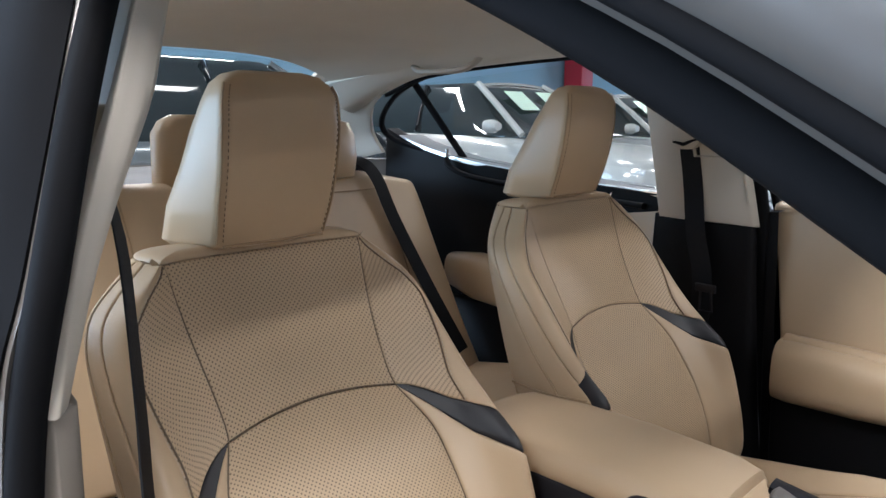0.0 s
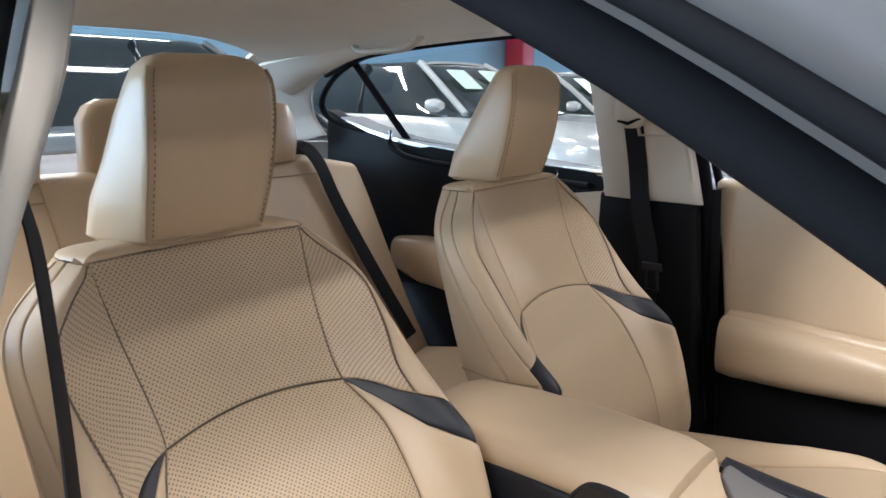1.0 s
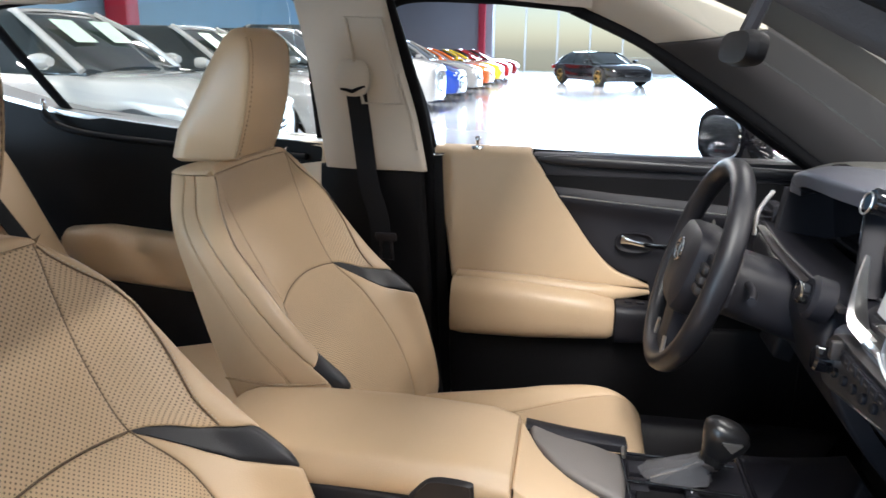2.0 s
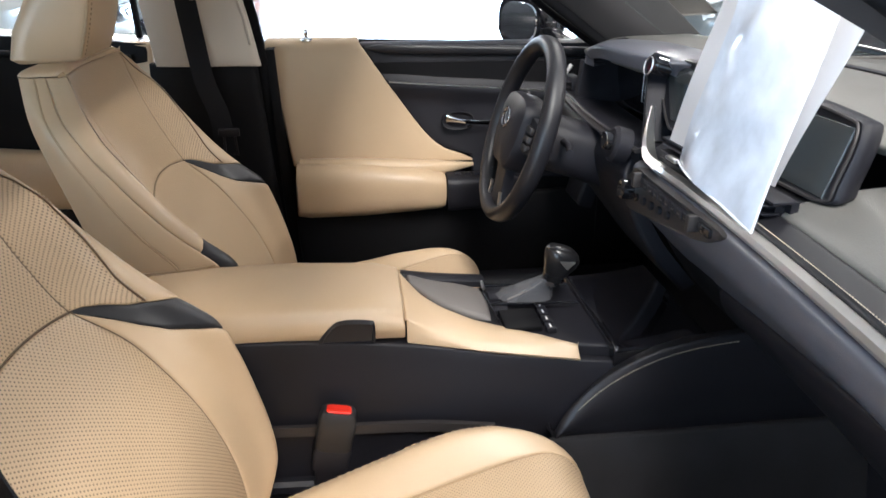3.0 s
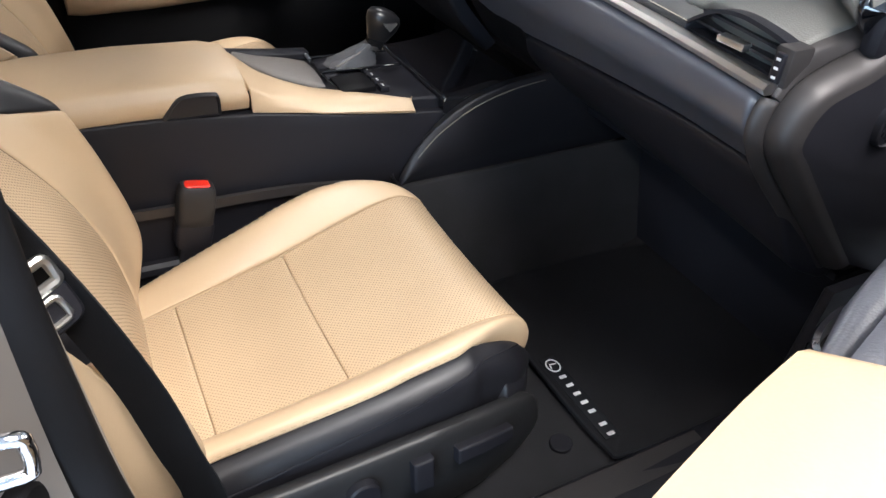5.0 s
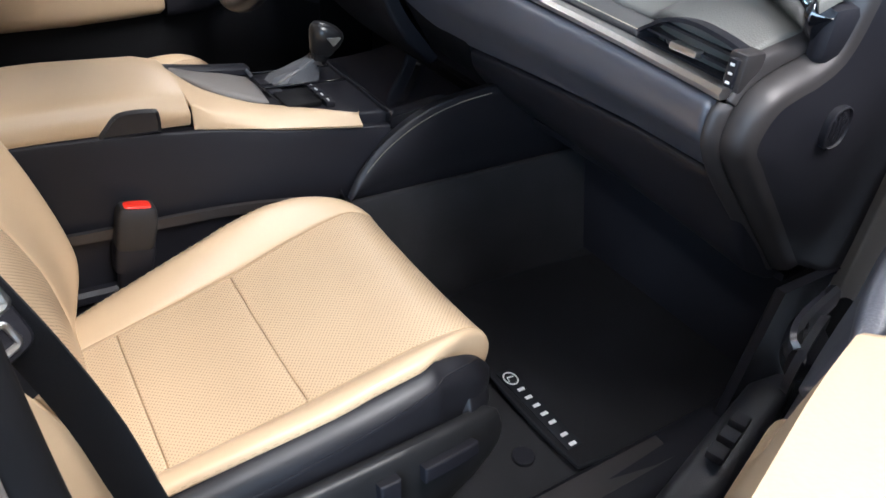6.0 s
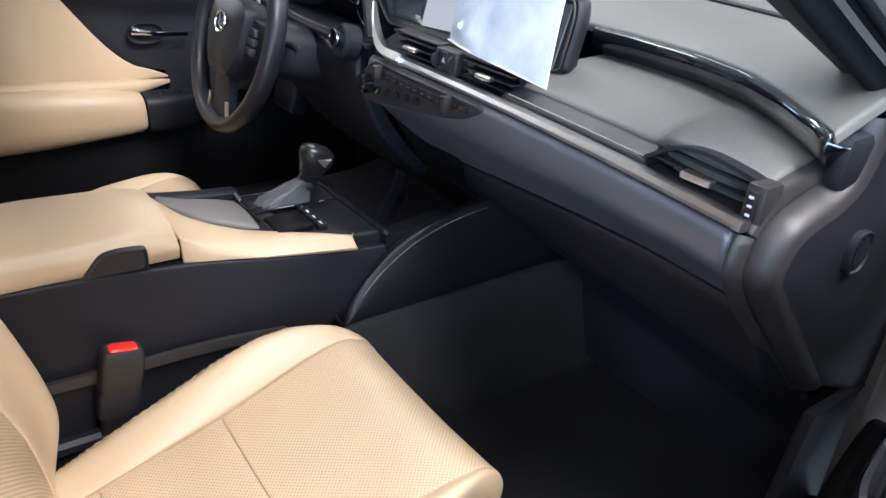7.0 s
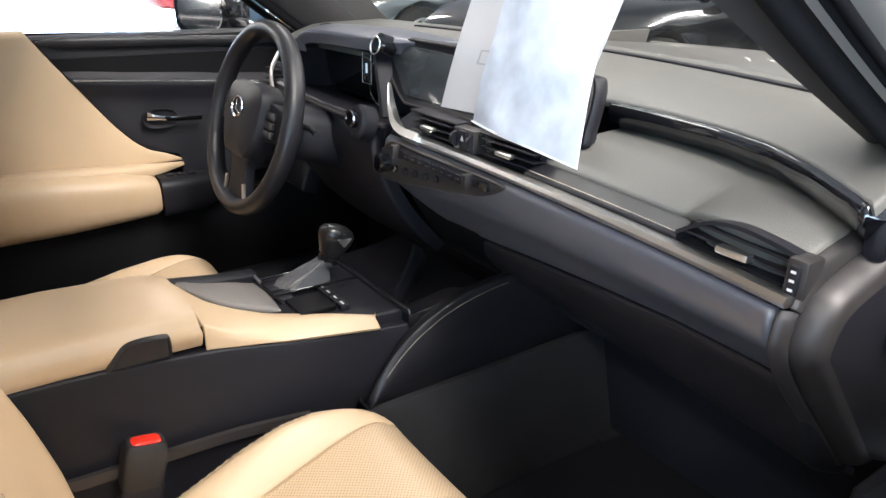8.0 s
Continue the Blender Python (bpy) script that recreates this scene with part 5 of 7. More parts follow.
# ---- sills and body side ----
for sy in (-1, 1):
    S = skin([[(-0.02, 0.655 * sy, 0.30), (0.4, 0.665 * sy, 0.30), (0.9, 0.665 * sy, 0.30)], [(-0.02, 0.685 * sy, 0.365), (0.4, 0.70 * sy, 0.365), (0.95, 0.70 * sy, 0.37)], [(-0.02, 0.745 * sy, 0.372), (0.4, 0.755 * sy, 0.372), (1.0, 0.755 * sy, 0.375)], [(-0.02, 0.775 * sy, 0.352), (0.4, 0.785 * sy, 0.352), (1.0, 0.785 * sy, 0.355)]])
    t = setting("sill_trim", panel(S, 20, 12, 0.02, 0.005, out=(0,0,1)), black_plastic, "black sill trim", "trim")
    if sy < 0:
        part("sill_plate", panel(lambda u, v: V(0.15 + 0.55 * u, -0.705 - 0.04 * v, 0.375), 10, 3, 0.003, 0.001, out=(0,0,1)), grey_plastic, t)
        part("sill_seal", tube(sampled([(0.03, -0.787, 0.44), (0.06, -0.79, 0.372), (0.15, -0.79, 0.358), (0.5, -0.792, 0.356), (0.85, -0.79, 0.362), (0.93, -0.785, 0.42)], 30), 0.011, 10), rubber, t)
    S = skin([[(-0.10, 0.79 * sy, 0.36), (1.05, 0.80 * sy, 0.36)], [(-0.10, 0.86 * sy, 0.345), (1.05, 0.86 * sy, 0.345)], [(-0.10, 0.90 * sy, 0.28), (1.05, 0.90 * sy, 0.28)], [(-0.10, 0.88 * sy, 0.18), (1.05, 0.88 * sy, 0.18)]])
    setting("sill_panel", panel(S, 12, 12, 0.02, 0.0, out=(0,sy,0)), paint_silver, "champagne silver painted sill", "car body")
setting("kick_panel", panel(lambda u, v: V(0.80 + 0.30 * u + 0.02 * v, -0.712 - 0.01 * v, 0.30 + 0.30 * v), 8, 10, 0.01, 0.006, out=(0,1,0)), black_plastic, "black kick panel by the door hinge", "trim")
setting("hinge_pillar", panel(lambda u, v: V(0.93 + 0.16 * u, -0.752 - 0.10 * u, 0.34 + 0.62 * v), 8, 14, 0.02, 0.004, out=(-1,0,0)), paint_silver, "champagne silver hinge pillar", "car body")
setting("kick_panel", panel(lambda u, v: V(0.86 + 0.22 * u, 0.730, 0.28 + 0.68 * v), 4, 4, 0.01, 0.0, out=(0, -1, 0)), deep_black, "black kick panel", "trim")
setting("hinge_pillar", panel(lambda u, v: V(0.93 + 0.16 * u, 0.752 + 0.10 * u, 0.34 + 0.62 * v), 8, 14, 0.02, 0.004, out=(-1,0,0)), paint_silver, "champagne silver hinge pillar", "car body")
setting("front_wing", panel(lambda u, v: V(1.06 + 1.3 * u, -0.86 - 0.06 * math.sin(math.pi * v * 0.8), 0.35 + 0.55 * v), 10, 10, 0.01, 0, out=(0,-1,0)), paint_silver, "champagne silver front wing", "car body")
setting("bonnet", panel(lambda u, v: V(1.22 + 1.15 * u - 0.25 * (2 * v - 1) ** 2 * (1 - u), -0.84 + 1.68 * v, 0.965 - 0.10 * u * u - 0.04 * (2 * v - 1) ** 2), 16, 20, 0.02, 0.01, out=(0,0,1)), paint_silver, "champagne silver bonnet", "car body")

for sy in (-1, 1):
    if sy > 0:
        setting("front_wing", panel(lambda u, v: V(1.06 + 1.3 * u, 0.86 + 0.06 * math.sin(math.pi * v * 0.8), 0.35 + 0.55 * v), 10, 10, 0.01, 0), paint_silver, "champagne silver front wing", "car body")
    for wx in (1.62, -1.25):
        w = thing("road_wheel", (wx, 0.80 * sy, 0.33), "black tyre on a silver alloy wheel", "wheel", "road wheels")
        part("tyre", loft([[V(wx + r * math.cos(2 * math.pi * i / 32), (0.80 + dy) * sy, 0.33 + r * math.sin(2 * math.pi * i / 32)) for i in range(32)] for r, dy in ((0.22, -0.10), (0.31, -0.10), (0.33, -0.07), (0.33, 0.07), (0.315, 0.10), (0.235, 0.105))], caps=False), rubber, w)
        rim_bm = disc((wx, 0.86 * sy, 0.33), (0, sy, 0), 0.06, 0.03, 16)
        for k in range(5):
            a = 2 * math.pi * k / 5
            tube([V(wx, 0.88 * sy, 0.33), V(wx + 0.225 * math.cos(a), 0.89 * sy, 0.33 + 0.225 * math.sin(a))], 0.02, 6, rim_bm)
        part("rim", rim_bm, satin_metal, w)
setting("front_bumper", panel(lambda u, v: V(2.36 + 0.20 * math.sin(math.pi * u) * (0.6 + 0.4 * v) + 0.05 * math.sin(math.pi * v), -0.88 + 1.76 * u, 0.22 + 0.64 * v), 20, 12, 0.02, 0, out=(1, 0, 0)), paint_silver, "champagne silver front bumper", "car body")
setting("rear_bumper", panel(lambda u, v: V(-2.24 - 0.10 * math.sin(math.pi * u) - 0.05 * math.sin(math.pi * v), -0.84 + 1.68 * u, 0.25 + 0.70 * v), 20, 12, 0.02, 0, out=(-1, 0, 0)), paint_silver, "champagne silver rear bumper", "car body")

# ---- pillars, roof and rear shelf ----
for sy in (-1, 1):
    # windscreen pillar: dark lower and cream upper trim, seal, painted outside
    rear = [(0.850, 0.715, 0.970), (0.72, 0.702, 1.062), (0.59, 0.690, 1.146), (0.46, 0.665, 1.222), (0.33, 0.645, 1.280)]
    mid_ = [(0.94, 0.680, 0.985), (0.81, 0.660, 1.075), (0.68, 0.640, 1.156), (0.55, 0.612, 1.232), (0.40, 0.585, 1.300)]
    fore = [(1.07, 0.690, 0.990), (0.95, 0.668, 1.082), (0.80, 0.640, 1.172), (0.65, 0.605, 1.250), (0.46, 0.570, 1.318)]
    if sy < 0:
        rear = [(0.90, 0.690, 0.955), (0.80, 0.678, 1.012), (0.70, 0.668, 1.070), (0.60, 0.660, 1.130), (0.50, 0.655, 1.190), (0.40, 0.645, 1.238), (0.30, 0.632, 1.278)]
        mid_ = [(0.95, 0.635, 0.938), (0.85, 0.625, 0.990), (0.75, 0.620, 1.038), (0.65, 0.612, 1.088), (0.55, 0.607, 1.138), (0.45, 0.603, 1.186), (0.34, 0.590, 1.244)]
        fore = [(1.07, 0.690, 0.975), (0.90, 0.660, 1.070), (0.72, 0.628, 1.165), (0.55, 0.598, 1.245), (0.40, 0.57, 1.292)]
    T = skin([[(x, y * sy, z) for x, y, z in c] for c in (rear, mid_, fore)])
    cutu = 0.70 if sy > 0 else 0.96
    t = setting("windscreen_pillar", panel(lambda u, v: T(cutu * u, v), 24, 10, 0.015, 0.006, out=(0,-sy,-.2)), pillar_dark, "charcoal windscreen pillar trim", "trim")
    setting("windscreen_pillar_top", panel(lambda u, v: T(cutu + (1 - cutu) * u, v), 10, 10, 0.015, 0.006, out=(0,-sy,-.2)), cream_trim, "cream upper pillar trim", "trim")
    sealp = [T(i / 24, 0.0) + (V(-0.004, 0.010, -0.004) if sy > 0 else V(-0.012, -0.005, -0.010)) for i in range(25)]
    part("pillar_seal", sweep(sealp, oval(12, 0.014, 0.010) if sy > 0 else oval(12, 0.011, 0.009), up=(0, sy, 0)), rubber, t, "black rubber seal")
    O = skin([[(x - 0.005, (y + 0.016) * sy, z - 0.002) for x, y, z in rear], [(x + 0.03, (y + 0.050) * sy, z + 0.012) for x, y, z in rear], [(x + 0.08, (y + 0.055) * sy, z + 0.05) for x, y, z in rear], [(x + 0.05, (y + 0.04) * sy, z + 0.05) for x, y, z in fore]])
    band = (0.0, 0.20) if sy > 0 else (0.040, 0.135)
    part("frame_band", panel(lambda u, v: O(u, band[0] + (band[1] - band[0]) * v) + V(0, 0.002 * sy, 0), 24, 6, 0.006, 0.002, out=(0, sy, -.5)), rubber, t, "black rubber frame band")
    setting("windscreen_pillar_outer", panel(O, 24, 12, 0.01, 0.0, out=(0,sy,.5)), paint_silver, "champagne silver windscreen pillar", "car body")
    part("pillar_channel", sweep([O(i / 24, band[1] - 0.03) + V(0, 0.006 * sy, 0.002) for i in range(25)], oval(10, 0.010, 0.006) if sy > 0 else oval(10, 0.005, 0.004), up=(0, sy, 0)), rubber, t, "black drip channel")
    # door pillar
    ky = sy * (1.0 if sy > 0 else 0.955)
    B = skin([[(-0.215, 0.722 * ky, 0.930), (-0.225, 0.700 * ky, 1.05), (-0.235, 0.664 * ky, 1.19), (-0.245, 0.618 * ky, 1.305)],
              [(-0.15, 0.708 * ky, 0.930), (-0.155, 0.686 * ky, 1.05), (-0.165, 0.648 * ky, 1.17), (-0.178, 0.600 * ky, 1.312)],
              [(-0.05, 0.708 * ky, 0.930), (-0.065, 0.686 * ky, 1.05), (-0.085, 0.648 * ky, 1.17), (-0.10, 0.600 * ky, 1.312)],
              [(0.005, 0.716 * ky, 0.928), (-0.015, 0.694 * ky, 1.05), (-0.040, 0.656 * ky, 1.17), (-0.060, 0.612 * ky, 1.308)],
              [(0.020, 0.740 * ky, 0.926), (0.000, 0.716 * ky, 1.05), (-0.026, 0.676 * ky, 1.17), (-0.050, 0.626 * ky, 1.304)]])
    if sy < 0:
        B0 = B
        B = lambda u, v: B0(u, v) + V(0.022, 0.022, 0) * min(1.0, max(0.0, (v - 0.35) / 0.3)) * min(1.0, (1.12 - v) / 0.35) * (1.6 * min(1.0, u / 0.7) - 0.6)
    bp = setting("door_pillar", panel(B, 18, 20, 0.015, 0.004, out=(0,-sy,0)), cream_trim, "cream upper door pillar trim", "trim")
    sl = lambda u, v: B(0.42 + 0.45 * u, 0.38 + 0.34 * v) + V(0, -0.003 * ky, 0)
    if sy > 0:
        part("belt_slot_frame", tube([sl(0, 0), sl(0, 1), sl(1, 1), sl(1, 0)], 0.004, 8, closed=True), cream_trim, bp)
    if sy > 0:
        part("step_ridge", sweep([B(0.14, 0.80), B(0.30, 0.82), B(0.42, 0.80), B(0.60, 0.80)], oval(8, 0.006, 0.004)), cream_trim, bp)
    L = skin([[(-0.235, 0.74 * ky, 0.935), (-0.25, 0.74 * ky, 0.62), (-0.26, 0.71 * ky, 0.36)], [(-0.12, 0.718 * ky, 0.935), (-0.12, 0.722 * ky, 0.62), (-0.12, 0.69 * ky, 0.36)], [(-0.008, 0.722 * ky, 0.932), (0.010, 0.728 * ky, 0.62), (0.04, 0.695 * ky, 0.36)], [(0.010, 0.748 * ky, 0.930), (0.033, 0.752 * ky, 0.62), (0.065, 0.74 * ky, 0.36)]])
    # The near side's taupe is cream trim with its shade painted in.
    setting("door_pillar_lower", panel(L, 16, 12, 0.015, 0.004, out=(0,-sy,0)), shaded_trim if sy < 0 else deep_black, "lower door pillar trim", "trim")
    back = -0.016 if sy < 0 else 0.0
    sealp = sampled([(-0.055, 0.645 * ky, 1.298), (-0.026, 0.692 * ky, 1.18), (0.002, 0.736 * ky, 1.05), (0.016 + back, 0.765 * ky, 0.926), (0.022 + back, 0.780 * ky, 0.80), (0.034 + back, 0.783 * ky, 0.66), (0.05, 0.783 * ky, 0.50), (0.068, 0.780 * ky, 0.38)], 40)
    part("door_seal", sweep(sealp, oval(12, 0.016, 0.014), up=(0, sy, 0)), rubber, bp, "black rubber door seal")
    Q = skin([[(-0.060, 0.660 * ky, 1.300), (-0.014, 0.745 * ky, 1.05), (0.012 + back, 0.782 * ky, 0.926), (0.020 + back, 0.800 * ky, 0.66), (0.050, 0.80 * ky, 0.36)],
              [(-0.080, 0.685 * ky, 1.305), (-0.050, 0.765 * ky, 1.05), (-0.022 + back, 0.805 * ky, 0.926), (-0.016 + back, 0.828 * ky, 0.66), (0.015, 0.828 * ky, 0.36)],
              [(-0.12, 0.695 * ky, 1.31), (-0.09, 0.78 * ky, 1.05), (-0.078 + back, 0.832 * ky, 0.926), (-0.070 + back, 0.862 * ky, 0.66), (-0.045, 0.862 * ky, 0.36)],
              [(-0.20, 0.695 * ky, 1.31), (-0.17, 0.785 * ky, 1.05), (-0.16, 0.84 * ky, 0.926), (-0.15, 0.87 * ky, 0.66), (-0.14, 0.87 * ky, 0.36)]])
    bo = setting("door_pillar_outer", panel(Q, 30, 16, 0.01, 0.0, out=(.3,sy,0)), paint_silver, "champagne silver painted door pillar", "car body")
    part("pillar_cover", panel(lambda u, v: Q(0.47 * u, 0.04 + 0.96 * v) + V(0.002, 0.003 * sy, 0), 16, 14, 0.004, 0.0, out=(.3,sy,0)), rubber, bo, "black outer pillar cover")
    if sy < 0:
        part("striker_plate", block(-0.046, -0.036, -0.840, -0.797, 0.785, 0.862, 0.004), chrome, bo)
        part("striker_loop", tube([V(-0.050, -0.806, 0.830), V(-0.008, -0.808, 0.829), V(-0.003, -0.808, 0.822), V(-0.004, -0.808, 0.806), V(-0.010, -0.808, 0.800), V(-0.050, -0.806, 0.800)], 0.0045, 10, k=30), chrome, bo, "chrome striker loop")
        part("door_stop", disc((-0.024, -0.806, 0.765), (0.9, -0.4, 0), 0.022, 0.012), rubber, bo, "black rubber stop")
        part("door_stop_stem", disc((-0.016, -0.810, 0.765), (0.9, -0.4, 0), 0.012, 0.020), rubber, bo)

# seat belts at the door pillars
for sy in (-1, 1):
    belt = thing("seat_belt", (-0.11, 0.70 * sy, 0.4), "black seat belt with cream guide and metal tongue", "seat belt", "seat belts")
    strap = [(-0.125, 0.662, 1.125), (-0.12, 0.690, 1.02), (-0.105, 0.690, 0.90), (-0.075, 0.672, 0.80), (-0.085, 0.685, 0.60), (-0.09, 0.69, 0.40)]
    if sy < 0:
        strap = [(-0.10, 0.622, 1.125), (-0.056, 0.624, 1.05), (-0.040, 0.626, 0.96), (-0.020, 0.632, 0.885), (0.006, 0.642, 0.825), (0.030, 0.645, 0.758), (0.053, 0.643, 0.672), (0.068, 0.643, 0.59), (0.083, 0.645, 0.51), (0.09, 0.65, 0.36)]
    part("strap", sweep(sampled([(x, y * sy, z) for x, y, z in strap], 30), oval(8, 0.0235, 0.0012, 6), up=(0, sy, 0) if sy > 0 else (0.52, 0.84, 0.14)), webbing, belt, "black webbing")
    gx = -0.125 if sy > 0 else -0.10
    gy = 0.0 if sy > 0 else 0.035
    part("belt_guide", loft([[V(gx + p[0], (0.659 - gy + dy) * sy, 1.135 + p[1]) for p in oval(20, a, b)] for dy, a, b in ((0.02, 0.036, 0.040), (-0.012, 0.036, 0.040), (-0.018, 0.028, 0.032))]), cream_trim, belt, "cream belt guide")
    part("guide_slot", tube([V(gx - 0.025, (0.645 - gy) * sy, 1.112), V(gx, (0.640 - gy) * sy, 1.106), V(gx + 0.027, (0.645 - gy) * sy, 1.118)], 0.004, 8), rubber, belt)
    tz = (-0.058, 0.655, 0.79) if sy > 0 else (0.016, 0.636, 0.80)
    if sy > 0:
        part("tongue", turned(both(block(-0.024, 0.024, -0.005, 0.005, -0.010, 0.010, 0.004), tube([V(-0.012, 0, -0.01), V(-0.014, 0, -0.055), V(0.014, 0, -0.055), V(0.012, 0, -0.01)], 0.003, 8)), pose(tz[0], tz[1] * sy, tz[2], 8 * sy, 0, 0)), black_plastic, belt, "metal belt tongue")
    else:
        way = V(0.36, -0.09, -0.93).normalized()
        face_out = V(0.25, -0.85, 0.30)
        face_out = (face_out - way * face_out.dot(way)).normalized()
        wide = way.cross(face_out)
        spot = lambda b, t, n: V(0.002, -0.656, 0.814) + wide * b * 0.68 + way * t * 0.68 + face_out * n
        ring = lambda b, t0, t1, r, n: tube([spot(x, t, n) for x, t in round_poly([(-b, t0), (b, t0), (b, t1), (-b, t1)], [0.006] * 4)], r, 8, closed=True)
        tongue = part("tongue", loft([[spot(x, t, n) for x, t in round_poly([(-w, a), (w, a), (w * 0.86, c), (-w * 0.86, c)], [0.008, 0.008, 0.016, 0.016])] for n, w, a, c in ((-0.006, 0.029, 0.012, 0.062), (0.003, 0.030, 0.010, 0.064), (0.006, 0.027, 0.013, 0.060))]), black_plastic, belt, "black plastic belt tongue")
        part("strap_bracket", ring(0.027, -0.016, 0.012, 0.0042, 0.004), satin_metal, tongue, "bright metal bracket")
        part("latch_plate", ring(0.012, 0.022, 0.050, 0.0026, 0.0075), satin_metal, tongue, "metal latch plate with a slot")

# roof lining with its curved edges
def lining(u, v):
    e = 2 * u - 1
    x = 0.36 - (1.50 + 0.08 * e * e) * v
    half = float(np.interp(x, (-1.32, -0.9, -0.2, 0.36), (0.50, 0.565, 0.60, 0.575)))
    crown = float(np.interp(x, (-1.32, -0.9, -0.3, 0.36), (1.310, 1.352, 1.380, 1.348)))
    return V(x, half * e, crown - 0.055 * abs(e) ** 3.5)
setting("ceiling", panel(lining, 26, 22, 0.02, 0.0, out=(0,0,-1)), cream_cloth, "cream cloth roof lining", "roof lining")
for sy in (-1, 1):
    rail = skin([[(0.36, 0.575 * sy, 1.296), (0.0, 0.60 * sy, 1.326), (-0.45, 0.595 * sy, 1.326), (-0.9, 0.565 * sy, 1.300), (-1.10, 0.53 * sy, 1.276), (-1.24, 0.50 * sy, 1.255)],
                 [(0.36, 0.612 * sy, 1.276), (0.0, 0.632 * sy, 1.306), (-0.45, 0.628 * sy, 1.310), (-0.9, 0.605 * sy, 1.284), (-1.10, 0.585 * sy, 1.240), (-1.24, 0.57 * sy, 1.190)],
                 [(0.36, 0.640 * sy, 1.274), (0.0, 0.66 * sy, 1.304), (-0.45, 0.66 * sy, 1.310), (-0.9, 0.64 * sy, 1.282), (-1.10, 0.63 * sy, 1.230), (-1.24, 0.62 * sy, 1.170)]])
    rt = setting("roof_rail", panel(rail, 34, 10, 0.012, 0.0, out=(0,-sy,-1)), cream_cloth, "cream roof edge lining", "trim")
    if sy > 0:
        part("grab_handle", sweep(sampled([(-0.66, 0.575, 1.322), (-0.665, 0.555, 1.300), (-0.70, 0.545, 1.284), (-0.78, 0.545, 1.282), (-0.85, 0.545, 1.284), (-0.885, 0.555, 1.300), (-0.89, 0.575, 1.322)], 24), oval(10, 0.012, 0.008), up=(0, 0, 1)), cream_trim, rt, "cream grab handle")
    part("frame_seal", sweep(sampled([(0.34, 0.645 * sy, 1.272), (0.0, 0.665 * sy, 1.301), (-0.45, 0.665 * sy, 1.308), (-0.9, 0.645 * sy, 1.280), (-1.10, 0.64 * sy, 1.226)], 30), oval(10, 0.007, 0.006)), rubber, rt)
    # rear quarter trim
    C = skin([[(-1.06, 0.615, 1.245), (-1.17, 0.645, 1.185), (-1.22, 0.685, 1.11), (-1.19, 0.705, 1.045)], [(-1.12, 0.565, 1.275), (-1.28, 0.60, 1.185), (-1.38, 0.625, 1.09), (-1.40, 0.63, 1.0)], [(-1.18, 0.515, 1.290), (-1.40, 0.545, 1.185), (-1.56, 0.565, 1.085), (-1.66, 0.58, 1.0)], [(-1.21, 0.475, 1.298), (-1.45, 0.50, 1.19), (-1.65, 0.525, 1.085), (-1.80, 0.54, 1.0)]])
    setting("quarter_trim", panel(lambda u, v: (lambda p: V(p.x, p.y * sy, p.z))(C(u, v)), 16, 18, 0.012, 0.004, out=(.3,-sy,0)), cream_trim, "cream rear quarter trim", "trim")
setting("roof_skin", panel(lambda u, v: (lambda p: V(p.x, p.y * 1.14, p.z + 0.055))(lining(u, v)), 20, 20, 0.01, 0, out=(0,0,1)), paint_silver, "champagne silver roof", "car body")
visor = thing("sun_visor", (0.33, -0.30, 1.31), "cream folded sun visor under the roof", "sun visor")
part("flap", panel(lambda u, v: V(0.36 - 0.16 * v, -0.10 - 0.38 * u, 1.326 - 0.012 * (1 - v) - 0.02 * u * u), 12, 6, 0.016, 0.006, out=(0,0,-1)), cream_trim, visor)
dome = thing("dome_lamp", (-0.43, -0.2, 1.36), "small unlit dome lamp in the roof lining", "lamp")
part("lens", block(-0.47, -0.40, -0.235, -0.165, 1.362, 1.382, 0.006), cream_trim, dome)
mirror = thing("rear_view_mirror", (0.46, 0.0, 1.235), "black rear-view mirror on the windscreen", "mirror")
part("mirror_body", turned(loft([[V(x, p[0], p[1]) for p in oval(28, a, b, 3.2)] for x, a, b in ((-0.010, 0.074, 0.017), (0.0, 0.078, 0.020), (0.010, 0.074, 0.017), (0.015, 0.05, 0.010))]), pose(0.515, 0.0, 1.198, 0, 8, 0)), deep_black, mirror)
part("mirror_stem", tube([V(0.515, 0, 1.205), V(0.545, 0, 1.285)], 0.009, 8), black_plastic, mirror)
setting("rear_shelf", panel(lambda u, v: V(-1.12 - 0.66 * v, -0.60 + 1.20 * u, 0.985 + 0.01 * v), 10, 10, 0.02, 0, out=(0,0,1)), black_plastic, "black rear parcel shelf", "trim")
setting("rear_window", panel(lambda u, v: V(-1.14 - 0.08 * (2 * u - 1) ** 2 * (1 - v) - 0.64 * v, (-0.50 - 0.06 * v) + (1.0 + 0.12 * v) * u, 1.325 - 0.03 * (2 * u - 1) ** 2 * (1 - v) - 0.315 * v + 0.02 * math.sin(math.pi * v)), 12, 10, 0.004, 0), window_glass, "rear window glass", "window").visible_shadow = False
setting("windscreen", panel(lambda u, v: V(0.42 + 0.78 * v - 0.22 * (2 * u - 1) ** 2 * v - 0.06 * (2 * u - 1) ** 2 * (1 - v), (-0.55 - 0.13 * v) * (1 - 2 * u), 1.340 - 0.355 * v + 0.02 * math.sin(math.pi * v)), 16, 10, 0.004, 0), window_glass, "windscreen glass", "window").visible_shadow = False
setting("rear_end", panel(lambda u, v: V(-1.78 - 0.45 * v, -0.80 + 1.6 * u, 1.0 - 0.05 * v), 8, 6, 0.02, 0, out=(0,0,1)), paint_silver, "champagne silver boot lid", "car body")
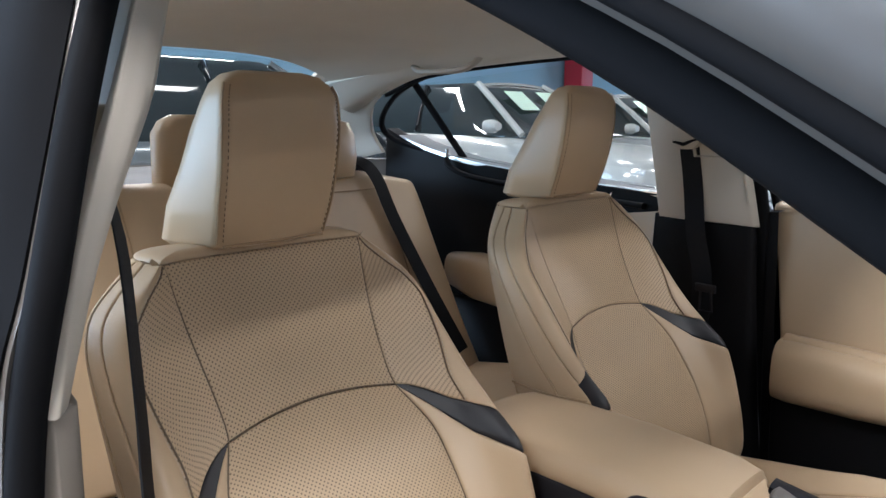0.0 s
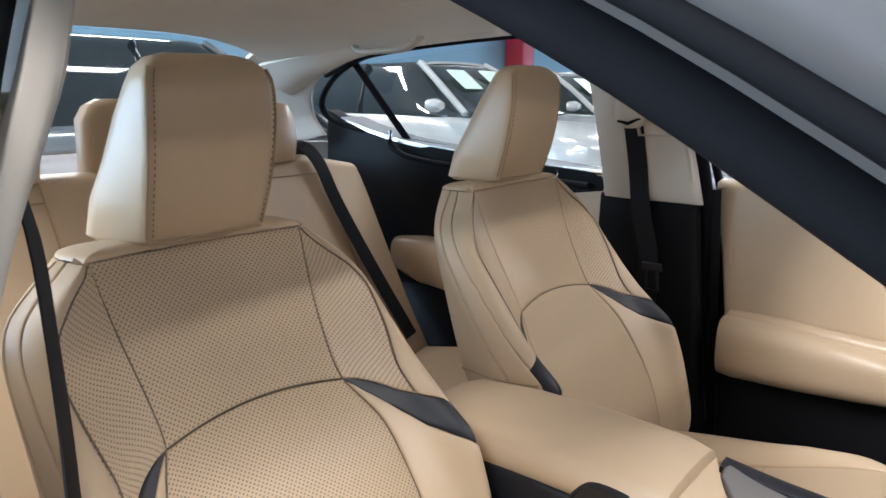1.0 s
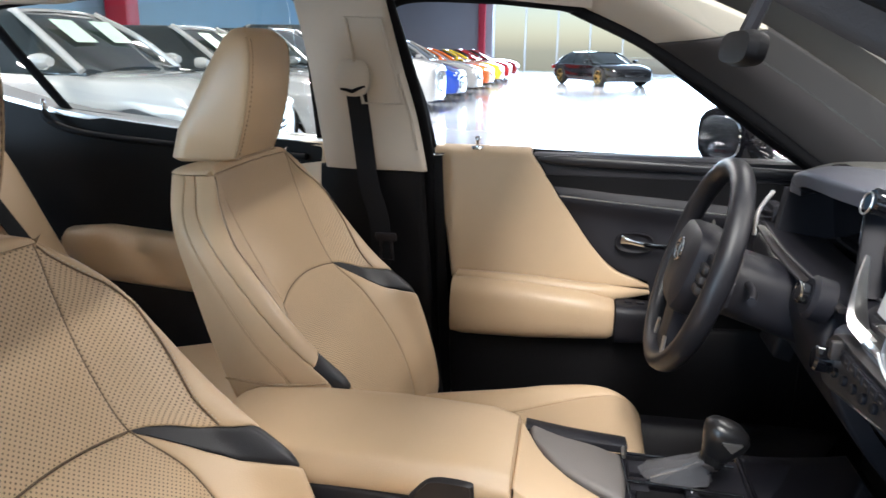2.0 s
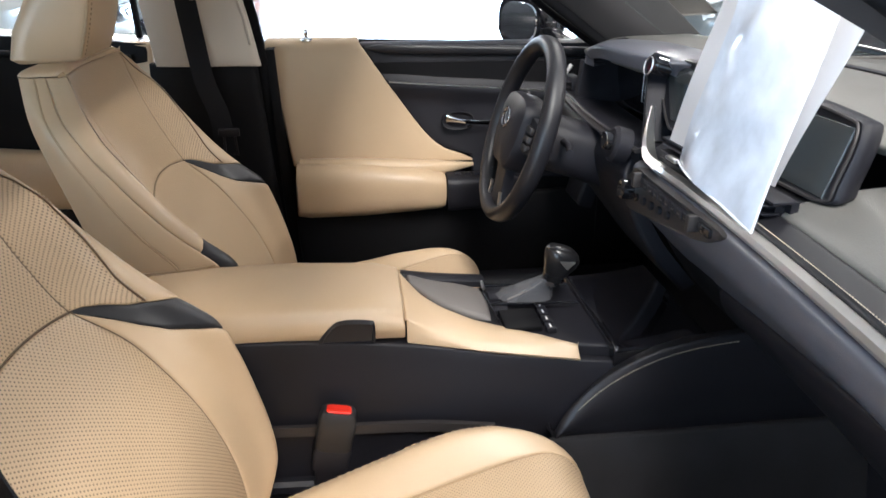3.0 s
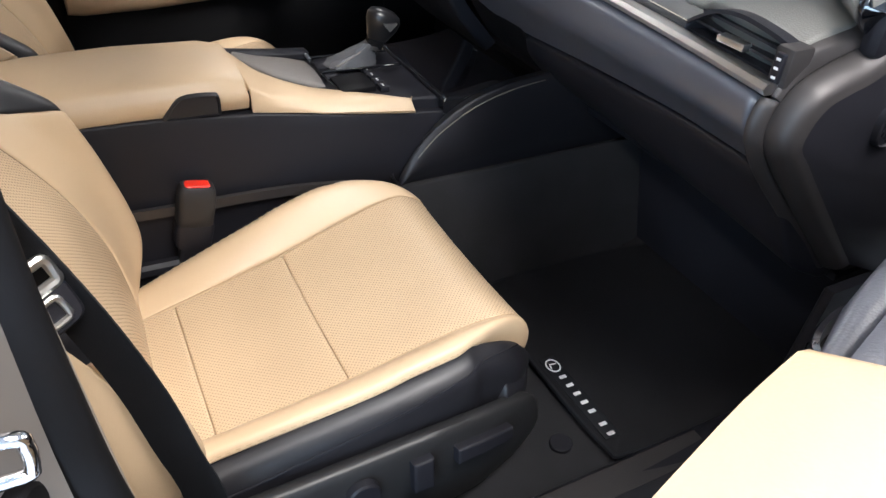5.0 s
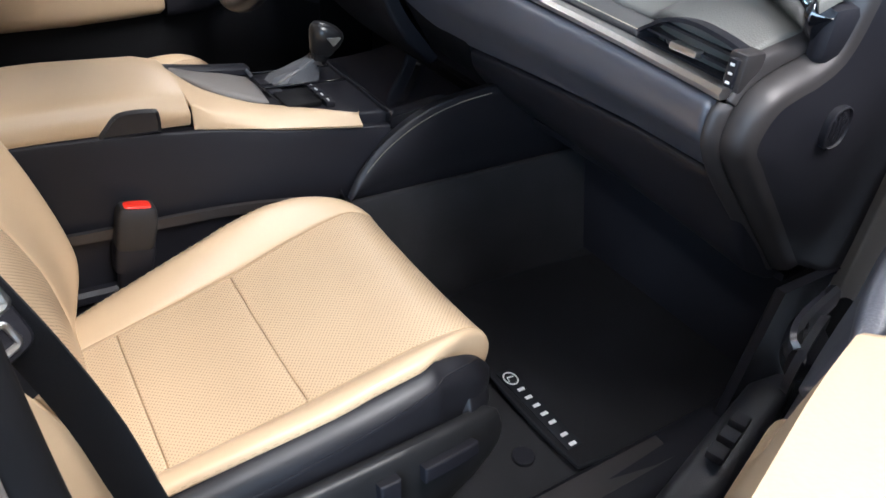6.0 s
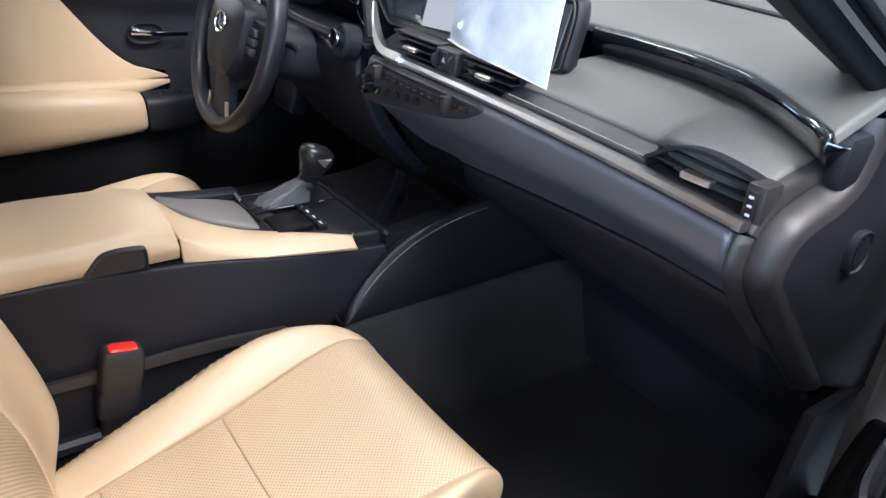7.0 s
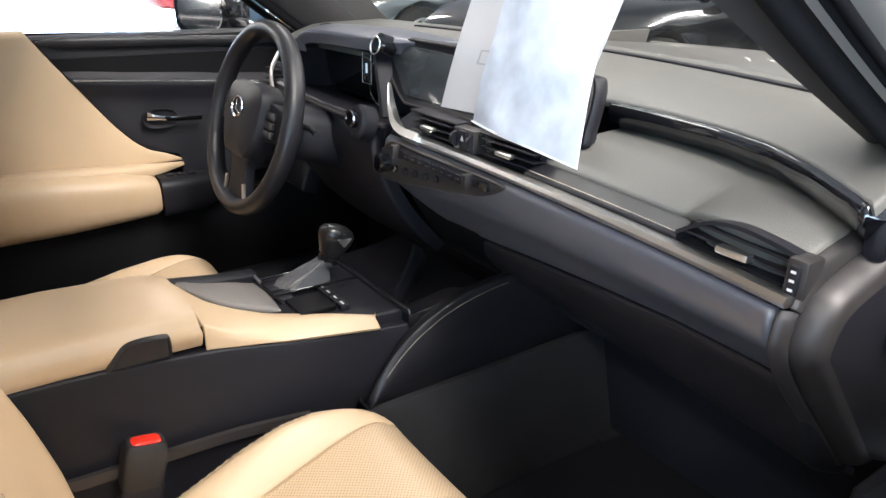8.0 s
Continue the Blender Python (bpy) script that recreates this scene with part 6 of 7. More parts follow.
rear_side = lambda sy: skin([[(-1.2, 0.84 * sy, 1.02), (-1.8, 0.83 * sy, 1.0), (-2.25, 0.80 * sy, 0.96)], [(-1.2, 0.90 * sy, 0.75), (-1.8, 0.90 * sy, 0.75), (-2.3, 0.86 * sy, 0.75)], [(-1.2, 0.88 * sy, 0.3), (-1.8, 0.88 * sy, 0.3), (-2.3, 0.84 * sy, 0.35)]])
for sy in (-1, 1):
    setting("rear_wing", panel(rear_side(sy), 10, 10, 0.01, 0, out=(0,sy,0)), paint_silver, "champagne silver rear wing", "car body")

# ---- rear seat ----
rear = thing("rear_bench", (-0.75, 0, 0.3), "tan leather rear bench seat with headrests", "seat")
for sy in (-1, 1):
    def rb(u, v):
        y = 0.10 + 0.565 * u
        q = spline([(-0.72, 0.44, 0), (-0.80, 0.58, 0), (-0.90, 0.78, 0), (-0.985, 0.955, 0), (-1.02, 1.0, 0), (-1.08, 1.005, 0)])(v)
        k = 0.045 * max(0, abs(u - 0.5) * 2 - 0.35) ** 1.3 * (1 - 0.5 * v)
        return V(q.x + k - 0.02, y * sy, q.y - 0.16 * max(0, u - 0.70) * v ** 2)
    part("backrest", panel(rb, 24, 20, 0.08, 0.012, out=(1,0,.4)), leather, rear)
    for u in (0.24, 0.76):
        part("seam", tube([rb(u, i / 20 * 0.9) + V(0.003, 0, 0.001) for i in range(21)], 0.002, 6), piping, rear)
    part("seam", tube([rb(0.24 + 0.52 * i / 10, 0.60) + V(0.003, 0, 0) for i in range(11)], 0.002, 6), piping, rear)
    def rc(u, v):
        y = 0.07 + 0.55 * u
        q = spline([(-0.70, 0.455, 0), (-0.55, 0.485, 0), (-0.38, 0.515, 0), (-0.27, 0.500, 0), (-0.245, 0.44, 0), (-0.26, 0.36, 0)])(v)
        return V(q.x, y * sy, q.y + 0.02 * abs(2 * u - 1) ** 3)
    part("cushion", panel(rc, 18, 18, 0.05, 0.012, out=(0,0,1)), leather, rear)
    hz_ = [(0.985, -1.055, 0.085, 0.030), (0.995, -1.05, 0.115, 0.045), (1.05, -1.05, 0.122, 0.052), (1.11, -1.055, 0.120, 0.048), (1.145, -1.06, 0.108, 0.036), (1.155, -1.065, 0.07, 0.018)]
    part("headrest", loft([[V(x + p[1], 0.34 * sy + p[0], z) for p in oval(28, a, b, 3)] for z, x, a, b in hz_]), leather, rear, "tan leather headrest")
part("centre_backrest", panel(lambda u, v: (lambda q: V(q.x, -0.10 + 0.2 * u, q.y))(spline([(-0.72, 0.45, 0), (-0.80, 0.58, 0), (-0.90, 0.78, 0), (-0.985, 0.945, 0), (-1.04, 0.985, 0)])(v)), 8, 16, 0.06, 0.01, out=(1,0,.4)), leather, rear)
part("centre_headrest", loft([[V(-1.08 + p[1], p[0], z) for p in oval(24, a, b, 3)] for z, a, b in ((0.98, 0.10, 0.03), (1.0, 0.12, 0.045), (1.12, 0.118, 0.045), (1.15, 0.10, 0.035), (1.165, 0.07, 0.02))]), leather, rear)
rbelt = thing("rear_seat_belt", (-1.0, 0.5, 0.5), "black rear seat belt over the backrest", "seat belt", "seat belts")
part("strap", sweep(sampled([(-1.10, 0.475, 1.035), (-1.035, 0.477, 1.035), (-0.985, 0.495, 0.99), (-0.93, 0.515, 0.87), (-0.83, 0.555, 0.68), (-0.735, 0.60, 0.50)], 24), oval(8, 0.0235, 0.0015, 6), up=(0.9, 0, 0.4)), webbing, rbelt)
part("belt_bezel", block(-1.13, -1.06, 0.43, 0.525, 1.0, 1.045, 0.012), black_plastic, rbelt)

# ---- doors: built for the car's left side, mirrored for its right ----
def flip(bm, sy):
    if sy < 0:
        bmesh.ops.scale(bm, verts=bm.verts, vec=(1, -1, 1))
        bmesh.ops.reverse_faces(bm, faces=bm.faces)
    return bm


inner = lambda z: float(np.interp(z, (0.28, 0.54, 0.69, 0.78, 0.90, 0.965), (0.735, 0.752, 0.772, 0.785, 0.796, 0.803)))


def front_door(sy, label):
    hinge = V(0.95, 0.80 * sy, 0.0)
    d = thing("front_door", hinge, label, "door", "front doors")
    pp = lambda name, bm, m, parent=None, lb="": part(name, flip(bm, sy), m, parent or d, lb)
    shift = 0.0 if sy > 0 else -0.036
    bend = spline([(0.53, 0.685, 0), (0.462, 0.703, 0), (0.402, 0.754, 0), (0.325 + 0.5 * shift, 0.858, 0), (0.248 + shift, 0.970, 0)])
    run = [bend(i / 60) for i in range(61)]
    edge = lambda z: float(np.interp(z, [p.y for p in run], [p.x for p in run]))

    def upper(u, v):
        # v runs up the panel and over the belt
        z = 0.672 + 0.30 * min(1, v / 0.82)
        x0 = float(np.interp(z, (0.67, 0.93, 0.97), (0.072, 0.030, 0.022)))
        x = x0 + (edge(z) - x0) * u
        y = inner(z)
        if sy < 0:
            z += 0.018 * min(1.0, v / 0.5)
            y -= 0.003 * math.sin(math.pi / 2 * min(1.0, (1 - u) / 0.30)) * min(1.0, v / 0.3)
        if v > 0.82:
            k = (v - 0.82) / 0.18
            y += 0.062 * math.sin(k * math.pi / 2)
            z += (0.008 if sy > 0 else 0.014) * math.sin(k * math.pi) - 0.004 * k
        return V(x, y, z)
    pp("upper_trim", panel(upper, 16, 26, 0.02, 0.006 if sy > 0 else 0.016, out=(0,-1,0)), leather, lb="tan leather upper door trim")

    def dark(u, v):
        z = 0.62 + 0.345 * min(1, v / 0.85)
        x0 = edge(max(z, 0.685)) if z > 0.685 else 0.53
        x = x0 + (0.90 - x0) * u
        y = inner(z) + 0.010 - 0.014 * math.exp(-((z - 0.872 + 0.09 * (x - 0.3)) / 0.022) ** 2)
        if sy < 0:
            z += 0.018 * min(1.0, v / 0.5)
        if v > 0.85:
            k = (v - 0.85) / 0.15
            y += 0.055 * k
        return V(x, y, z)
    # One black trim on both doors; the near one's sheen is a lighter colour.
    pp("dark_trim", panel(dark, 18, 26, 0.015, 0.005, out=(0,-1,0)), black_plastic if sy > 0 else dash_pad, lb="black upper door trim")
    ridge = sampled([(0.262 + shift, 0.806, 0.955), (0.45, 0.805, 0.950), (0.65, 0.806, 0.944), (0.88, 0.80, 0.938)], 24)
    # The near ridge carries its sheen in the same lighter colour.
    pp("belt_ridge", sweep(ridge, oval(24, 0.010, 0.012), scales=[min(1.0, 0.25 + 0.35 * k) for k in range(len(ridge))]), dark_leather if sy > 0 else dash_pad)
    if sy > 0:
        pp("silver_line", sweep(sampled([(0.318, 0.770, 0.878), (0.45, 0.768, 0.868), (0.62, 0.768, 0.856), (0.86, 0.77, 0.838)], 16), oval(8, 0.0022, 0.0018)), satin_metal, lb="thin satin silver line")
    arm = [(0.078, 0.030, 0.60, 0.050), (0.082, 0.052, 0.618, 0.066), (0.11, 0.060, 0.618, 0.062), (0.19, 0.062, 0.617, 0.050), (0.23, 0.062, 0.612, 0.042), (0.242, 0.050, 0.611, 0.038)] if sy < 0 else [(0.078, 0.030, 0.60, 0.050), (0.082, 0.052, 0.618, 0.066), (0.11, 0.060, 0.618, 0.069), (0.25, 0.064, 0.617, 0.066), (0.38, 0.064, 0.614, 0.055), (0.44, 0.062, 0.610, 0.046), (0.452, 0.050, 0.609, 0.040)]
    a = pp("armrest", loft([[V(x, inner(z) - w * 0.35 + p[0] * 0.5 * (w + 0.045) / 0.1 * 0.1 / 0.1, z + p[1]) for p in oval(28, 0.1, h, 3.0)] for x, w, z, h in arm]), leather, lb="tan leather armrest")
    pod = [(0.245, 0.050, 0.610, 0.040), (0.26, 0.052, 0.610, 0.041), (0.40, 0.048, 0.607, 0.040), (0.55, 0.042, 0.605, 0.034), (0.62, 0.04, 0.61, 0.020), (0.66, 0.02, 0.615, 0.008)] if sy < 0 else [(0.455, 0.090, 0.606, 0.046), (0.47, 0.092, 0.605, 0.046), (0.55, 0.088, 0.605, 0.042), (0.62, 0.06, 0.61, 0.028), (0.66, 0.02, 0.615, 0.008)]
    pd = pp("switch_pod", loft([[V(x, inner(z) - w * 0.3 + p[0] * (w / 0.1), z + p[1]) for p in oval(24, 0.05, h, 4)] for x, w, z, h in pod]), black_plastic if sy > 0 else dark_leather, lb="gloss black switch pod" if sy > 0 else "black armrest with switches")
    if sy > 0:
        pp("pod_line", tube([V(0.458, 0.706, 0.606), V(0.56, 0.712, 0.605)], 0.0015, 6), satin_metal, pd)
    for k in range(3):
        pp("window_switch", block(0.475 + 0.026 * k, 0.492 + 0.026 * k, 0.722 if sy > 0 else 0.738, 0.738 if sy > 0 else 0.754, 0.646 - 0.001 * k, 0.655 - 0.001 * k, 0.002), black_plastic, pd)
    # swoosh under the trim that runs into the armrest
    if sy > 0:
        pp("trim_fold", sweep(sampled([(0.09, 0.752, 0.676), (0.25, 0.746, 0.674), (0.36, 0.750, 0.665), (0.44, 0.756, 0.661), (0.53, 0.770, 0.664)], 18), oval(14, 0.020, 0.020), scales=[1.0 - 0.75 * max(0, i - 13) / 5 for i in range(19)]), leather)
    low = lambda u, v: V(0.088 + 0.83 * u - 0.02 * v, inner(0.28 + 0.28 * v) - 0.01 * math.sin(math.pi * v), 0.28 + 0.28 * v + 0.04 * u)
    pp("lower_trim", panel(low, 18, 12, 0.02, 0.01, out=(0,-1,0)), deep_black, lb="black lower door trim")
    # handle in its cup
    hd = pp("handle_cup", loft([[V(0.490 + p[0], 0.776 - dy, 0.777 + p[1]) for p in oval(28, ax, az)] for dy, ax, az in ((0.0, 0.042, 0.024), (0.006, 0.040, 0.022), (0.002, 0.032, 0.017), (-0.008, 0.02, 0.01))]), black_plastic)
    pp("handle", sweep(sampled([(0.462, 0.772, 0.785), (0.480, 0.764, 0.782), (0.52, 0.760, 0.776), (0.585, 0.766, 0.772)], 14), oval(10, 0.0045, 0.0085), up=(0, 0, 1), scales=[(1.4 - 0.7 * min(1, i / 6)) if sy > 0 else 1.5 for i in range(len(sampled([(0.462, 0.772, 0.785), (0.480, 0.764, 0.782), (0.52, 0.760, 0.776), (0.585, 0.766, 0.772)], 14)))]), chrome, hd, "chrome door handle")
    kx = 0.121 if sy > 0 else 0.078
    pp("lock_knob", loft([[V(kx + r * math.cos(2 * math.pi * i / 16), 0.822 + r * math.sin(2 * math.pi * i / 16), z) for i in range(16)] for r, z in ((0.016, 0.972), (0.014, 0.977), (0.0045, 0.977), (0.0045, 0.986), (0.0055, 0.988), (0.0055, 0.998), (0.003, 1.001))]), chrome, lb="small chrome lock knob")
    pp("inner_sheet", panel(lambda u, v: V(0.06 + 0.88 * u, 0.80, 0.28 + 0.64 * v), 4, 4, 0.008, 0), deep_black)
    # outer skin, frame of the window
    O = skin([[(0.03, 0.90, 0.955), (0.45, 0.905, 0.945), (0.95, 0.885, 0.935)], [(0.03, 0.915, 0.85), (0.45, 0.925, 0.85), (0.95, 0.905, 0.85)], [(0.03, 0.925, 0.60), (0.45, 0.935, 0.60), (0.97, 0.915, 0.60)], [(0.04, 0.905, 0.30), (0.45, 0.915, 0.30), (0.97, 0.895, 0.30)]])
    pp("outer_skin", panel(O, 18, 16, 0.012, 0.004, out=(0,1,0)), paint_silver, lb="champagne silver door skin")
    pp("belt_strip", sweep(sampled([(0.02, 0.885, 0.962), (0.45, 0.890, 0.952), (0.90, 0.872, 0.942)], 14), oval(10, 0.007, 0.010)), chrome, lb="chrome belt strip")
    pp("belt_seal", sweep(sampled([(0.02, 0.868, 0.966), (0.45, 0.872, 0.956), (0.90, 0.856, 0.946)], 14), oval(10, 0.010, 0.009)), rubber)
    pp("rear_edge", panel(lambda u, v: V(0.025 + 0.03 * (1 - v), 0.76 + 0.14 * u, 0.30 + 0.66 * v), 6, 12, 0.02, 0.004, out=(-1,0,0)), paint_silver if sy < 0 else deep_black)
    if sy < 0:
        return d
    fr = [(0.010, 0.868, 0.955), (-0.012, 0.822, 1.08), (-0.042, 0.752, 1.19), (-0.055, 0.700, 1.268), (-0.010, 0.690, 1.294), (0.12, 0.688, 1.294), (0.31, 0.685, 1.278), (0.46, 0.700, 1.212), (0.60, 0.728, 1.115), (0.74, 0.765, 1.02), (0.86, 0.80, 0.945)]
    pp("window_frame", sweep(sampled(fr, 60), oval(12, 0.008, 0.012, 3), up=(0, 1, 0.3)), rubber, lb="black window frame")
    return d


front_door(1, "tan and black driver's door trim, closed, with lowered window")
# door mirror on the driver's door
mr = thing("door_mirror", (0.76, 0.95, 0.97), "gloss black door mirror on the driver's door", "mirror")
part("shell", loft([[V(x + 0.055, 1.10 + p[0], 0.985 + p[1]) for p in oval(28, a, b, 3.0)] for x, a, b in ((0.665, 0.098, 0.068), (0.675, 0.104, 0.073), (0.71, 0.104, 0.072), (0.76, 0.090, 0.060), (0.79, 0.05, 0.03))]), gloss_black, mr)
part("mirror_face", loft([[V(0.719 - dx, 1.10 + p[0], 0.985 + p[1]) for p in oval(28, a, b, 3.0)] for dx, a, b in ((0.0, 0.082, 0.052), (0.003, 0.080, 0.050))]), mirror_glass, mr, "mirror glass")
part("foot", sweep([(0.775, 1.02, 0.955), (0.755, 0.93, 0.94), (0.74, 0.87, 0.935)], oval(12, 0.03, 0.02)), gloss_black, mr)
mr.matrix_basis = pose(0.805, 0.955, 0.975, 0, 0, 25)
dr = front_door(-1, "open passenger door with tan armrest, window lowered")
dr.matrix_basis = pose(0.95, -0.80, 0, 0, 0, 17.6)

# ---- rear left door and the right one ----
def rear_door(sy):
    d = thing("rear_door", (-0.25, 0.8 * sy, 0), "black and tan rear door trim with quarter window", "door", "rear doors")
    pp = lambda name, bm, m, parent=None, lb="": part(name, flip(bm, sy), m, parent or d, lb)
    belt = lambda x: float(np.interp(x, (-1.25, -1.15, -1.0, -0.9, -0.6, -0.24), (1.13, 1.085, 1.050, 1.030, 0.998, 0.975)))

    def up(u, v):
        x = -0.24 - 1.0 * u
        z = 0.60 + (belt(x) - 0.60) * min(1, v / 0.85)
        y = 0.755 + 0.03 * v - 0.06 * max(0, u - 0.72)
        if v > 0.85:
            y += 0.05 * (v - 0.85) / 0.15
        return V(x, y, z)
    pp("dark_trim", panel(up, 24, 22, 0.015, 0.006, out=(0,-1,0)), deep_black, lb="black upper door trim")
    pp("rail_ridge", sweep(sampled([(-0.28, 0.765, 0.945), (-0.6, 0.765, 0.962), (-0.85, 0.755, 0.985), (-0.93, 0.75, 1.01), (-0.955, 0.755, 1.035)], 20), oval(10, 0.010, 0.008)), deep_black, lb="black door rail")
    pp("front_pad", panel(lambda u, v: V(-0.235 - (0.16 + 0.05 * (1 - v)) * u, 0.752 + 0.03 * v, 0.66 + 0.32 * v), 8, 14, 0.02, 0.008, out=(0,-1,0)), leather, lb="tan leather pad")
    pp("armrest", loft([[V(x, 0.735 + p[0], z + p[1]) for p in oval(24, w, h, 3)] for x, w, z, h in ((-0.36, 0.02, 0.655, 0.05), (-0.38, 0.045, 0.66, 0.068), (-0.6, 0.05, 0.675, 0.07), (-0.80, 0.05, 0.69, 0.07), (-0.90, 0.04, 0.70, 0.05), (-0.92, 0.02, 0.70, 0.03))]), leather, lb="tan leather armrest")
    pp("lower_trim", panel(lambda u, v: V(-0.24 - 0.75 * u, 0.74, 0.28 + 0.33 * v), 8, 6, 0.02, 0.008, out=(0,-1,0)), black_plastic)
    pp("lock_knob", disc((-0.965, 0.772, 1.038), (0, 0, 1), 0.005, 0.026, 12), chrome, lb="small chrome lock knob")
    fr = [(-0.275, 0.855, 0.975), (-0.262, 0.785, 1.10), (-0.248, 0.705, 1.24), (-0.285, 0.676, 1.308), (-0.52, 0.670, 1.316), (-0.86, 0.666, 1.296), (-1.03, 0.668, 1.254), (-1.135, 0.682, 1.20), (-1.20, 0.708, 1.14), (-1.19, 0.738, 1.095), (-1.10, 0.775, 1.062), (-0.95, 0.81, 1.035), (-0.6, 0.85, 0.995)]
    pp("window_frame", sweep(sampled(fr + fr[:1], 80), oval(10, 0.007, 0.010), up=(0, 1, 0.2)), rubber, lb="black window frame")
    pp("quarter_bar", sweep([(-0.925, 0.812, 1.030), (-0.965, 0.745, 1.14), (-1.005, 0.672, 1.258)], oval(10, 0.012, 0.008), up=(0, 1, 0)), rubber, lb="black quarter window bar")
    g = pp("glass", panel(lambda u, v: (lambda p, q: p.lerp(q, v))(V(-0.29 - 0.62 * u, 0.852 - 0.04 * u, 0.985 + 0.045 * u), V(-0.28 - 0.73 * u, 0.680 - 0.008 * u, 1.305 - 0.048 * u)), 8, 6, 0.003, 0), window_glass, lb="window glass")
    g.visible_shadow = False
    O = skin([[(-0.27, 0.90, 0.96), (-0.7, 0.895, 0.985), (-1.2, 0.86, 1.03)], [(-0.27, 0.925, 0.75), (-0.7, 0.925, 0.75), (-1.2, 0.90, 0.75)], [(-0.27, 0.905, 0.3), (-0.7, 0.905, 0.3), (-1.2, 0.885, 0.35)]])
    pp("outer_skin", panel(O, 12, 10, 0.012, 0, out=(0,1,0)), paint_silver, lb="champagne silver door skin")
    pp("sill_cap", panel(lambda u, v: V(-0.26 - 0.92 * u, 0.80 + 0.10 * v - 0.03 * u, belt(-0.26 - 0.92 * u) + 0.004), 14, 4, 0.01, 0.003, out=(0,0,1)), satin_metal, lb="pale window sill strip")
    return d


rear_door(1)
rear_door(-1)

# ---- show hall ----
floor_paint = material("glossy_pale_floor", (0.40, 0.45, 0.52), 0.16, coat=0.3, vary=0.05, big=0.4)
wall_white = material("white_wall_paint", (0.78, 0.78, 0.77), 0.7, vary=0.04, big=0.5)
wall_blue = material("pale_blue_wall_paint", (0.32, 0.52, 0.66), 0.6, vary=0.04, big=0.5)
wall_grey = material("mauve_grey_panel", (0.42, 0.38, 0.39), 0.6, vary=0.04, big=0.5)
red_paint = material("red_column_paint", (0.65, 0.03, 0.06), 0.5, vary=0.04)
ceil_paint = material("hall_ceiling_paint", (0.45, 0.45, 0.45), 0.8, vary=0.05, big=0.5)
beige_wall = material("beige_wall_paint", (0.55, 0.42, 0.28), 0.7, vary=0.04)
setting("floor", block(-14, 24, -9, 47, -0.1, 0.0, 0), floor_paint, "glossy pale floor of the car showroom", "floor")
setting("ceiling", block(-14, 24, -9, 47, CEIL, CEIL + 0.1, 0), ceil_paint, "grey showroom ceiling", "ceiling")
setting("wall_west", block(-14.2, -14, -9, 47, 0, CEIL, 0), wall_blue, "pale blue showroom wall", "wall")
setting("wall_east", block(24, 24.2, -9, 47, 0, CEIL, 0), wall_white, "white showroom wall", "wall")
setting("wall_south", both(both(block(-14, -11, -9.2, -9, 0, CEIL, 0), block(4, 24, -9.2, -9, 0, CEIL, 0)), both(block(-11, 4, -9.2, -9, 0, 0.3, 0), block(-11, 4, -9.2, -9, 3.8, CEIL, 0))), wall_white, "white wall with a wide glass front", "wall")
setting("wall_north", both(block(-14, -11, 47, 47.2, 0, CEIL, 0), block(15, 24, 47, 47.2, 0, CEIL, 0)), wall_white, "white wall beside the far glass front", "wall")
for i in range(14):
    setting("window_post", block(-11 + 2 * i, -10.92 + 2 * i, 46.9, 47.0, 0, CEIL, 0.005), wall_white, "white window post of the far glass front", "window")
setting("wall_panel", block(-13.9, -4.6, 43.0, 43.15, 0.0, CEIL, 0.01), wall_grey, "mauve grey wall panel", "wall")
setting("red_column", block(-13.9, -13.2, 20.2, 20.9, 0, CEIL, 0.02), red_paint, "red painted column", "column")
setting("red_column", block(-5.4, -5.0, 42.6, 42.9, 0, CEIL, 0.02), red_paint, "red painted column", "column")
setting("low_wall", block(0.5, 6.5, 44.0, 44.2, 0, 0.9, 0.02), beige_wall, "low beige wall", "wall")


# ---- parked cars ----
def car_paint(name, c, rough=0.18, metal=0.2):
    return material(name, c, rough, metal=metal, coat=1.0, vary=0.03)


white_p = car_paint("white_car_paint", (0.42, 0.43, 0.42), 0.2, 0.0)
black_p = car_paint("black_car_paint", (0.008, 0.009, 0.011))
blue_p = car_paint("blue_car_paint", (0.01, 0.06, 0.45))
grey_p = car_paint("grey_car_paint", (0.20, 0.22, 0.23), 0.2, 0.5)
orange_p = car_paint("orange_car_paint", (0.75, 0.16, 0.02))
yellow_p = car_paint("yellow_car_paint", (0.75, 0.55, 0.03))
red_p = car_paint("red_car_paint", (0.55, 0.02, 0.02))
slate_p = car_paint("slate_blue_car_paint", (0.10, 0.15, 0.20))
tyre_rubber = material("tyre_rubber", (0.015, 0.015, 0.015), 0.8)
gold_rim = material("gold_wheel", (0.75, 0.50, 0.18), 0.3, metal=1.0)
lamp_glass = material("headlamp_glass", (0.75, 0.80, 0.82), 0.08, metal=0.4, coat=1.0)
tail_red = material("tail_lamp_red", (0.4, 0.01, 0.01), 0.15, coat=1.0)
pale_card = material("pale_green_card", (0.55, 0.72, 0.60), 0.7)


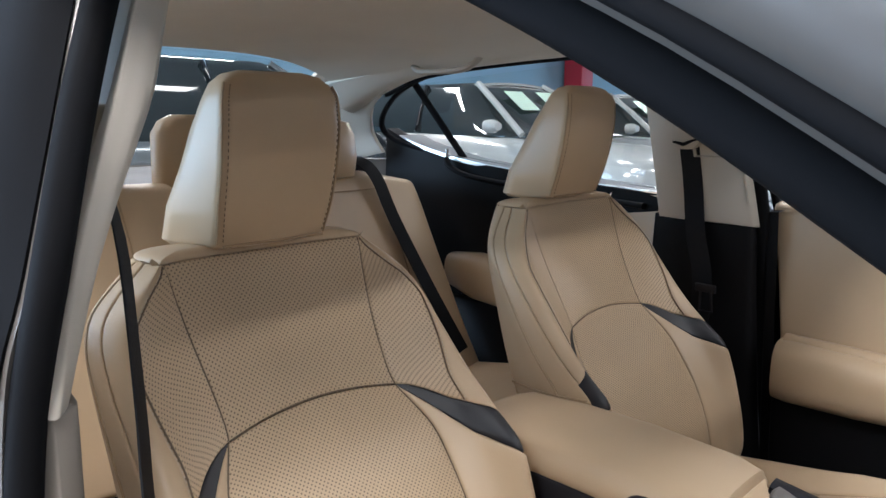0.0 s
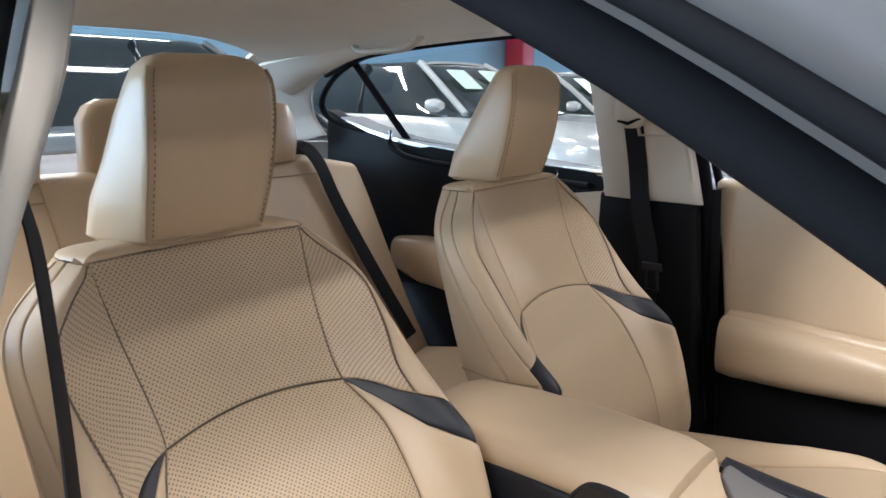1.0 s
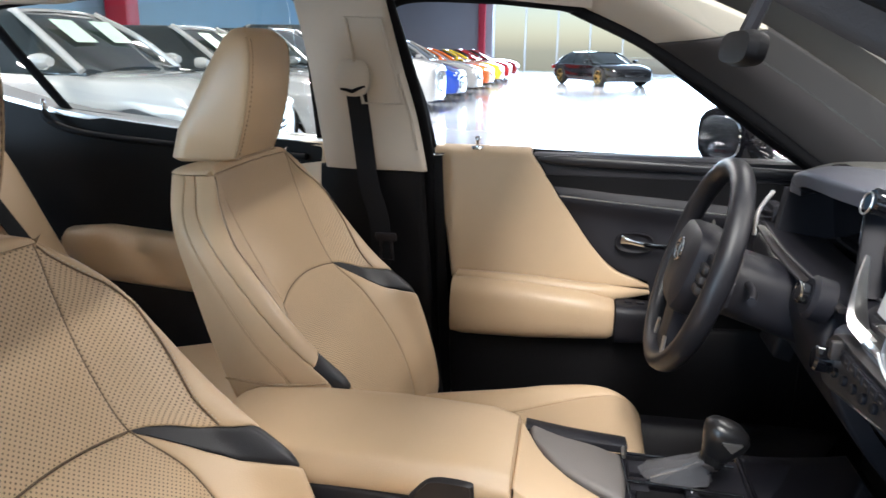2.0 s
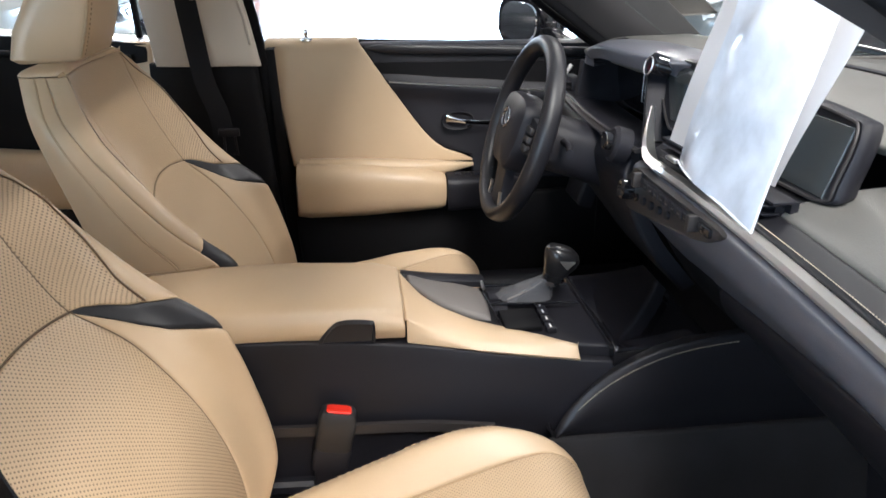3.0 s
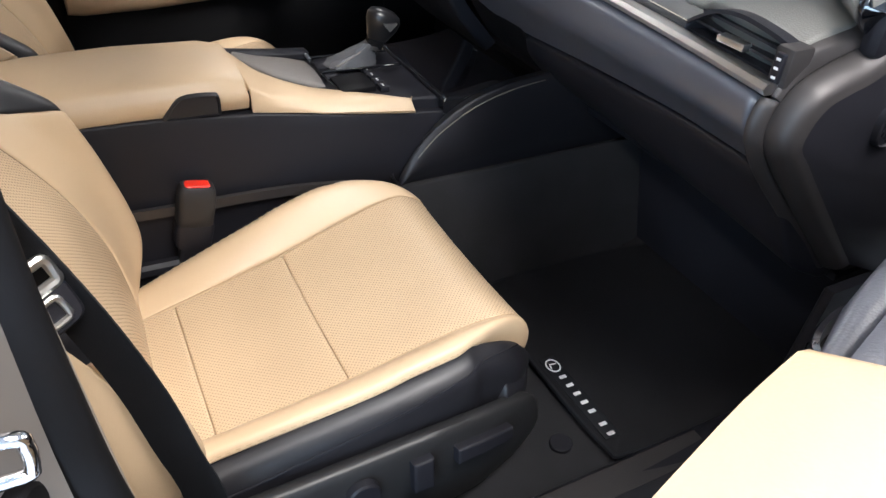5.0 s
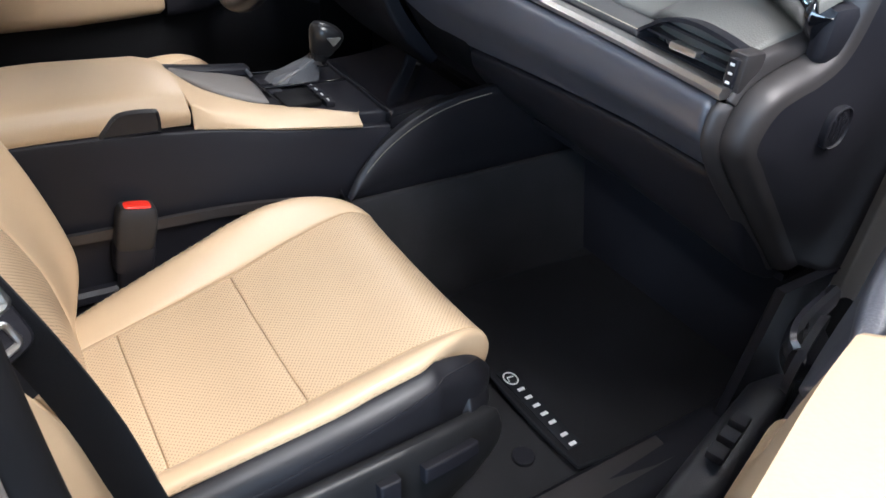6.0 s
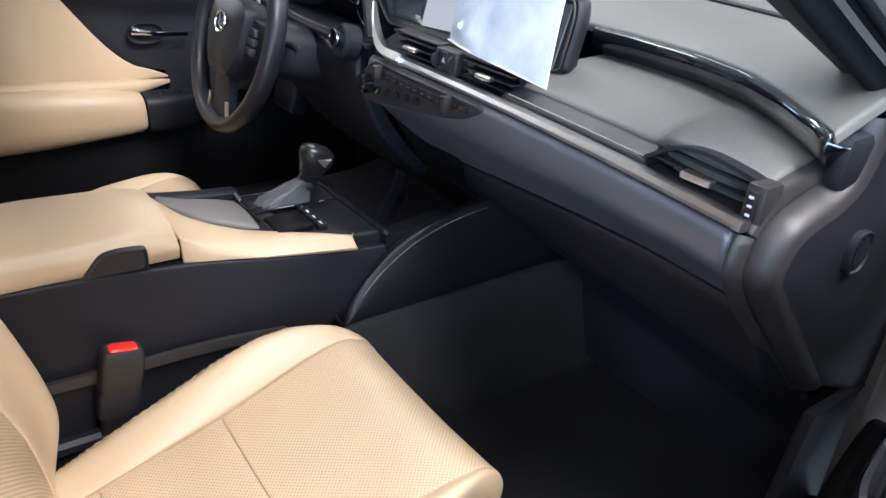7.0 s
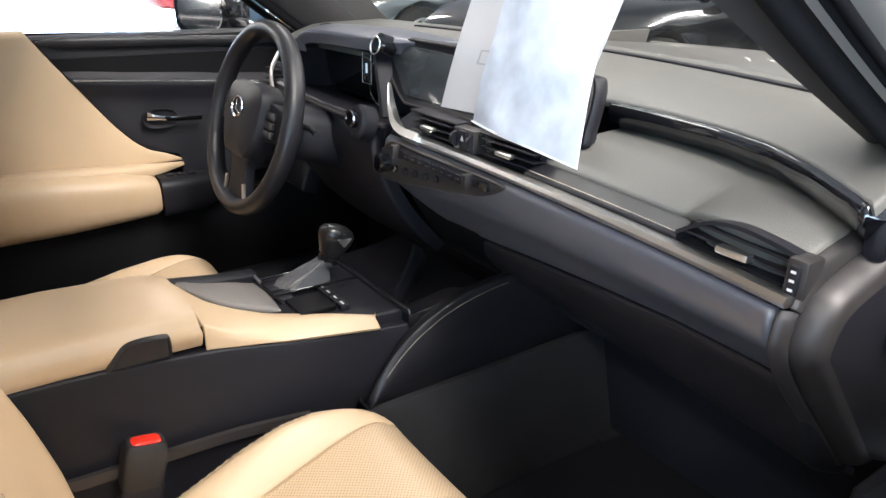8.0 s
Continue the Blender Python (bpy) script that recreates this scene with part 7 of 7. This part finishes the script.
def parked_car(name, m, paint, label, L=4.5, W=1.82, H=1.45, belt=0.95, nose=0.72, cabin=(-0.30, 0.18, -0.47, 0.02), rim_mat=None, mats=None, card=False):
    """A car along local x (nose forward) about its middle on the ground."""
    t = thing(name, (0, 0, 0), label, "car", "parked cars")
    h = L / 2
    # body sections: place along the length, half width, floor, shoulder and top
    secs = [(-h, 0.60, 0.45, 0.70, belt - 0.12), (-h + 0.06, 0.80, 0.30, 0.72, belt - 0.06), (-h + 0.45, 0.96, 0.20, 0.74, belt), (-h * 0.45, 1.0, 0.19, 0.74, belt + 0.01), (0, 1.0, 0.18, 0.72, belt), (h * 0.30, 1.0, 0.18, 0.72, belt - 0.02), (h * 0.46, 0.99, 0.19, 0.71, belt - 0.05), (h * 0.75, 0.95, 0.20, 0.66, (belt + nose) / 2 + 0.03), (h - 0.12, 0.84, 0.22, 0.58, nose), (h - 0.02, 0.66, 0.30, 0.52, nose - 0.08), (h, 0.5, 0.36, 0.50, nose - 0.14)]
    f = [spline([(s[0], s[k], 0) for s in secs]) for k in (1, 2, 3, 4)]
    rings = []
    for i in range(45):
        q = [g(i / 44) for g in f]
        x, w, lo, sh, tp = q[0].x, q[0].y * W / 2, q[1].y, q[2].y, q[3].y
        # arches pull the lower edge up round the wheels
        for wx in (-0.30 * L, 0.31 * L):
            d = abs(x - wx)
            if d < 0.40:
                lo = max(lo, 0.33 + math.sqrt(max(0, 0.365 ** 2 - d * d)) if d < 0.365 else lo)
        half = [(0, tp + 0.03), (0.55 * w, tp + 0.02), (0.86 * w, tp - 0.02), (0.95 * w, tp - 0.08), (1.0 * w, max(sh, lo + 0.03)), (0.97 * w, max(lo + 0.02, (sh + lo) / 2)), (0.93 * w, lo), (0.5 * w, 0.2)]
        g = spline([(0, y, z) for y, z in half])
        side = [g(k / 20) for k in range(21)]
        rings.append([V(x, p.y, p.z) for p in side] + [V(x, -p.y, p.z) for p in reversed(side[1:-1])])
    part("body", loft(rings), paint, t)
    x0, x1, xr, xs = cabin[2] * L, cabin[1] * L + 0.1, cabin[0] * L, cabin[3] * L

    def green(x, wt):
        top = H if xr <= x <= xs else (belt + (H - belt) * math.sin(math.pi / 2 * max(0, (x - x0) / (xr - x0))) ** 0.8 if x < xr else belt - 0.03 + (H - belt + 0.03) * max(0, (x1 - x) / (x1 - xs)) ** 0.85)
        return top
    rings = []
    for i in range(25):
        x = x0 + (x1 - x0) * i / 24
        tp = max(green(x, 0), belt + 0.005)
        k = (tp - belt) / (H - belt)
        wb, wt = 0.90 * W / 2 * (0.9 + 0.1 * min(1, k * 2)), 0.66 * W / 2 * (0.75 + 0.25 * k)
        g = spline([(0, wb, belt - 0.06), (0, wb * 0.985, belt), (0, (wb + wt) / 2 + 0.02, (belt + tp) / 2), (0, wt, tp - 0.03), (0, wt * 0.7, tp), (0, 0, tp + 0.012)])
        side = [g(n / 16) for n in range(17)]
        rings.append([V(x, p.y, p.z) for p in side] + [V(x, -p.y, p.z) for p in reversed(side[:-1])])
    part("glasshouse", loft(rings, caps=True), tinted_glass, t, "dark glass")
    part("roof", panel(lambda u, v: (lambda x, e: V(x, e * 0.62 * W / 2, H + 0.006 - 0.03 * abs(e) ** 3 + 0.004))(xr - 0.05 + (xs - xr + 0.10) * v, 2 * u - 1), 10, 10, 0.02, 0.006, out=(0,0,1)), paint, t)
    for sy in (-1, 1):
        for a, b in (((xs + 0.03, 0.60, H - 0.01), (x1 - 0.02, 0.84, belt - 0.01)), ((xr - 0.03, 0.60, H - 0.015), (x0 + 0.10, 0.80, belt))):
            mid = (Vector(a) + Vector(b)) / 2 + V(0, 0.045, 0.035)
            part("pillar", sweep(sampled([(p[0], p[1] * W / 2 * sy, p[2]) for p in (a, mid, b)], 8), oval(8, 0.035, 0.03)), paint, t)
        part("pillar", sweep([V(-0.12 * L, 0.905 * W / 2 * sy, belt), V(-0.125 * L, 0.69 * W / 2 * sy, H - 0.02)], oval(8, 0.035, 0.012)), gloss_black, t)
        mirror_arm = loft([[V(0.14 * L + 0.06 + dx, sy * (W / 2 + 0.07) + p[0], belt + 0.07 + p[1]) for p in oval(16, a, b)] for dx, a, b in ((-0.05, 0.085, 0.06), (0.02, 0.09, 0.065), (0.08, 0.05, 0.035))])
        part("door_mirror", mirror_arm, paint, t)
        part("headlamp", loft([[V(h - 0.34 + dx, sy * (0.345 * W - 0.25 * dx) + p[0], nose - 0.085 - dx * 0.10 + p[1]) for p in oval(18, a, b)] for dx, a, b in ((0.0, 0.16, 0.05), (0.22, 0.17, 0.07), (0.285, 0.13, 0.045))]), lamp_glass, t, "clear headlamp")
        part("tail_lamp", block(-h + 0.00, -h + 0.10, (0.26 if sy > 0 else -0.44) * W, (0.44 if sy > 0 else -0.26) * W, belt - 0.24, belt - 0.12, 0.02), tail_red, t)
        for wx in (-0.30 * L, 0.31 * L):
            yw = sy * (W / 2 - 0.12)
            tyre = part("wheel", loft([[V(wx + r * math.cos(2 * math.pi * i / 28), yw + sy * dy, 0.33 + r * math.sin(2 * math.pi * i / 28)) for i in range(28)] for r, dy in ((0.22, -0.10), (0.31, -0.10), (0.33, -0.07), (0.33, 0.07), (0.315, 0.105), (0.235, 0.11))], caps=False), tyre_rubber, t, "black tyre")
            spk = bmesh.new()
            both(spk, disc((wx, yw + sy * 0.06, 0.33), (0, sy, 0), 0.06, 0.035, 16))
            for k in range(5):
                a = 2 * math.pi * k / 5 + 0.3
                tube([V(wx + 0.04 * math.cos(a), yw + sy * 0.085, 0.33 + 0.04 * math.sin(a)), V(wx + 0.225 * math.cos(a), yw + sy * 0.095, 0.33 + 0.225 * math.sin(a))], 0.022, 6, spk)
            tube([V(wx + 0.225 * math.cos(2 * math.pi * i / 28), yw + sy * 0.095, 0.33 + 0.225 * math.sin(2 * math.pi * i / 28)) for i in range(28)], 0.016, 6, spk, closed=True)
            part("rim", spk, rim_mat or satin_metal, tyre)
    part("grille", loft([[V(h - 0.10 + dx, p[0], 0.46 + p[1]) for p in oval(20, a, b, 4)] for dx, a, b in ((0, 0.42, 0.12), (0.095, 0.40, 0.11), (0.115, 0.36, 0.09))]), gloss_black, t, "black grille")
    part("lower_intake", loft([[V(h - 0.12 + dx, p[0], 0.29 + p[1]) for p in oval(20, a, b, 4)] for dx, a, b in ((0, 0.62, 0.05), (0.085, 0.58, 0.045))]), gloss_black, t)
    if card:
        xm = (xs + x1) / 2
        for y0 in (-0.42, 0.12):
            part("price_card", panel(lambda u, v: V(xm + 0.06 - 0.25 * v + 0.05, y0 + 0.30 * u, (belt + H) / 2 - 0.10 + 0.19 * v + 0.075), 3, 3, 0.002, 0, out=(1,0,1)), pale_card, t, "pale green card behind the windscreen")
    t.matrix_basis = m
    return t


FRONT = -2.35
def in_row(y, L, yaw=0.0, dx=0.0):
    return pose(FRONT - L / 2 + dx, y, 0, 0, 0, yaw)


parked_car("parked_car", in_row(2.75, 4.5, dx=-0.5), black_p, "black car with glossy bonnet parked alongside", 4.5, 1.8, 1.28, 0.86, 0.66)
parked_car("parked_car", in_row(5.4, 4.3), white_p, "white hatchback with pale cards behind its windscreen", 4.3, 1.82, 1.50, 1.0, 0.80, card=True)
parked_car("parked_car", in_row(8.2, 4.6), white_p, "white saloon parked in the row", 4.6, 1.85, 1.45, card=True)
parked_car("parked_car", in_row(11.0, 4.5), grey_p, "grey car parked in the row", 4.5, 1.85, 1.5)
parked_car("parked_car", in_row(14.0, 4.7), white_p, "white off-roader parked in the row", 4.7, 1.9, 1.65, 1.05, 0.92)
parked_car("parked_car", in_row(17.0, 4.6), blue_p, "bright blue car parked in the row", 4.6, 1.88, 1.40)
parked_car("parked_car", in_row(20.2, 4.6), white_p, "white car parked in the row", 4.6, 1.88, 1.45)
parked_car("parked_car", in_row(23.4, 4.5), orange_p, "orange sports car parked in the row", 4.5, 1.9, 1.25, 0.85, 0.68)
parked_car("parked_car", in_row(26.8, 4.5), yellow_p, "yellow sports car parked in the row", 4.5, 1.9, 1.22, 0.84, 0.66)
parked_car("parked_car", in_row(30.2, 4.5), red_p, "red sports car parked in the row", 4.5, 1.9, 1.25, 0.85, 0.66)
parked_car("parked_car", in_row(34.0, 4.5), red_p, "red sports car at the end of the row", 4.5, 1.9, 1.25, 0.85, 0.66)
parked_car("parked_car", pose(1.2, 28.0, 0, 0, 0, -60), black_p, "black sports car with gold wheels on the open floor", 4.55, 1.93, 1.20, 0.80, 0.62, cabin=(-0.22, 0.16, -0.44, 0.0), rim_mat=gold_rim)
parked_car("parked_car", pose(-5.4, 2.5, 0, 0, 0, 95), grey_p, "grey estate car parked behind", 4.6, 1.9, 1.60, 1.0, 0.88)
parked_car("parked_car", pose(-8.5, 4.5, 0, 0, 0, 80), white_p, "white car further behind", 4.6, 1.85, 1.55, 1.0, 0.8)
parked_car("parked_car", pose(5.6, 8.7, 0, 0, 0, 183), slate_p, "slate blue saloon facing the aisle", 4.7, 1.86, 1.45)
parked_car("parked_car", pose(5.5, 5.9, 0, 0, 0, 182), grey_p, "grey saloon with clear headlamps facing the aisle", 4.7, 1.86, 1.45)
parked_car("parked_car", pose(5.6, 3.1, 0, 0, 0, 181), black_p, "black saloon facing the aisle", 4.8, 1.88, 1.42)
parked_car("parked_car", pose(5.6, 11.6, 0, 0, 0, 183), red_p, "red car facing the aisle", 4.4, 1.85, 1.35)
parked_car("parked_car", pose(5.7, 0.3, 0, 0, 0, 180), black_p, "black estate facing the aisle", 4.7, 1.86, 1.46)
